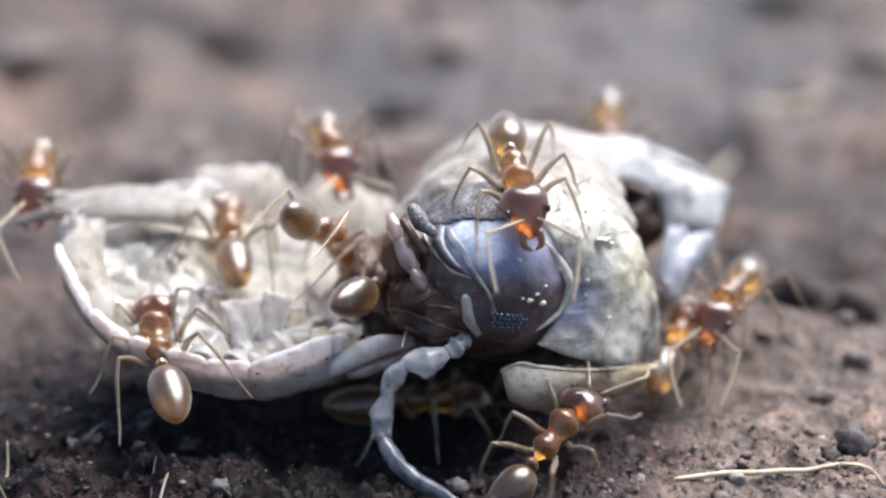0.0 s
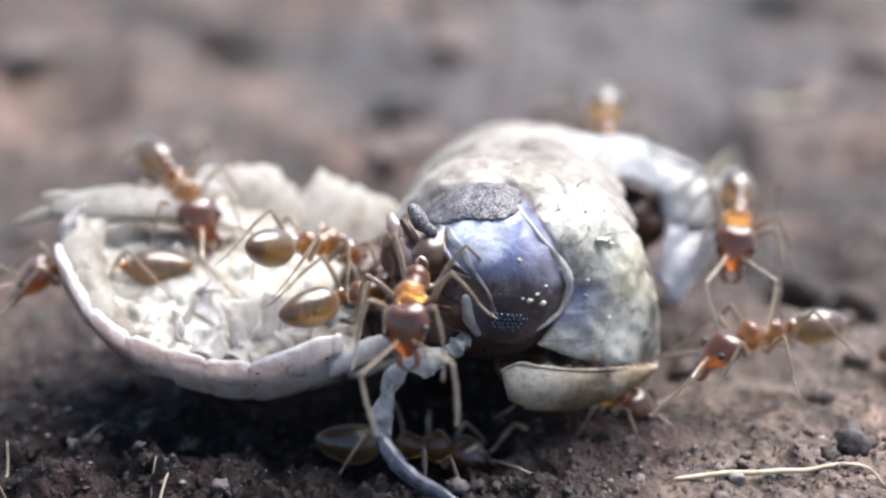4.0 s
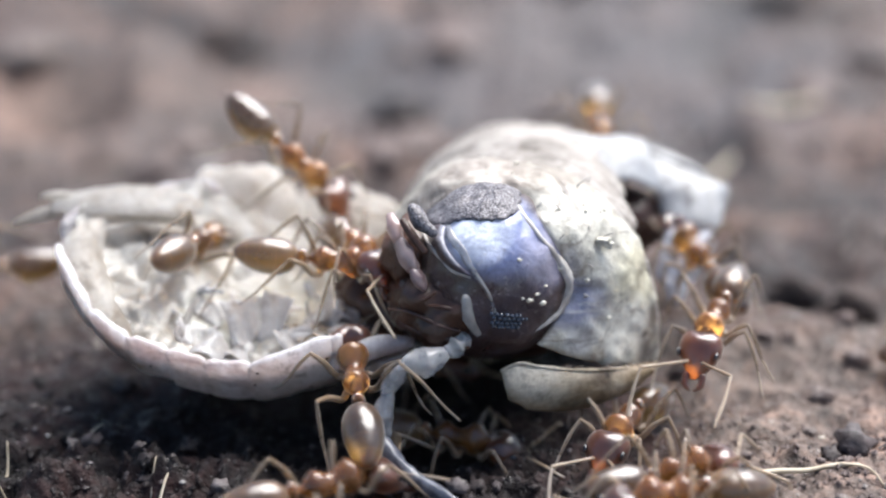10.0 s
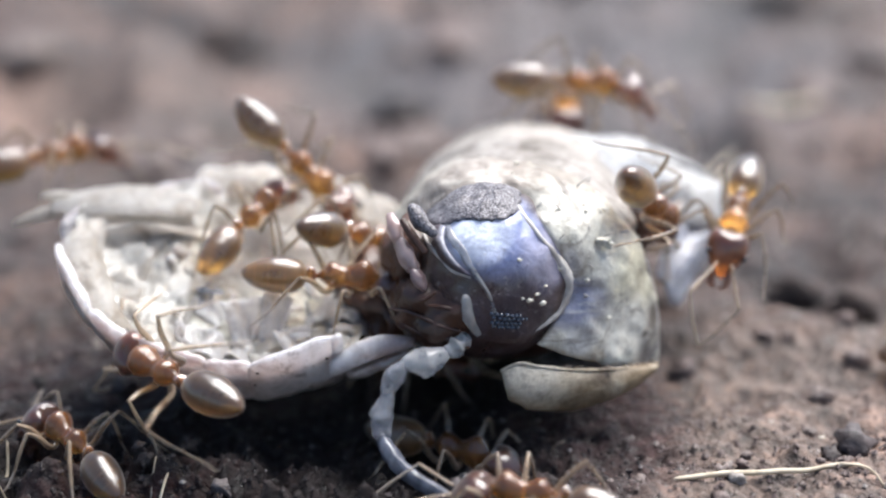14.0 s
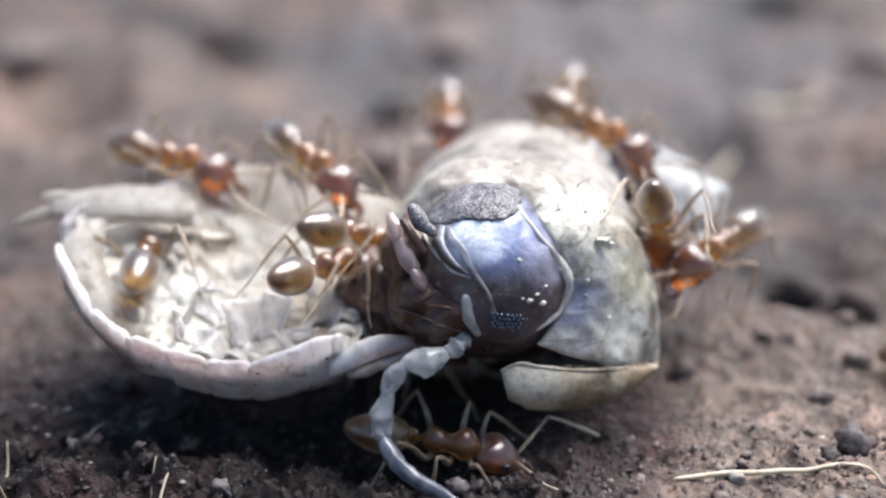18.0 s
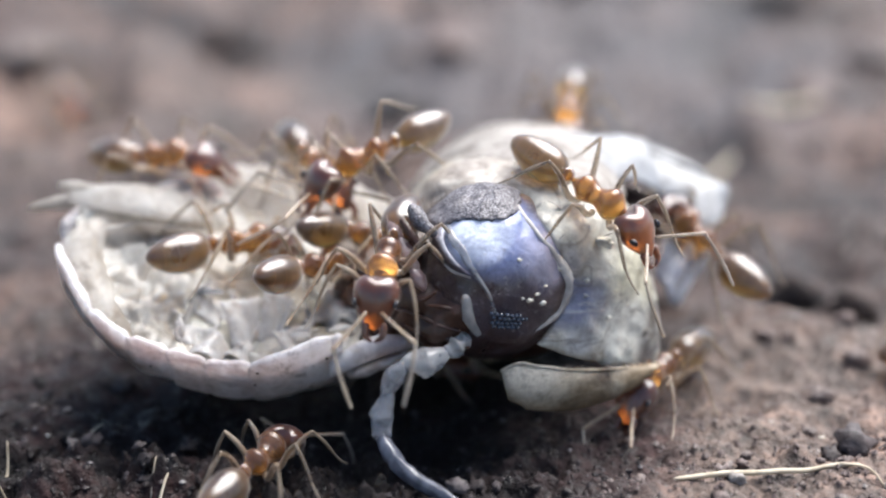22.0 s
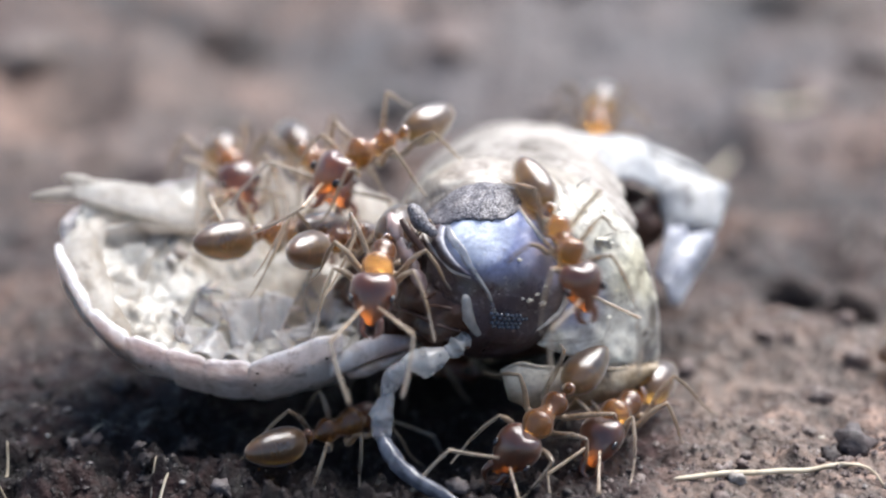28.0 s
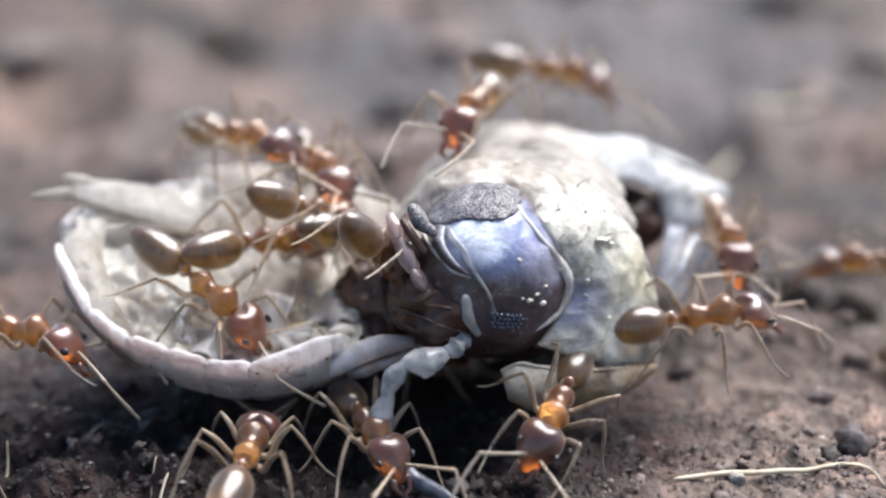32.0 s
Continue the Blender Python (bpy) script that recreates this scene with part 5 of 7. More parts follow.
def motions():
    """All that moves: every ant along its way, its legs with it, and the tail plate that the ants tug at."""
    ways = {}
    ways[0] = [
        (0, mm(-3.89, -0.78, 0.86, -12, -19, 105)),
        (0.5, mm(-3.80, -0.81, 1.03, 0, -18, 97)),
        (1, mm(-3.68, -0.62, 1.43, -17, -3, 107)),
        (1.5, mm(-3.97, 0.09, 1.21, -8, -3, 107)),
        (2, mm(-3.68, -0.27, 1.53, -27, -3, 118)),
        (2.5, mm(-3.68, -0.32, 1.53, -23, 1, 111)),
        (3, mm(-3.80, -0.24, 1.65, -19, 0, 107)),
        (3.5, mm(-4.41, 0.26, 1.38, -20, -15, 159)),
        (4.2, mm(-6.12, 0.58, 1.22, 0, 0, -174)),
        (4.8, mm(-9.58, 1.54, -0.13, 0, 0, 180)),
        (32, mm(-9.58, 1.54, -0.13, 0, 0, 180)),
    ]
    ways[1] = [
        (0, mm(-11.48, 0.07, -0.26, 0, 0, 0)),
        (5, mm(-10.90, 0.29, -0.30, 0, 0, 10)),
        (5.5, mm(-6.13, -0.43, 0.58, 0, 0, 21)),
        (6, mm(-6.10, -0.48, 0.59, 0, 0, 6)),
        (6.5, mm(-6.60, -0.24, 0.76, 0, 0, 16)),
        (7, mm(-5.48, -0.95, 0.43, 0, 0, 13)),
        (7.5, mm(-4.87, -0.73, 1.15, 21, -18, 59)),
        (8, mm(-4.22, 0.55, 1.39, 15, 7, 76)),
        (8.5, mm(-3.99, 0.81, 1.53, 23, 10, 72)),
        (9, mm(-3.80, 0.91, 1.58, 27, 13, 76)),
        (10, mm(-3.82, 0.96, 1.63, 34, 15, 75)),
        (11, mm(-3.86, 0.93, 1.63, 25, 15, 76)),
        (12, mm(-3.83, 0.92, 1.62, 28, 16, 75)),
        (13, mm(-3.69, 1.09, 1.62, 32, 17, 70)),
        (13.5, mm(-3.60, 1.26, 1.65, 29, 16, 71)),
        (14, mm(-2.70, 1.26, 1.93, 0, -11, 60)),
        (14.5, mm(-3.29, 1.89, 1.91, 30, -3, 73)),
        (15.2, mm(-2.08, 2.80, 2.01, 0, 0, 73)),
        (16, mm(-3.72, 11.48, -0.11, 0, 0, 138)),
        (17.5, mm(-15.16, 14.37, -0.21, 0, 0, 163)),
        (19.65, mm(-12.08, 13.93, -0.15, 0, 0, -129)),
        (21.8, mm(-9.00, 13.50, -0.10, 0, 0, -60)),
        (22.6, mm(-6.26, 11.45, -0.12, -6, 2, -110)),
        (22.8, mm(-6.12, 11.71, -0.11, 4, 6, -71)),
        (23, mm(-5.99, 11.97, -0.11, 14, 3, -31)),
        (24, mm(-5.46, 12.10, -0.12, 11, 2, -48)),
        (24.33, mm(-5.89, 12.11, -0.12, 5, 12, -104)),
        (24.67, mm(-6.32, 12.12, -0.11, -7, 12, -163)),
        (25, mm(-6.75, 12.13, -0.11, -13, 2, 141)),
        (26.2, mm(-14.00, 9.00, -0.10, 0, 0, 170)),
        (32, mm(-16.00, 9.00, -0.10, 0, 0, 170)),
    ]
    ways[2] = [
        (0, mm(-0.82, -8.52, 0.08, 0, 0, 111)),
        (7.8, mm(0.34, -6.69, -0.22, 0, 0, 106)),
        (8.5, mm(-1.28, -1.66, 0.49, 31, 0, 58)),
        (9, mm(-0.92, -1.34, 1.01, 10, -22, 78)),
        (9.5, mm(-0.74, -1.40, 0.92, 1, -14, 89)),
        (10, mm(-1.16, -1.35, 0.64, -7, -20, 98)),
        (10.5, mm(-1.19, -1.24, 1.09, -29, -13, 114)),
        (10.75, mm(-1.39, -1.62, 0.71, -32, -8, 179)),
        (11, mm(-1.58, -2.01, 0.33, -30, -3, -117)),
        (11.5, mm(-2.57, -1.85, -0.02, 0, 0, -154)),
        (12, mm(-2.65, -1.93, -0.16, 0, 0, -146)),
        (12.5, mm(-2.83, -1.90, 0.02, 0, 0, -154)),
        (13, mm(-2.81, -2.39, -0.10, 0, 0, -140)),
        (13.5, mm(-2.97, -1.91, -0.08, 0, 0, -152)),
        (13.75, mm(-3.27, -1.58, 0.45, -31, 9, 172)),
        (14, mm(-3.56, -1.26, 0.98, -61, -2, 137)),
        (14.5, mm(-4.35, -1.12, 1.19, -26, -14, 119)),
        (15.5, mm(-4.71, -0.06, 1.15, 1, -9, 104)),
        (16.5, mm(-4.60, 0.25, 1.25, 8, -7, 91)),
        (17, mm(-4.19, 0.86, 1.44, -1, 9, 93)),
        (17.5, mm(-4.24, 0.87, 1.43, -1, 8, 92)),
        (18, mm(-4.30, 0.87, 1.41, 0, 8, 89)),
        (18.5, mm(-4.23, 0.96, 1.48, 1, 9, 88)),
        (19, mm(-4.17, 0.96, 1.58, 1, 9, 87)),
        (20, mm(-4.42, 1.10, 1.62, 3, 4, 80)),
        (20.5, mm(-3.57, 0.89, 1.39, 13, 12, 45)),
        (21, mm(-3.26, 0.80, 1.28, 15, 15, 37)),
        (22, mm(-3.07, 0.71, 1.61, 14, 11, 39)),
        (23, mm(-2.92, 0.69, 1.73, 15, 17, 39)),
        (24, mm(-2.93, 0.70, 1.64, 14, 13, 40)),
        (25, mm(-2.98, 0.72, 1.60, 14, 10, 39)),
        (26.5, mm(-2.62, 0.71, 1.69, 14, 12, 38)),
        (27.5, mm(-2.49, 0.70, 1.74, 14, 14, 40)),
        (28.3, mm(-2.45, 0.69, 1.76, 14, 15, 42)),
        (29, mm(-2.43, 0.71, 1.81, 12, 10, 46)),
        (30, mm(-2.60, 0.70, 1.64, 14, 13, 41)),
        (31, mm(-2.63, 0.69, 1.69, 14, 15, 40)),
        (32, mm(-2.62, 0.70, 1.64, 14, 13, 41)),
    ]
    ways[3] = [
        (0, mm(-1.87, 0.22, 1.96, 10, 33, 66)),
        (0.5, mm(-1.87, 0.23, 1.91, 9, 30, 66)),
        (1, mm(-1.83, 0.28, 1.85, 9, 23, 65)),
        (2, mm(-1.56, 0.12, 1.68, 9, 17, 64)),
        (2.5, mm(-1.71, 0.11, 1.73, 9, 19, 65)),
        (3, mm(-1.94, 0.10, 1.82, 9, 20, 63)),
        (3.5, mm(-1.96, 0.11, 1.83, 10, 20, 61)),
        (5.5, mm(-1.84, 0.03, 1.63, 0, 0, 7)),
        (6, mm(-1.77, 0.01, 1.60, 0, 0, 4)),
        (7, mm(-1.87, 0.32, 1.76, 17, -1, 0)),
        (8, mm(-1.68, 0.12, 1.52, 17, 2, -1)),
        (9, mm(-1.56, 0.12, 1.79, 17, 4, -2)),
        (10, mm(-1.54, 0.12, 1.65, 17, 6, -3)),
        (11, mm(-1.58, 0.02, 1.44, 17, 4, -2)),
        (12, mm(-1.61, -0.08, 1.59, 17, 8, -3)),
        (13, mm(-1.50, -0.08, 1.56, 17, 7, -3)),
        (14, mm(-1.38, -0.08, 1.50, 17, 3, -1)),
        (16.5, mm(-1.79, -0.08, 1.63, 17, 6, -2)),
        (17, mm(-1.74, -0.08, 1.56, 17, 2, -1)),
        (18, mm(-1.70, -0.03, 1.56, 10, 12, 55)),
        (19, mm(-1.59, -0.02, 1.57, 9, 10, 60)),
        (20, mm(-1.36, 0.19, 1.54, 11, 10, 50)),
        (21, mm(-1.52, 0.17, 1.28, 11, 12, 55)),
        (22, mm(-1.88, -0.03, 1.57, 11, 13, 54)),
        (23, mm(-1.86, -0.04, 1.78, 11, 15, 54)),
        (24, mm(-1.76, -0.07, 1.76, 9, 2, 59)),
        (25, mm(-1.72, -0.03, 1.84, 11, 13, 54)),
        (27.5, mm(-1.54, 0.06, 1.92, 9, 13, 61)),
        (28.3, mm(-1.53, 0.06, 1.91, 9, 12, 61)),
        (29, mm(-1.79, 0.17, 1.77, 10, 11, 58)),
        (30, mm(-1.48, 0.25, 2.00, 15, 22, 41)),
        (31, mm(-1.92, 0.47, 1.88, 15, 21, 38)),
        (32, mm(-1.97, 0.76, 2.11, 17, 28, 35)),
    ]
    ways[4] = [
        (0, mm(-0.85, -0.05, 1.30, 10, 14, 59)),
        (3.5, mm(-0.85, -0.05, 1.30, 10, 14, 59)),
        (4.5, mm(-1.49, -0.56, 1.13, 0, 0, 12)),
        (5.5, mm(-1.65, 0.00, 0.88, 29, 1, 9)),
        (6, mm(-1.60, -0.46, 1.10, 17, -11, 5)),
        (6.5, mm(-1.63, -0.41, 1.31, 17, -10, 4)),
        (7, mm(-1.66, -0.37, 1.58, 17, -8, 3)),
        (7.5, mm(-1.70, -0.42, 1.40, 17, -7, 3)),
        (8, mm(-1.75, -0.47, 1.21, 17, -4, 2)),
        (8.5, mm(-0.88, -0.29, 1.05, 40, -12, -12)),
        (9, mm(-0.39, 1.24, -0.54, 0, 0, -16)),
        (32, mm(-0.39, 1.24, -0.54, 0, 0, -16)),
    ]
    ways[5] = [
        (0, mm(-0.22, -0.02, -0.62, 0, 0, 4)),
        (2, mm(-0.30, -0.47, -0.57, 0, 0, 10)),
        (2.5, mm(-0.62, -1.77, -0.69, 0, 0, 26)),
        (3, mm(-0.47, -1.18, -0.84, 0, 0, -3)),
        (5.5, mm(-0.26, -1.07, -0.75, 0, 0, -14)),
        (6, mm(-0.26, -1.16, -0.75, 0, 0, -17)),
        (7, mm(0.14, -1.19, -0.79, 0, 0, -27)),
        (8, mm(0.35, -0.90, -0.75, 0, 0, -14)),
        (10, mm(0.24, -0.93, -0.75, 0, 0, -22)),
        (12, mm(0.27, -1.06, -0.76, 0, 0, -28)),
        (13, mm(0.24, -1.17, -0.79, 0, 0, -31)),
        (14, mm(0.25, -1.18, -0.80, 0, 0, -30)),
        (16.5, mm(0.23, -1.48, -0.49, 16, 2, -16)),
        (17, mm(0.23, -1.49, -0.49, 16, 2, -15)),
        (18, mm(0.11, -1.36, -0.49, 16, 2, -18)),
        (18.5, mm(0.24, -1.44, -0.49, 15, 2, -29)),
        (19, mm(0.44, -1.60, -0.49, 12, 2, -44)),
        (19.5, mm(1.16, -2.20, -0.26, 0, 0, -110)),
        (20, mm(0.84, -5.16, -0.15, 0, 0, -109)),
        (21, mm(0.50, -8.72, -0.05, 0, 0, -102)),
        (32, mm(0.50, -8.72, -0.05, 0, 0, -102)),
    ]
    ways[6] = [
        (0, mm(1.03, -0.25, 3.07, 5, 12, -83)),
        (0.5, mm(1.13, -0.61, 3.12, 0, 15, -80)),
        (0.8, mm(1.43, -1.35, 1.60, -29, 9, -95)),
        (1, mm(1.08, -1.86, 0.44, 0, 0, -149)),
        (1.5, mm(-0.92, -1.99, -0.17, 0, 0, 177)),
        (1.75, mm(-1.22, -2.85, -0.20, 0, 0, -138)),
        (2, mm(-1.52, -3.71, -0.23, 0, 0, -93)),
        (2.4, mm(-1.31, -7.13, 0.16, 0, 0, -90)),
        (32, mm(-1.31, -7.13, 0.16, 0, 0, -90)),
    ]
    ways[7] = [
        (0, mm(1.59, -1.82, -0.00, 12, -29, 46)),
        (0.5, mm(1.57, -2.22, -0.27, 0, 0, 48)),
        (1, mm(1.48, -2.63, -0.11, 14, 2, 37)),
        (1.5, mm(2.16, -2.23, -0.21, 0, 0, 43)),
        (2, mm(4.43, -1.14, -0.13, 0, 0, 32)),
        (2.4, mm(7.86, 1.29, -0.10, 0, 0, 28)),
        (32, mm(7.86, 1.29, -0.10, 0, 0, 28)),
    ]
    ways[8] = [
        (0, mm(11.21, 3.07, -0.12, 0, 0, -170)),
        (1.6, mm(9.03, 1.95, -0.14, 0, 0, -161)),
        (2, mm(4.37, -0.41, 0.54, 0, 0, -148)),
        (2.5, mm(4.24, -0.09, 0.51, 0, 0, -154)),
        (3, mm(4.56, 0.03, 0.75, -17, -7, 177)),
        (3.5, mm(4.59, -0.19, 0.59, 0, 0, -154)),
        (5.5, mm(4.47, -0.07, 0.46, 0, 0, -162)),
        (6, mm(4.37, -0.16, 0.39, 0, 0, -164)),
        (6.5, mm(4.54, -0.10, 0.39, 0, 0, 180)),
        (6.58, mm(4.66, -0.05, 0.44, 0, 0, 142)),
        (6.65, mm(4.78, 0.00, 0.48, 0, 0, 104)),
        (6.72, mm(4.90, 0.05, 0.53, 0, 0, 67)),
        (6.8, mm(5.01, 0.10, 0.58, 0, 0, 29)),
        (7.2, mm(10.04, 4.17, -0.24, 0, 0, 37)),
        (32, mm(10.04, 4.17, -0.24, 0, 0, 37)),
    ]
    ways[9] = [
        (0, mm(4.26, 0.81, 0.69, 0, 0, -119)),
        (0.5, mm(4.37, 1.00, 0.93, 0, 0, -115)),
        (1, mm(4.38, 1.36, 1.37, -22, 0, -111)),
        (2, mm(4.34, 1.64, 1.49, -18, 0, -106)),
        (3, mm(4.45, 1.56, 1.87, -3, 11, -100)),
        (3.5, mm(4.43, 1.55, 1.81, -3, 9, -100)),
        (6, mm(4.17, 1.88, 1.33, -24, 0, -112)),
        (6.5, mm(4.21, 2.07, 1.36, -23, 0, -112)),
        (7.2, mm(5.11, 3.84, 1.47, 0, 0, -131)),
        (8.5, mm(12.98, 13.31, -0.53, 0, 0, -151)),
        (32, mm(12.98, 13.31, -0.53, 0, 0, -151)),
    ]
    ways[10] = [
        (0, mm(10.18, 0.48, -0.14, 0, 0, 157)),
        (6.2, mm(9.61, 1.25, -0.20, 0, 0, 157)),
        (6.6, mm(6.43, 0.81, 0.64, 0, 0, 100)),
        (7, mm(4.65, 1.78, 1.20, 1, -20, 89)),
        (7.5, mm(4.58, 1.64, 1.27, -13, 0, 101)),
        (8, mm(3.91, 1.89, 1.55, -18, -27, 168)),
        (8.5, mm(3.89, 1.90, 1.48, -18, -28, 167)),
        (9, mm(3.87, 1.86, 1.12, -10, -20, 126)),
        (9.5, mm(3.84, 1.86, 1.12, -8, -19, 120)),
        (10, mm(3.81, 1.84, 1.10, -7, -16, 114)),
        (10.5, mm(3.75, 1.77, 1.21, -4, -5, 105)),
        (11, mm(3.69, 1.68, 1.37, -2, 6, 97)),
        (12, mm(3.83, 1.60, 1.40, -3, 3, 99)),
        (13, mm(3.29, 0.94, 1.82, -5, 13, 105)),
        (13.25, mm(2.87, 0.81, 1.92, 28, 14, 78)),
        (13.5, mm(2.57, 0.80, 2.11, 62, 34, 70)),
        (14, mm(2.63, 0.92, 2.52, 77, 39, 61)),
        (14.5, mm(2.52, 0.84, 2.16, 58, 36, 62)),
        (16.5, mm(2.36, 0.54, 2.47, 58, 39, 60)),
        (17, mm(2.71, 0.76, 2.35, 13, 43, 65)),
        (17.5, mm(2.82, 0.65, 2.19, 12, 42, 68)),
        (18, mm(3.02, 0.43, 2.00, 8, 42, 74)),
        (18.25, mm(2.92, 0.49, 2.10, 10, 35, 28)),
        (18.5, mm(2.83, 0.56, 2.20, 18, 31, -15)),
        (19, mm(2.69, 0.24, 2.62, 15, 2, -29)),
        (19.5, mm(2.30, -0.05, 2.86, 12, 14, -44)),
        (20, mm(2.13, -0.06, 2.93, 12, 30, -45)),
        (21, mm(2.07, -0.18, 2.83, 13, 25, -40)),
        (22, mm(2.05, -0.31, 2.82, 13, 20, -39)),
        (22.5, mm(1.99, -0.32, 2.75, 11, 20, -48)),
        (23, mm(1.75, -0.66, 2.70, 6, 19, -68)),
        (23.3, mm(1.53, -1.33, 1.66, -18, 18, -89)),
        (23.5, mm(1.73, -1.38, 0.81, -12, 32, -87)),
        (24, mm(1.18, -1.58, 0.64, -9, 13, -125)),
        (24.5, mm(1.13, -1.84, 0.24, -23, 9, -99)),
        (25, mm(1.55, -1.45, 0.27, 0, 35, -90)),
        (25.5, mm(1.02, -1.69, 0.37, -43, 0, -124)),
        (27.5, mm(1.18, -1.61, 0.26, -42, 8, -123)),
        (28, mm(1.22, -1.58, 0.28, -38, 16, -127)),
        (29, mm(1.10, -1.63, 0.21, -34, 10, -123)),
        (30, mm(1.27, -1.72, 0.26, -29, 11, -111)),
        (31, mm(1.12, -1.76, 0.41, -33, 11, -116)),
        (32, mm(1.32, -1.78, 0.35, -28, 9, -109)),
    ]
    ways[11] = [
        (0, mm(12.11, 3.05, -0.08, 0, 0, -170)),
        (7.8, mm(9.67, 2.60, -0.34, 0, 0, -170)),
        (8.5, mm(4.97, 0.36, 1.06, 0, 0, 163)),
        (8.75, mm(4.42, 0.24, 1.11, -2, 6, -159)),
        (9, mm(3.86, 0.11, 1.16, 0, 12, -121)),
        (10, mm(3.91, -0.20, 0.83, 0, 11, -116)),
        (10.12, mm(4.08, -0.06, 0.80, 4, 9, -74)),
        (10.25, mm(4.25, 0.08, 0.77, 5, 6, -33)),
        (10.38, mm(4.42, 0.22, 0.73, 4, 2, 8)),
        (10.5, mm(4.58, 0.36, 0.70, 0, 0, 49)),
        (11, mm(4.91, 0.57, 0.56, 0, 0, 51)),
        (12, mm(6.21, 4.21, 2.19, 2, -12, 83)),
        (12.7, mm(10.05, 9.81, -0.21, 0, 0, 60)),
        (32, mm(12.05, 10.81, -0.21, 0, 0, 42)),
    ]
    ways[12] = [
        (0, mm(14.97, 8.09, -0.06, 0, 0, 180)),
        (10, mm(13.42, 13.75, -0.33, 0, 0, -159)),
        (10.5, mm(9.06, 8.27, 0.92, 0, 0, -121)),
        (11, mm(4.69, 2.78, 2.17, 0, 0, -84)),
        (12, mm(4.57, 2.75, 2.09, 0, 18, -85)),
        (13, mm(4.76, 1.78, 2.00, 0, 0, -85)),
        (13.5, mm(4.32, 1.23, 1.55, -7, 26, -99)),
        (14, mm(4.24, 1.36, 1.84, -15, 15, -107)),
        (14.5, mm(4.15, 1.45, 1.85, -20, 1, -108)),
        (16.5, mm(3.94, 1.54, 1.36, -30, 0, -120)),
        (18.5, mm(3.86, 1.39, 1.37, -34, 0, -126)),
        (19, mm(3.85, 1.16, 0.98, -32, 0, -123)),
        (19.5, mm(3.48, 0.42, 0.09, 0, 0, -125)),
        (20, mm(3.22, -0.00, -0.16, 0, 0, -128)),
        (22, mm(3.14, -0.04, -0.14, 0, 0, -126)),
        (23, mm(3.16, 0.13, -0.04, 0, 0, -129)),
        (25, mm(2.76, -0.72, -0.14, 0, 0, -125)),
        (27.5, mm(2.56, -1.19, -0.14, 0, 0, -125)),
        (28, mm(2.51, -1.26, -0.12, 0, 0, -123)),
        (28.5, mm(2.69, -1.31, -0.18, 0, 0, 168)),
        (29, mm(2.88, -1.35, -0.24, 0, 0, 98)),
        (29.12, mm(2.99, -1.20, -0.03, -4, -4, 138)),
        (29.25, mm(3.10, -1.05, 0.18, -9, -4, 177)),
        (29.38, mm(3.22, -0.90, 0.38, -14, -1, -144)),
        (29.5, mm(3.33, -0.75, 0.59, -15, 4, -104)),
        (29.62, mm(3.36, -0.65, 0.61, -6, 17, -65)),
        (29.75, mm(3.40, -0.56, 0.63, 11, 21, -23)),
        (29.88, mm(3.43, -0.46, 0.65, 26, 14, 19)),
        (30, mm(3.60, -0.20, 0.61, 11, -10, 50)),
        (30.5, mm(3.55, -0.19, 0.65, 11, -12, 48)),
        (31, mm(3.46, -0.18, 0.71, 12, -14, 46)),
        (31.5, mm(3.74, -0.23, 0.91, 17, -20, 9)),
        (32, mm(3.80, -0.27, 0.99, 17, -8, 3)),
    ]
    ways[13] = [
        (0, mm(3.52, 0.78, 0.21, 6, -8, 71)),
        (1, mm(3.66, 0.66, 0.32, 8, 11, 65)),
        (2.2, mm(2.08, -0.18, -0.21, 17, 15, -7)),
        (6.5, mm(2.08, -0.18, -0.21, 17, 15, -7)),
        (7, mm(3.05, -0.16, -0.07, 0, 0, 0)),
        (7.5, mm(3.01, -0.74, -0.14, 0, 0, -66)),
        (8, mm(2.90, -1.68, -0.30, 1, -7, -95)),
        (9, mm(2.50, -1.39, -0.14, 0, 0, -117)),
        (10, mm(2.51, -1.51, -0.18, 0, 0, -117)),
        (10.5, mm(2.82, -1.40, -0.07, 0, 0, -109)),
        (10.62, mm(2.77, -1.47, -0.09, 0, 0, -151)),
        (10.75, mm(2.72, -1.54, -0.11, 0, 0, 167)),
        (10.88, mm(2.68, -1.62, -0.13, 0, 0, 124)),
        (11, mm(2.63, -1.69, -0.15, 0, 0, 82)),
        (11.5, mm(2.57, -2.00, -0.21, 0, 0, 77)),
        (12, mm(2.23, -2.47, -0.17, 0, 0, 138)),
        (12.5, mm(2.09, -2.15, -0.23, 0, 0, 157)),
        (13, mm(1.54, -2.45, -0.22, 0, 0, 167)),
        (13.5, mm(1.02, -2.52, -0.15, 0, 0, 167)),
        (14, mm(1.05, -3.36, -0.15, 0, 0, 168)),
        (14.6, mm(0.56, -5.31, -0.07, 0, 0, 170)),
        (15.5, mm(-0.40, -9.10, 0.23, 0, 0, 180)),
        (32, mm(-0.40, -9.10, 0.23, 0, 0, 180)),
    ]
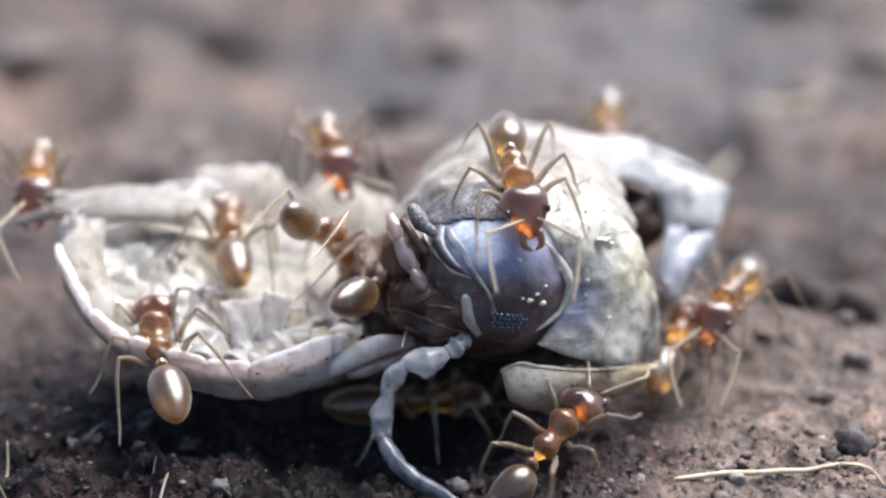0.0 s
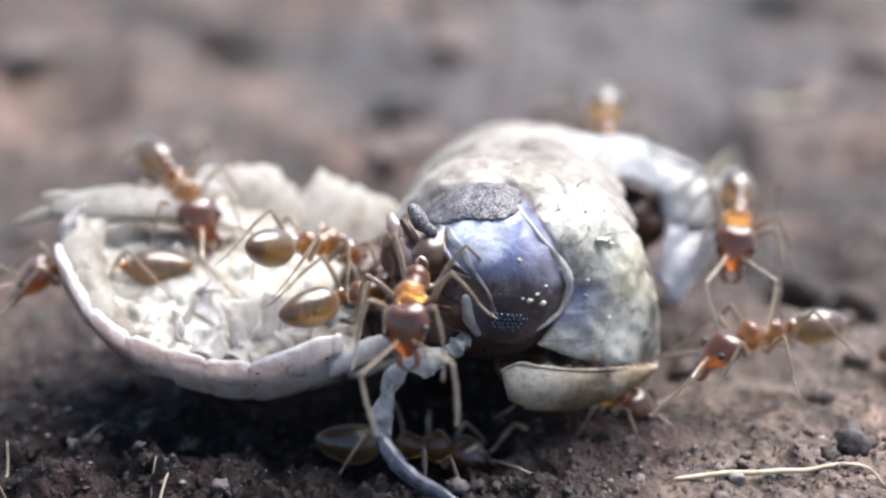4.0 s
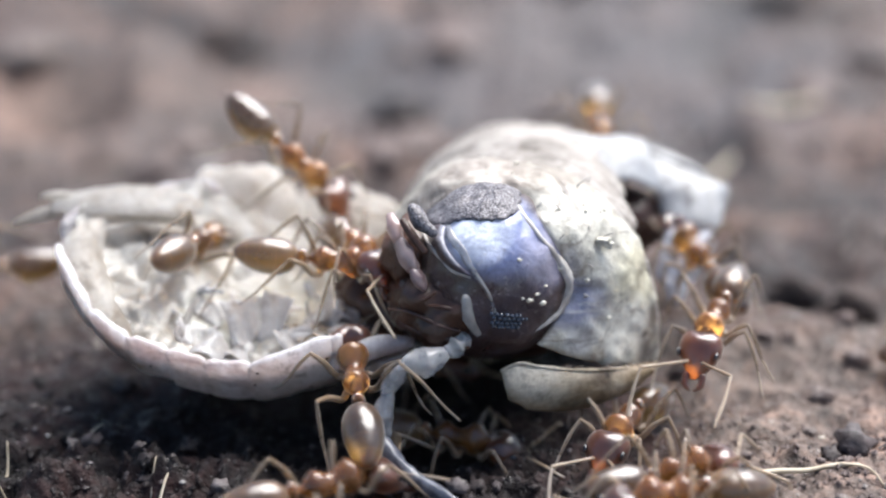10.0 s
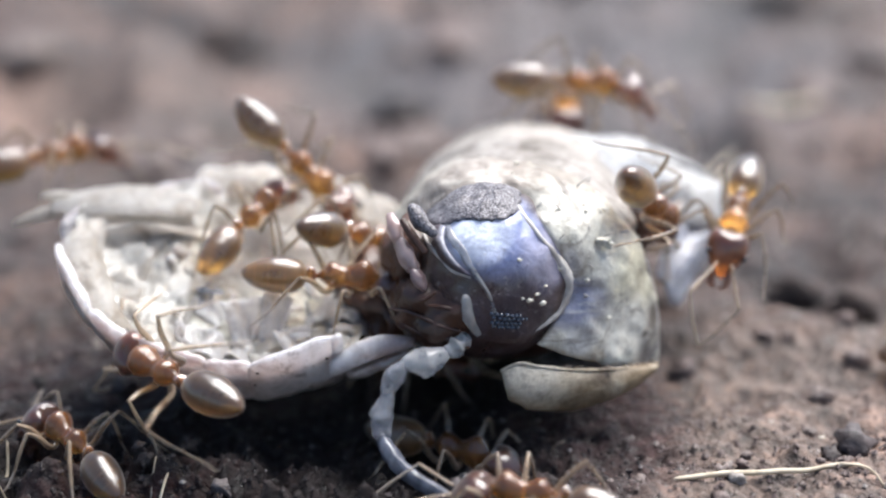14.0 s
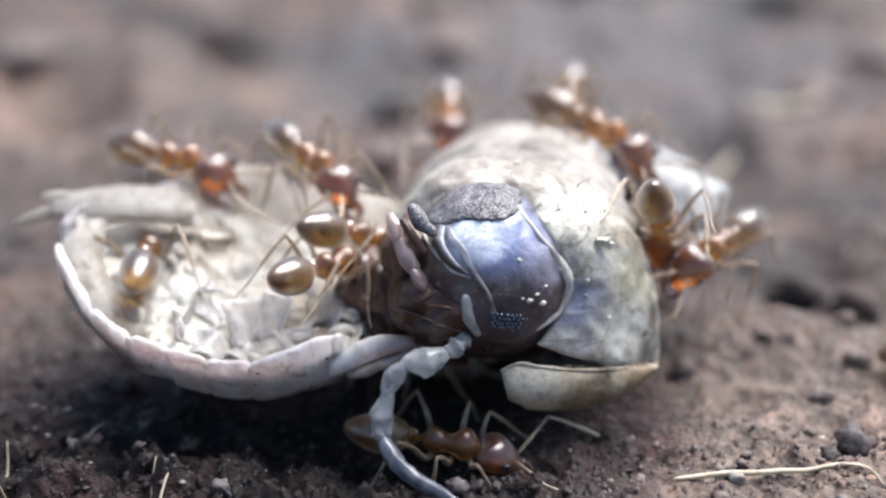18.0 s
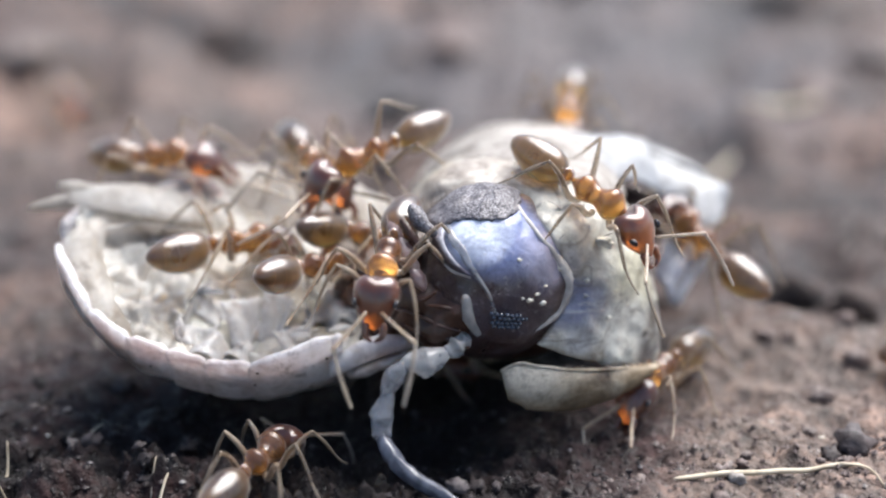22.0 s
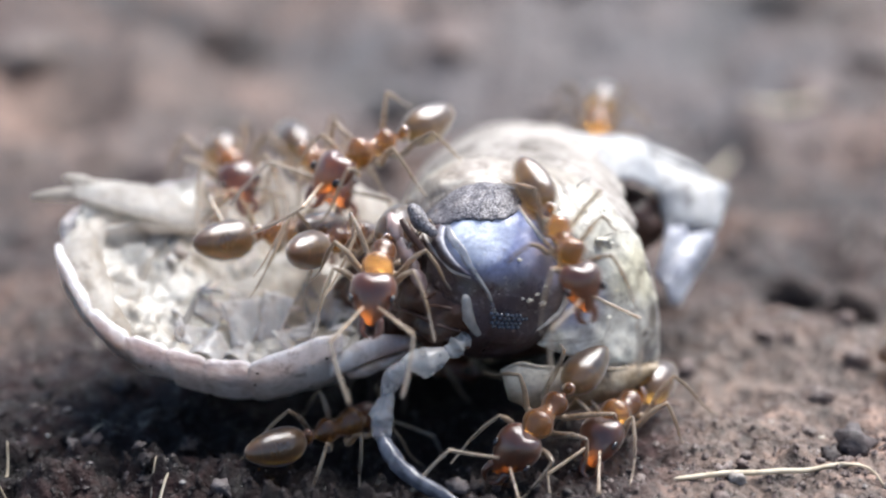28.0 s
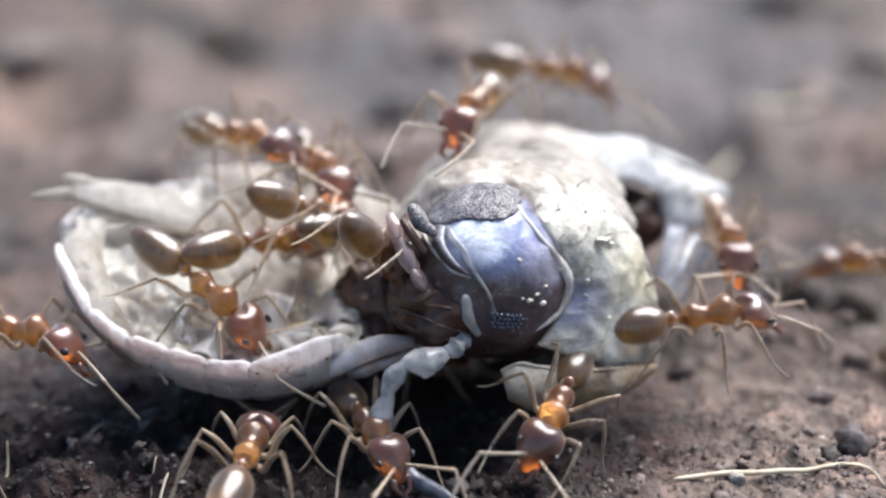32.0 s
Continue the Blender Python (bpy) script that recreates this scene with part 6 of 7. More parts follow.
    ways[14] = [
        (0, mm(0.48, -7.96, -0.02, 0, 0, 159)),
        (7.6, mm(0.77, -4.80, -0.13, 0, 0, 148)),
        (7.8, mm(0.82, -3.92, -0.12, 5, -1, 100)),
        (8, mm(0.88, -3.04, -0.12, 10, 2, 53)),
        (8.5, mm(1.42, -2.98, -0.13, 0, 0, 104)),
        (9, mm(1.83, -2.68, -0.14, 0, 0, 64)),
        (9.5, mm(2.12, -2.45, -0.18, 0, 0, 55)),
        (10, mm(3.13, -2.78, -0.13, 0, 0, 30)),
        (10.5, mm(5.66, -3.00, 0.01, 0, 0, 28)),
        (11.2, mm(9.09, -2.91, -0.12, 0, 0, 26)),
        (32, mm(9.09, -2.91, -0.12, 0, 0, 26)),
    ]
    ways[15] = [
        (0, mm(8.24, -1.60, -0.14, 0, 0, -171)),
        (0.5, mm(6.73, -1.22, -0.22, 0, 0, -173)),
        (1, mm(6.33, -1.81, -0.04, 0, 0, -157)),
        (1.5, mm(5.40, -1.43, 0.11, 0, 0, -173)),
        (2, mm(4.67, -1.52, 0.20, 0, 0, -149)),
        (2.5, mm(3.29, -2.81, -0.17, 0, 0, -155)),
        (3, mm(2.76, -2.89, -0.11, -17, 2, 178)),
        (3.5, mm(1.21, -4.86, -0.09, 0, 0, -165)),
        (4.2, mm(-0.12, -8.18, -0.04, 0, 0, -159)),
        (32, mm(-0.12, -8.18, -0.04, 0, 0, -159)),
    ]
    ways[16] = [
        (0, mm(-1.73, 2.39, 2.53, 0, 0, -78)),
        (0.25, mm(-1.58, 3.08, 2.54, 0, 0, -12)),
        (0.5, mm(-1.43, 3.77, 2.55, 0, 0, 55)),
        (1, mm(0.09, 4.13, 2.68, 0, 0, 37)),
        (1.25, mm(0.54, 3.66, 2.81, 0, 0, -32)),
        (1.5, mm(0.99, 3.19, 2.93, 0, 0, -101)),
        (2, mm(0.10, 1.49, 3.24, -5, 0, -108)),
        (2.5, mm(-0.11, -1.31, 2.66, 4, 17, -106)),
        (3, mm(-0.33, -1.14, 2.39, -8, 20, -119)),
        (3.5, mm(-0.38, -1.78, 2.23, 7, 9, -104)),
        (4.5, mm(-0.17, -1.72, 1.87, 6, 17, -101)),
        (5.5, mm(0.04, -1.74, 1.73, 14, 24, -90)),
        (6, mm(0.51, -1.99, 1.67, 19, 46, -26)),
        (6.5, mm(2.15, -1.30, 0.75, 22, 19, -56)),
        (7, mm(2.92, -2.17, 0.09, 0, 0, -52)),
        (7.5, mm(3.07, -2.91, -0.15, 0, 0, 13)),
        (8, mm(3.55, -2.47, -0.15, 0, 0, 46)),
        (8.5, mm(3.87, -2.36, -0.18, 0, 0, 40)),
        (9, mm(5.50, -1.59, -0.10, 0, 0, 26)),
        (9.5, mm(8.02, -1.14, -0.27, 0, 0, 9)),
        (32, mm(8.02, -1.14, -0.27, 0, 0, 9)),
    ]
    ways[17] = [
        (0, mm(11.80, -1.02, -0.19, 0, 0, 180)),
        (8, mm(9.32, -1.87, -0.17, 0, 0, -171)),
        (8.6, mm(6.99, -1.96, -0.24, 0, 0, -167)),
        (9, mm(5.03, -1.89, -0.11, 0, 0, -155)),
        (9.5, mm(3.73, -2.70, -0.17, 0, 0, -154)),
        (10, mm(2.84, -3.60, -0.04, 0, 0, -163)),
        (10.6, mm(2.77, -6.18, -0.16, 0, 0, -158)),
        (32, mm(2.77, -6.18, -0.16, 0, 0, -158)),
    ]
    ways[18] = [
        (0, mm(11.09, -2.57, -0.13, 0, 0, 180)),
        (9.8, mm(9.34, -1.83, -0.17, 0, 0, -171)),
        (10.5, mm(5.68, -1.33, 0.18, 0, 0, -141)),
        (11, mm(5.06, -0.89, -0.04, 0, 0, 148)),
        (11.5, mm(4.65, -0.41, 0.24, 0, 0, 116)),
        (12, mm(4.33, 0.76, 0.68, 0, -20, 90)),
        (12.5, mm(5.02, 4.28, 2.02, 0, -9, 88)),
        (13, mm(7.84, 11.70, -0.19, 0, 0, 58)),
        (14, mm(14.23, 16.19, -0.32, 0, 0, 30)),
        (32, mm(14.23, 16.19, -0.32, 0, 0, 30)),
    ]
    ways[19] = [
        (0, mm(2.74, 4.52, 1.97, 0, 15, -91)),
        (5.5, mm(2.64, 4.53, 2.00, 0, 16, -91)),
        (7, mm(2.57, 4.51, 2.05, 0, 14, -88)),
        (9, mm(2.59, 4.51, 2.05, 0, 14, -89)),
        (12, mm(2.57, 4.49, 2.10, 0, 12, -88)),
        (13, mm(1.96, 4.89, 2.49, 0, 12, -90)),
        (14.5, mm(2.09, 5.03, 2.31, 0, 5, -95)),
        (17, mm(2.08, 4.85, 2.42, 0, 7, -95)),
        (18, mm(2.08, 4.85, 2.42, 0, 7, -96)),
        (20, mm(2.26, 4.72, 2.37, 0, 15, -99)),
        (21, mm(2.19, 4.72, 2.38, 0, 15, -100)),
        (22, mm(2.08, 4.69, 2.31, 0, 12, -96)),
        (24, mm(1.75, 4.70, 2.44, 0, 13, -99)),
        (25, mm(2.33, 4.50, 2.47, 6, 0, -69)),
        (27.5, mm(2.87, 4.46, 2.11, 0, 8, -99)),
        (28.5, mm(2.26, 4.47, 2.25, 0, 10, -93)),
        (29, mm(3.04, 4.40, 2.33, 0, 1, -104)),
        (30, mm(2.90, 4.90, 0.90, 0, 8, -96)),
        (31, mm(2.40, 5.00, 0.90, 0, 0, -60)),
        (31.6, mm(1.82, 4.92, 2.94, 17, 10, -4)),
        (32, mm(1.85, 4.92, 2.98, 17, 9, -4)),
    ]
    ways[20] = [
        (0, mm(23.07, 17.39, -0.41, 0, 0, 180)),
        (11.6, mm(14.76, 16.90, -0.31, 0, 0, 180)),
        (12.3, mm(3.57, 15.15, 0.01, 0, 0, -147)),
        (12.48, mm(2.76, 12.54, 0.62, 0, 0, 168)),
        (12.65, mm(1.94, 9.94, 1.22, 0, 0, 123)),
        (12.82, mm(1.13, 7.33, 1.83, 0, 0, 79)),
        (13, mm(0.31, 4.73, 2.44, 0, 0, 34)),
        (13.25, mm(1.31, 4.38, 2.63, 0, 0, -5)),
        (13.5, mm(2.31, 4.04, 2.83, 0, 0, -45)),
        (14, mm(2.32, 4.13, 3.00, 17, 4, -2)),
        (14.5, mm(2.18, 4.13, 2.93, 17, 5, -2)),
        (16.5, mm(0.70, 4.03, 2.49, 17, 5, -2)),
        (17, mm(1.16, 4.03, 2.60, 17, 4, -2)),
        (17.5, mm(1.95, 3.55, 2.57, 15, 3, -27)),
        (18, mm(2.52, 3.02, 2.57, 11, 9, -48)),
        (18.5, mm(3.34, 2.83, 2.35, 10, 14, -52)),
        (19, mm(4.35, 2.15, 1.96, 9, 32, -58)),
        (19.5, mm(4.59, 1.39, 1.52, 4, 26, -75)),
        (20, mm(4.74, 0.80, 1.20, 1, 16, -87)),
        (20.5, mm(4.59, 0.77, 1.16, -1, 13, -93)),
        (21, mm(4.20, 0.72, 1.02, -5, 4, -106)),
        (21.12, mm(4.10, 0.91, 1.00, -14, 0, -150)),
        (21.25, mm(3.99, 1.10, 0.98, -18, -10, 167)),
        (21.5, mm(4.18, 1.46, 0.92, -3, -3, 93)),
        (22, mm(3.84, 1.97, 1.29, -9, -20, 124)),
        (22.5, mm(3.79, 1.86, 1.28, -8, -18, 119)),
        (23, mm(3.70, 1.75, 1.28, -7, -16, 113)),
        (23.5, mm(3.76, 1.74, 1.22, -6, -14, 110)),
        (24, mm(4.21, 0.94, 1.00, 9, 15, 62)),
        (24.5, mm(4.88, 1.95, 1.25, 0, 0, 40)),
        (24.9, mm(10.43, 8.95, -0.08, 0, 0, 36)),
        (26, mm(17.00, 14.07, -0.34, 0, 0, 28)),
        (32, mm(17.00, 14.07, -0.34, 0, 0, 28)),
    ]
    ways[21] = [
        (0, mm(-9.79, -3.87, -0.19, 0, 0, -8)),
        (4.6, mm(-8.58, -3.32, -0.37, 0, 0, -8)),
        (5.5, mm(-3.66, -1.94, -0.14, 0, 0, 8)),
        (6, mm(-3.55, -2.07, -0.11, 16, 1, -15)),
        (6.5, mm(-4.07, -1.74, -0.03, 0, 0, -10)),
        (7, mm(-2.91, -2.36, -0.15, 0, 0, -51)),
        (7.5, mm(-1.66, -4.02, -0.10, 0, 0, -60)),
        (8.2, mm(-0.60, -7.79, 0.19, 0, 0, -76)),
        (32, mm(-0.60, -7.79, 0.19, 0, 0, -76)),
    ]
    ways[22] = [
        (0, mm(-9.82, -5.23, -0.15, 0, 0, -4)),
        (5.8, mm(-7.46, -4.37, -0.19, 0, 0, -4)),
        (6.5, mm(-3.46, -3.36, -0.06, 0, 0, -19)),
        (7, mm(-3.88, -3.13, -0.24, 0, 0, -34)),
        (7.25, mm(-4.20, -2.55, -0.25, 0, 0, 30)),
        (7.5, mm(-4.53, -1.97, -0.25, 0, 0, 94)),
        (8, mm(-3.30, -2.78, -0.10, 0, 0, 72)),
        (8.5, mm(-3.94, -2.42, -0.13, 0, 0, 97)),
        (9, mm(-3.97, -2.41, -0.07, 0, 0, 106)),
        (9.5, mm(-3.79, -2.12, -0.02, 0, 0, 99)),
        (10, mm(-1.46, -3.00, -0.27, 0, 0, 26)),
        (10.5, mm(-0.75, -5.05, 0.03, 0, 0, -18)),
        (11.2, mm(-0.06, -8.92, 0.24, 0, 0, -56)),
        (32, mm(-0.06, -8.92, 0.24, 0, 0, -56)),
    ]
    ways[23] = [
        (0, mm(0.29, -7.88, -0.09, 0, 0, 112)),
        (0.7, mm(-1.05, -4.31, 0.17, 0, 0, 152)),
        (1, mm(-2.34, -2.61, -0.48, 0, 0, 146)),
        (1.5, mm(-2.74, -2.74, -0.06, 0, 0, 138)),
        (2, mm(-5.42, -1.39, 0.34, 0, -14, 143)),
        (2.5, mm(-6.21, -1.44, 0.07, 0, 0, 136)),
        (3, mm(-8.62, -1.46, -0.22, 0, 0, 156)),
        (32, mm(-8.62, -1.46, -0.22, 0, 0, 156)),
    ]
    ways[24] = [
        (0, mm(-6.21, 2.21, 2.13, 0, 3, -80)),
        (0.5, mm(-6.24, 2.39, 2.14, 0, 1, -80)),
        (1, mm(-7.00, 1.30, 1.02, 0, 0, -119)),
        (1.5, mm(-10.97, 2.71, -0.27, 0, 0, -149)),
        (32, mm(-10.97, 2.71, -0.27, 0, 0, -149)),
    ]
    ways[25] = [
        (0, mm(-3.33, 1.36, 1.63, 15, -6, 100)),
        (0.5, mm(-3.36, 1.36, 1.66, 12, -3, 104)),
        (1, mm(-3.46, 1.47, 1.71, 1, -22, 111)),
        (1.5, mm(-3.40, 1.27, 1.61, 14, -8, 102)),
        (1.62, mm(-3.54, 1.28, 1.70, 17, -1, 62)),
        (1.75, mm(-3.68, 1.28, 1.79, 15, 7, 23)),
        (1.88, mm(-3.81, 1.29, 1.87, 8, 12, -18)),
        (2, mm(-3.95, 1.30, 1.96, 0, 11, -59)),
        (2.5, mm(-3.93, 1.74, 1.82, 0, 13, -39)),
        (3, mm(-3.87, 1.89, 2.10, 11, 23, -50)),
        (3.5, mm(-3.87, 1.88, 2.09, 11, 21, -50)),
        (4.5, mm(-4.18, 1.79, 2.21, -3, 9, -84)),
        (5.5, mm(-4.38, 1.73, 2.50, 0, 0, -126)),
        (6, mm(-4.37, 1.11, 1.97, 0, 0, -116)),
        (6.5, mm(-5.13, 0.83, 1.74, 0, 0, -162)),
        (7, mm(-6.63, 0.90, 2.02, -18, -28, 167)),
        (7.6, mm(-7.16, 2.32, 0.62, -17, 5, -178)),
        (8, mm(-7.07, 2.52, 0.39, -17, 10, -176)),
        (9, mm(-7.10, 2.52, 0.39, -17, 11, -175)),
        (10, mm(-7.36, 2.52, 0.40, -17, 10, -176)),
        (11, mm(-7.05, 2.52, 0.31, -17, 8, -176)),
        (12, mm(-6.97, 2.52, 0.22, -17, 8, -176)),
        (13, mm(-9.50, 2.60, 0.30, 0, 0, 170)),
        (32, mm(-11.09, 3.14, -0.15, 0, 0, 167)),
    ]
    ways[26] = [
        (0, mm(-15.06, 8.32, -0.34, 0, 0, -11)),
        (4.6, mm(-12.71, 8.59, -0.02, 0, 0, -26)),
        (5.5, mm(-6.08, 2.18, 2.26, 0, 0, -81)),
        (6, mm(-5.14, 2.40, 2.32, 0, 3, -82)),
        (6.5, mm(-5.39, 2.58, 2.37, 0, 0, -104)),
        (7, mm(-4.09, 2.26, 2.30, 13, -5, -43)),
        (7.5, mm(-3.84, 2.27, 2.34, 12, -2, -43)),
        (8, mm(-3.49, 2.36, 2.40, 14, 7, -30)),
        (8.5, mm(-2.82, 2.37, 2.48, 15, 6, -27)),
        (9, mm(-2.29, 2.28, 2.45, 15, 11, -26)),
        (9.5, mm(-2.31, 2.24, 2.42, 16, 25, -26)),
        (10, mm(-2.37, 2.28, 2.43, 18, 38, -19)),
        (11, mm(-2.26, 2.19, 2.36, 19, 40, -21)),
        (12, mm(-2.26, 2.19, 2.36, 19, 40, -21)),
        (13, mm(-2.26, 2.19, 2.36, 19, 40, -21)),
        (14, mm(-2.26, 2.19, 2.36, 19, 40, -21)),
        (14.5, mm(-2.26, 2.19, 2.36, 19, 40, -21)),
        (16.5, mm(-1.78, 2.05, 2.41, 6, 14, -68)),
        (17, mm(-1.78, 2.05, 2.41, 6, 14, -68)),
        (18, mm(-1.90, 2.01, 2.39, 9, 5, -57)),
        (19, mm(-1.92, 2.00, 2.42, 8, 5, -61)),
        (20, mm(-1.87, 1.98, 2.38, 7, 3, -64)),
        (22, mm(-1.87, 1.98, 2.38, 7, 3, -64)),
        (24, mm(-1.87, 1.98, 2.38, 7, 3, -64)),
        (25, mm(-1.87, 1.98, 2.38, 7, 3, -64)),
        (27.5, mm(-1.87, 1.98, 2.38, 7, 3, -64)),
        (29, mm(-1.87, 1.98, 2.38, 7, 3, -64)),
        (30, mm(-1.87, 1.98, 2.38, 7, 3, -64)),
        (31, mm(-1.78, 1.95, 2.37, 6, 1, -70)),
        (32, mm(-1.81, 1.96, 2.37, 7, 2, -67)),
    ]
    ways[27] = [
        (0, mm(-17.40, 11.76, -0.08, 0, 0, -16)),
        (12.8, mm(-14.48, 13.56, -0.19, 0, 0, -9)),
        (14, mm(-6.14, 3.73, 1.90, 0, 0, 36)),
        (14.5, mm(-5.45, 3.15, 2.19, 0, 0, -14)),
        (16.5, mm(-3.66, 2.52, 2.27, 0, 0, -22)),
        (17, mm(-3.55, 2.44, 2.33, 14, 3, -31)),
        (17.5, mm(-3.78, 2.46, 2.34, 15, 4, -25)),
        (18, mm(-3.98, 2.43, 2.32, 14, 1, -31)),
        (18.5, mm(-3.97, 2.37, 2.21, 15, 7, -25)),
        (19, mm(-4.01, 2.33, 2.15, 17, 17, -8)),
        (20, mm(-3.64, 2.44, 2.52, 15, 2, -30)),
        (21, mm(-3.91, 2.40, 2.37, 15, -8, -31)),
        (22, mm(-4.12, 2.42, 2.38, 16, -9, -25)),
        (23, mm(-4.00, 2.41, 2.61, 13, -14, -44)),
        (24, mm(-3.52, 2.33, 2.39, 15, 0, -29)),
        (25, mm(-3.34, 2.37, 2.38, 14, -9, -37)),
        (27.5, mm(-3.19, 2.16, 2.28, 6, -5, -71)),
        (28.3, mm(-3.22, 2.16, 2.29, 5, -5, -73)),
        (29, mm(-3.47, 2.25, 2.46, 11, -1, -50)),
        (30, mm(-3.18, 2.12, 2.40, 11, -4, -53)),
        (31, mm(-2.62, 2.30, 2.53, 14, 18, -33)),
        (32, mm(-2.89, 2.38, 2.70, 14, -5, -38)),
    ]
    ways[28] = [
        (0, mm(-18.66, 17.55, -0.46, 0, 0, 0)),
        (4.5, mm(-15.41, 16.11, -0.06, 0, 0, 0)),
        (5.5, mm(-5.60, 14.70, -0.05, 0, 0, -14)),
        (6, mm(-1.46, 4.21, 2.35, 0, 0, -69)),
        (7, mm(-1.47, 4.21, 2.31, 0, 0, -68)),
        (7.5, mm(-0.65, 3.39, 2.88, 0, 0, -92)),
        (8, mm(-0.99, 2.04, 2.66, -8, 19, -119)),
        (8.5, mm(-1.17, 1.14, 2.23, -2, 8, -98)),
        (9, mm(-1.19, 0.38, 1.66, 0, 10, -81)),
        (10, mm(-1.22, 0.41, 1.67, 0, -1, -65)),
        (10.5, mm(-1.29, 0.66, 1.66, -2, 19, -13)),
        (11, mm(-1.37, 0.90, 1.65, 15, 31, 47)),
        (14, mm(-1.37, 0.90, 1.65, 15, 31, 47)),
        (20, mm(-1.37, 0.90, 1.65, 15, 31, 47)),
        (22, mm(-1.37, 0.90, 1.65, 15, 31, 47)),
        (25, mm(-1.37, 0.90, 1.65, 15, 31, 47)),
        (32, mm(-1.37, 0.90, 1.65, 15, 31, 47)),
    ]
    ways[29] = [
        (0, mm(20.37, 14.67, -0.03, 0, 0, 180)),
        (16, mm(15.61, 15.56, -0.49, 0, 0, 180)),
        (17, mm(2.65, 13.23, -0.47, 0, 0, -130)),
        (18, mm(0.10, 4.81, 2.24, 0, 3, -92)),
        (19, mm(-0.31, 4.02, 2.46, 0, 4, -85)),
        (19.5, mm(-0.92, 4.21, 2.54, 0, 3, -90)),
        (19.75, mm(-0.74, 4.18, 2.49, 1, 2, -51)),
        (20, mm(-0.58, 4.07, 2.68, 15, -25, -45)),
        (20.25, mm(-0.69, 4.17, 2.73, 8, -15, 3)),
        (20.5, mm(-0.80, 4.27, 2.78, 11, -3, 48)),
        (21, mm(-0.73, 4.22, 2.94, 11, -13, 47)),
        (21.12, mm(-0.71, 3.55, 2.50, -4, 2, 87)),
        (21.25, mm(-0.77, 3.15, 2.50, -6, 7, 129)),
        (21.38, mm(-0.83, 2.75, 2.49, -5, 12, 171)),
        (21.5, mm(-0.89, 2.35, 2.48, 0, 14, -146)),
        (22, mm(-1.09, 1.20, 2.84, -15, 16, -153)),
        (22.5, mm(-1.07, 1.08, 3.09, -16, 5, -159)),
        (23, mm(-0.99, 1.02, 3.28, -17, 3, -179)),
        (24, mm(-0.79, 1.07, 3.60, -15, -5, 153)),
        (25, mm(-1.06, 1.03, 3.45, -17, -6, 177)),
        (25.5, mm(-1.05, 1.03, 3.45, -17, -7, 177)),
        (27.5, mm(-0.95, 1.03, 3.17, -17, 16, -173)),
        (28, mm(-0.98, 0.97, 3.04, -14, 12, -145)),
        (28.5, mm(-1.13, 0.98, 2.93, -14, 14, -147)),
        (29, mm(-1.31, 0.95, 2.81, -13, 10, -142)),
        (29.3, mm(-0.58, 1.95, 2.31, 0, 17, -133)),
        (29.65, mm(-0.49, 2.06, 2.43, -4, 8, 180)),
        (30, mm(-0.32, 1.07, 3.47, -13, -4, 141)),
        (30.5, mm(-0.40, 1.03, 3.38, -17, -4, 178)),
        (31, mm(-0.33, 1.02, 3.21, -17, 11, -175)),
        (31.5, mm(-0.05, 1.97, 3.03, -12, 1, -133)),
        (32, mm(0.42, 2.09, 3.25, -5, 0, -109)),
    ]
    ways[30] = [
        (0, mm(-21.09, 16.98, -0.29, 0, 0, 0)),
        (17.6, mm(-15.80, 17.19, 0.24, 0, 0, -10)),
        (18.6, mm(-4.11, 14.06, -0.23, 0, 0, -61)),
        (19.2, mm(-0.79, 2.16, 2.76, 0, -2, -85)),
        (20, mm(-0.42, -1.10, 2.64, -3, 29, -99)),
        (20.5, mm(-0.49, -1.24, 2.56, -3, 23, -101)),
        (21, mm(-0.55, -1.39, 2.45, -3, 17, -102)),
        (22, mm(-0.77, -1.22, 2.21, -3, 13, -100)),
        (23, mm(-0.85, -1.23, 2.23, -4, 11, -103)),
        (24, mm(-1.04, -1.26, 2.29, -2, 8, -97)),
        (25, mm(-1.00, -1.42, 2.05, -1, 1, -93)),
        (27.5, mm(-0.84, -1.28, 2.19, -2, 5, -98)),
        (28, mm(-0.84, -1.28, 2.18, -2, 6, -98)),
        (28.5, mm(-0.50, -1.06, 1.57, 29, 1, -84)),
        (29, mm(-0.64, -0.57, 1.38, 24, 0, -74)),
        (30, mm(-0.46, -0.59, 1.47, 39, -10, -69)),
        (30.5, mm(-0.77, -0.55, 1.58, 10, 9, -5)),
        (31, mm(-1.07, -0.52, 1.69, 15, 43, 61)),
        (32, mm(-1.02, -0.43, 1.82, 14, 43, 64)),
    ]
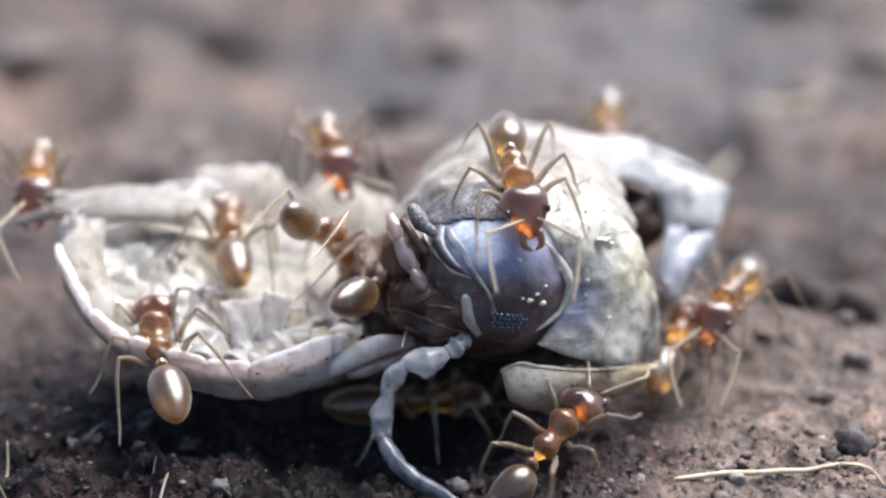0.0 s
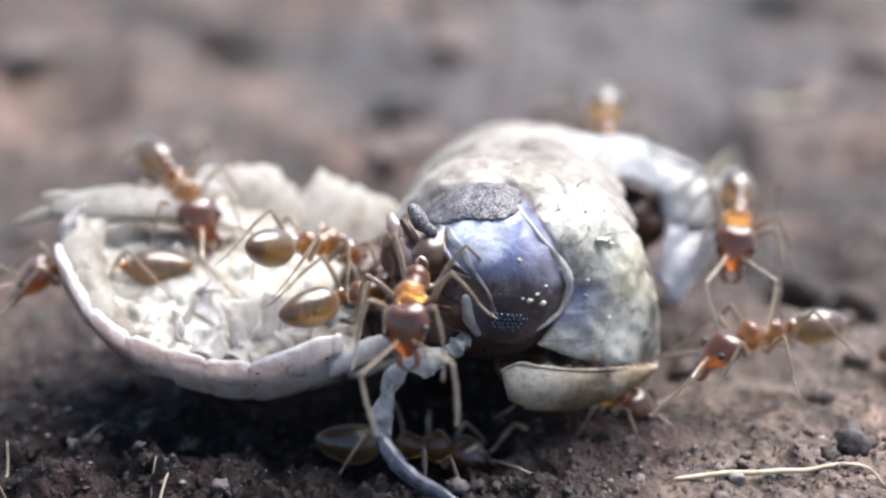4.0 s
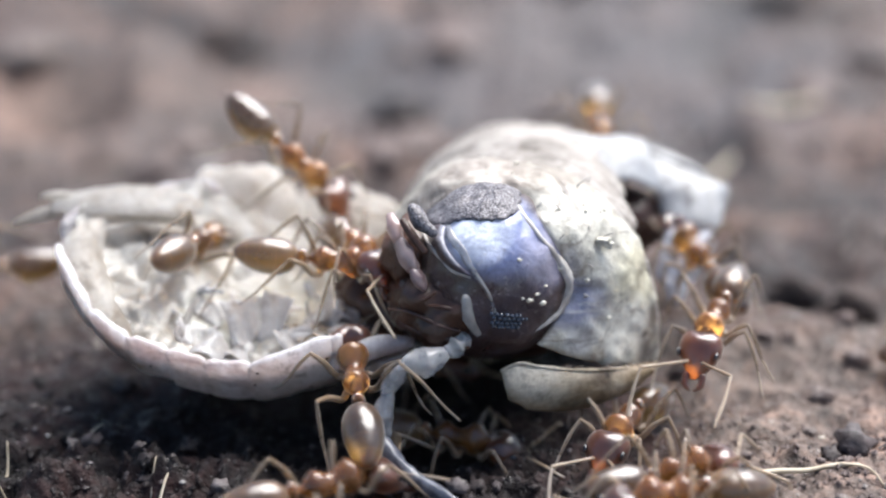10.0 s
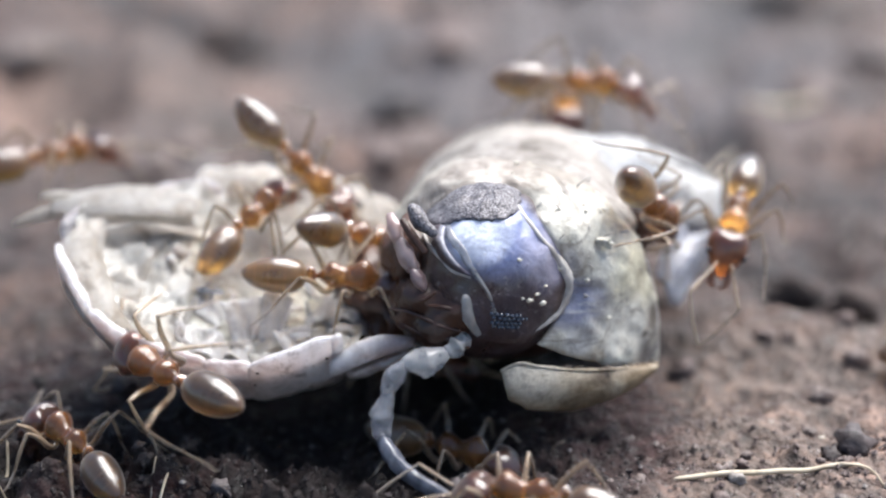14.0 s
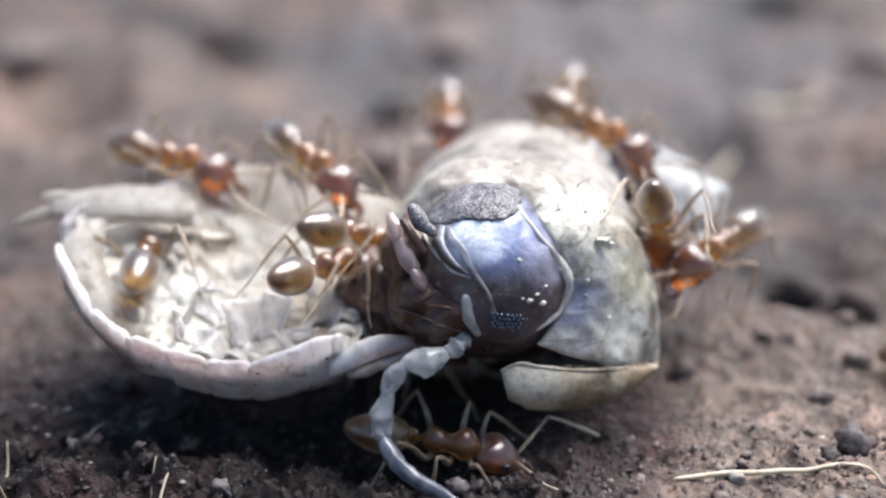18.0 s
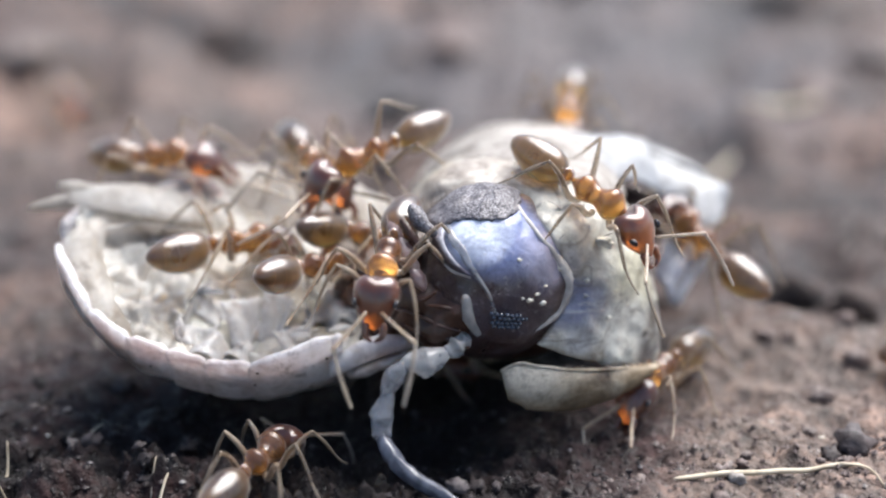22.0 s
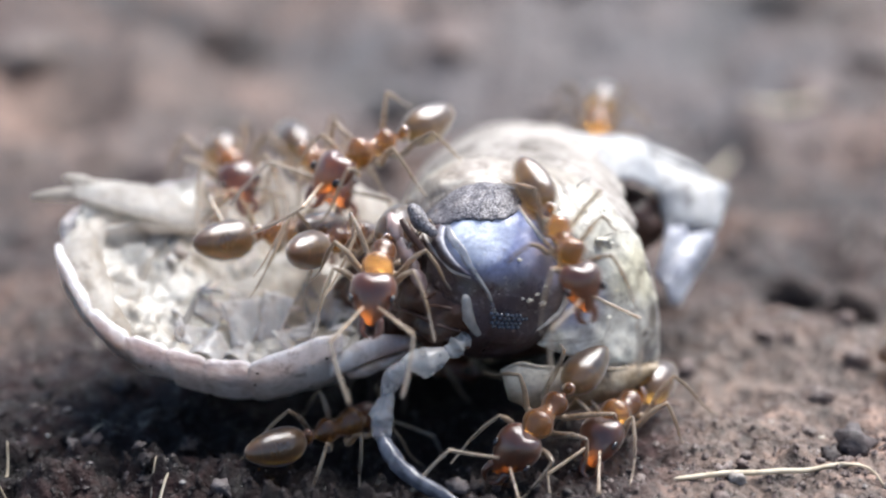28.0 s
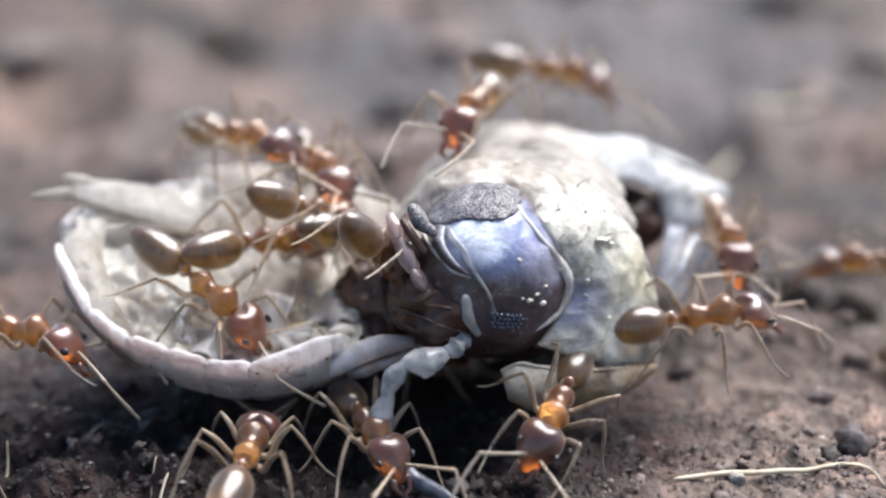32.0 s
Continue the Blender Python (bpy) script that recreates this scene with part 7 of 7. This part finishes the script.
    ways[31] = [
        (0, mm(23.50, 15.66, -0.05, 0, 0, 180)),
        (25.6, mm(16.37, 17.56, -0.16, 0, 0, 180)),
        (26.6, mm(3.38, 14.62, -0.24, 0, 0, -134)),
        (27.5, mm(0.85, 3.60, 3.04, 0, 0, -83)),
        (27.8, mm(0.76, 1.08, 2.91, 12, 6, -101)),
        (28, mm(1.56, -0.86, 2.52, 7, 34, -65)),
        (28.3, mm(2.05, -0.81, 2.08, -2, 20, -75)),
        (28.5, mm(1.53, -1.16, 1.39, -26, 40, -102)),
        (28.8, mm(0.30, -1.68, 1.27, -57, 10, -118)),
        (29, mm(-0.02, -2.01, 1.68, -19, 43, -157)),
        (29.3, mm(-0.51, -2.13, 0.51, -16, 27, -110)),
        (29.5, mm(-0.66, -3.12, -0.15, 0, 0, -89)),
        (29.8, mm(-0.51, -7.05, 0.03, 0, 0, -89)),
        (32, mm(-0.51, -7.05, 0.03, 0, 0, -89)),
    ]
    ways[32] = [
        (0, mm(-2.79, -8.68, -0.03, 0, 0, 86)),
        (20.2, mm(-2.26, -6.02, 0.23, 0, 0, 87)),
        (21, mm(-2.26, -2.87, -0.34, 0, 0, 79)),
        (22, mm(-2.40, -2.37, -0.19, 0, 0, 66)),
        (22.5, mm(-2.14, -1.91, -0.35, 0, 0, 69)),
        (23, mm(-1.84, -2.10, -0.12, 9, 2, 60)),
        (24, mm(-1.63, -2.37, -0.12, 12, 2, 47)),
        (25, mm(-1.57, -2.13, -0.12, 10, 2, 53)),
        (25.5, mm(-1.54, -2.29, -0.15, 0, 0, 53)),
        (27.5, mm(-1.56, -1.20, -0.36, 13, 2, 39)),
        (28, mm(-1.55, -1.18, -0.36, 13, 2, 37)),
        (29, mm(-1.59, -1.13, -0.36, 14, 2, 34)),
        (30, mm(-1.43, -1.30, -0.35, 0, 0, 34)),
        (31, mm(-1.28, -1.07, -0.40, 0, 0, 28)),
        (31.5, mm(-1.12, -1.70, -0.08, 0, 0, -19)),
        (32, mm(-0.99, -1.89, -0.01, 0, 0, -66)),
    ]
    ways[33] = [
        (0, mm(9.81, -2.78, -0.18, 0, 0, -172)),
        (21.8, mm(8.33, -2.78, -0.19, 0, 0, -172)),
        (22.5, mm(4.56, -2.39, 0.07, 0, 0, -167)),
        (23, mm(2.97, -2.22, -0.10, -17, 1, -173)),
        (23.5, mm(1.26, -2.90, -0.27, 0, 0, -176)),
        (24, mm(-0.95, -2.40, -0.42, 0, 0, 145)),
        (24.5, mm(-3.19, -2.38, -0.23, 0, 0, 135)),
        (25, mm(-3.21, -1.44, 0.83, -34, -27, 122)),
        (25.5, mm(-3.27, -1.15, 0.93, -30, -27, 117)),
        (26.5, mm(-3.24, -0.29, 1.43, -25, -2, 115)),
        (27.5, mm(-4.70, -0.71, 1.29, 0, 0, -176)),
        (27.8, mm(-7.86, -0.43, 0.48, 0, 0, -172)),
        (28.2, mm(-12.78, -0.19, -0.12, 0, 0, -171)),
        (32, mm(-12.78, -0.19, -0.12, 0, 0, -171)),
    ]
    ways[34] = [
        (0, mm(-9.64, -3.18, -0.15, 0, 0, 98)),
        (28.2, mm(-8.18, -3.17, -0.33, 0, 0, 94)),
        (28.7, mm(-5.51, -1.30, -0.16, 0, -12, 110)),
        (29, mm(-4.87, -1.30, -0.24, 0, -14, 114)),
        (29.3, mm(-5.79, -1.19, 0.07, 0, 0, 103)),
        (29.6, mm(-6.62, -0.81, 0.52, 0, 0, 117)),
        (30.1, mm(-10.43, 1.51, -0.19, 0, 0, 141)),
        (32, mm(-10.43, 1.51, -0.19, 0, 0, 141)),
    ]
    ways[35] = [
        (0, mm(-10.10, -4.65, -0.26, 0, 0, 0)),
        (28.6, mm(-7.91, -4.01, -0.06, 0, 0, 0)),
        (29.5, mm(-4.26, -1.98, -0.38, 0, 0, 42)),
        (30, mm(-3.45, -2.66, 0.01, 0, 0, 25)),
        (30.5, mm(-3.39, -2.37, -0.11, 0, 0, 43)),
        (31, mm(-2.58, -2.39, -0.07, 0, 0, 82)),
        (31.5, mm(-2.51, -2.24, -0.14, 0, 0, 80)),
        (32, mm(-2.57, -2.41, -0.08, 0, 0, 85)),
    ]
    ways[36] = [
        (0, mm(-10.22, -5.81, -0.29, 0, 0, 0)),
        (29, mm(-7.35, -4.75, -0.20, 0, 0, 0)),
        (29.6, mm(-6.06, -2.37, -0.07, 0, 0, 5)),
        (30, mm(-4.51, -3.07, -0.13, 0, 0, -37)),
        (30.5, mm(-5.09, -3.09, -0.04, 0, 0, -104)),
        (31, mm(-6.02, -3.01, -0.26, 0, 0, -46)),
        (31.5, mm(-6.98, -4.82, -0.09, 0, 0, -117)),
        (32, mm(-6.98, -4.82, -0.09, 0, 0, -117)),
    ]
    ways[37] = [
        (0, mm(-12.98, 1.56, -0.28, 0, 0, 0)),
        (28.9, mm(-10.40, 1.72, -0.16, 0, 0, -10)),
        (29.5, mm(-6.75, -0.29, 1.01, 0, 0, -23)),
        (30, mm(-5.05, -1.37, 0.84, 0, 0, -51)),
        (30.5, mm(-4.20, -1.46, 0.76, 37, 0, -49)),
        (31, mm(-3.38, -0.37, 1.48, 15, 7, -22)),
        (31.5, mm(-3.39, -0.19, 1.36, 15, 19, -30)),
        (32, mm(-3.35, -0.27, 1.40, 14, 26, -34)),
    ]
    ways[38] = [
        (0, mm(22.51, 18.97, -0.37, 0, 0, 180)),
        (27.6, mm(16.69, 18.45, -0.41, 0, 0, 180)),
        (28.3, mm(7.54, 15.65, 0.09, 0, 0, -148)),
        (29, mm(1.66, 4.49, 2.58, 0, 0, -150)),
        (29.5, mm(1.47, 4.40, 2.69, 0, 3, -98)),
        (30, mm(1.68, 4.44, 2.60, 0, 7, -93)),
        (30.5, mm(2.53, 4.20, 2.61, 0, 0, -64)),
        (31, mm(3.14, 4.17, 2.76, 12, 0, -47)),
        (31.5, mm(4.24, 2.68, 1.90, 0, 33, -63)),
        (32, mm(4.30, 1.62, 1.35, 0, 4, -83)),
    ]
    ways[39] = [
        (0, mm(0.42, -9.66, 0.08, 0, 0, 69)),
        (29.5, mm(1.04, -6.67, -0.19, 0, 0, 68)),
        (30, mm(1.82, -4.33, 0.00, 0, 0, 50)),
        (30.3, mm(3.25, -2.80, -0.09, 0, 0, 48)),
        (30.5, mm(4.47, -1.54, -0.15, 0, 0, 46)),
        (31, mm(6.74, 4.89, 1.28, 0, -23, 87)),
        (31.5, mm(9.74, 12.85, -0.14, 0, 0, 66)),
        (31.9, mm(12.98, 15.56, -0.32, 0, 0, 52)),
        (32, mm(12.98, 15.56, -0.32, 0, 0, 52)),
    ]
    ways[40] = [
        (0, mm(14.34, 0.78, -0.04, 0, 0, 180)),
        (31, mm(10.69, 1.74, -0.18, 0, 0, -170)),
        (32, mm(6.62, 2.06, 0.70, 0, 0, 164)),
    ]
    ways[41] = [
        (0, mm(-13.11, 0.04, -0.22, 0, 0, 0)),
        (30.8, mm(-11.15, 0.87, -0.15, 0, 0, -5)),
        (31.5, mm(-6.47, -0.67, 0.84, 0, 0, -18)),
        (32, mm(-5.87, -0.87, 0.93, 0, 0, -18)),
    ]
    ways[42] = [
        (0, mm(2.72, -8.29, -0.10, 0, 0, 180)),
        (11.9, mm(1.28, -5.26, -0.11, 0, 0, 180)),
        (12.5, mm(0.02, -3.23, -0.18, 0, 0, -179)),
        (12.75, mm(-0.73, -3.08, -0.20, 0, 0, -136)),
        (13, mm(-1.48, -2.92, -0.22, 0, 0, -94)),
        (13.5, mm(-1.69, -5.82, -0.17, 0, 0, -99)),
        (14.2, mm(-1.96, -9.54, -0.11, 0, 0, -97)),
        (32, mm(-1.96, -9.54, -0.11, 0, 0, -97)),
    ]
    ways[43] = [
        (0, mm(-9.31, -3.06, -0.08, 0, 0, 20)),
        (13, mm(-8.80, -2.29, -0.26, 0, 0, 34)),
        (13.5, mm(-7.01, -1.95, -0.26, 3, -6, 84)),
        (14, mm(-5.22, -1.61, -0.25, 0, -11, 135)),
        (14.5, mm(-5.70, -1.32, -0.18, 0, -13, 115)),
        (16.5, mm(-5.47, -1.17, 0.12, 0, -21, 114)),
        (17, mm(-5.52, -0.70, 0.59, 4, -51, 85)),
        (17.5, mm(-6.14, -0.37, 0.62, -5, -33, 97)),
        (18, mm(-7.91, -0.18, 0.54, 0, -7, 123)),
        (18.6, mm(-11.94, 0.95, -0.25, 0, 0, 147)),
        (32, mm(-11.94, 0.95, -0.25, 0, 0, 147)),
    ]
    for index, rows in ways.items():
        walk(ANTS[index][0], rows)
        stride(index, rows)
    walk(TAIL, [(0.0, mm(-4.35, 1.35, 2.36)), (18.5, mm(-4.35, 1.35, 2.36)), (19.5, mm(-4.30, 1.35, 2.38, 0, 2, 0)), (20.0, mm(-4.22, 1.35, 2.36, 0, 4, 0)), (21.0, mm(-4.25, 1.35, 2.36, 0, 4, 0)), (22.0, mm(-4.12, 1.35, 2.30, 0, 9, 0)), (23.0, mm(-3.95, 1.35, 2.22, 0, 16, 0)), (24.0, mm(-4.1, 1.35, 2.24, 0, 16, 0)), (32.0, mm(-4.1, 1.35, 2.24, 0, 16, 0))])


motions()
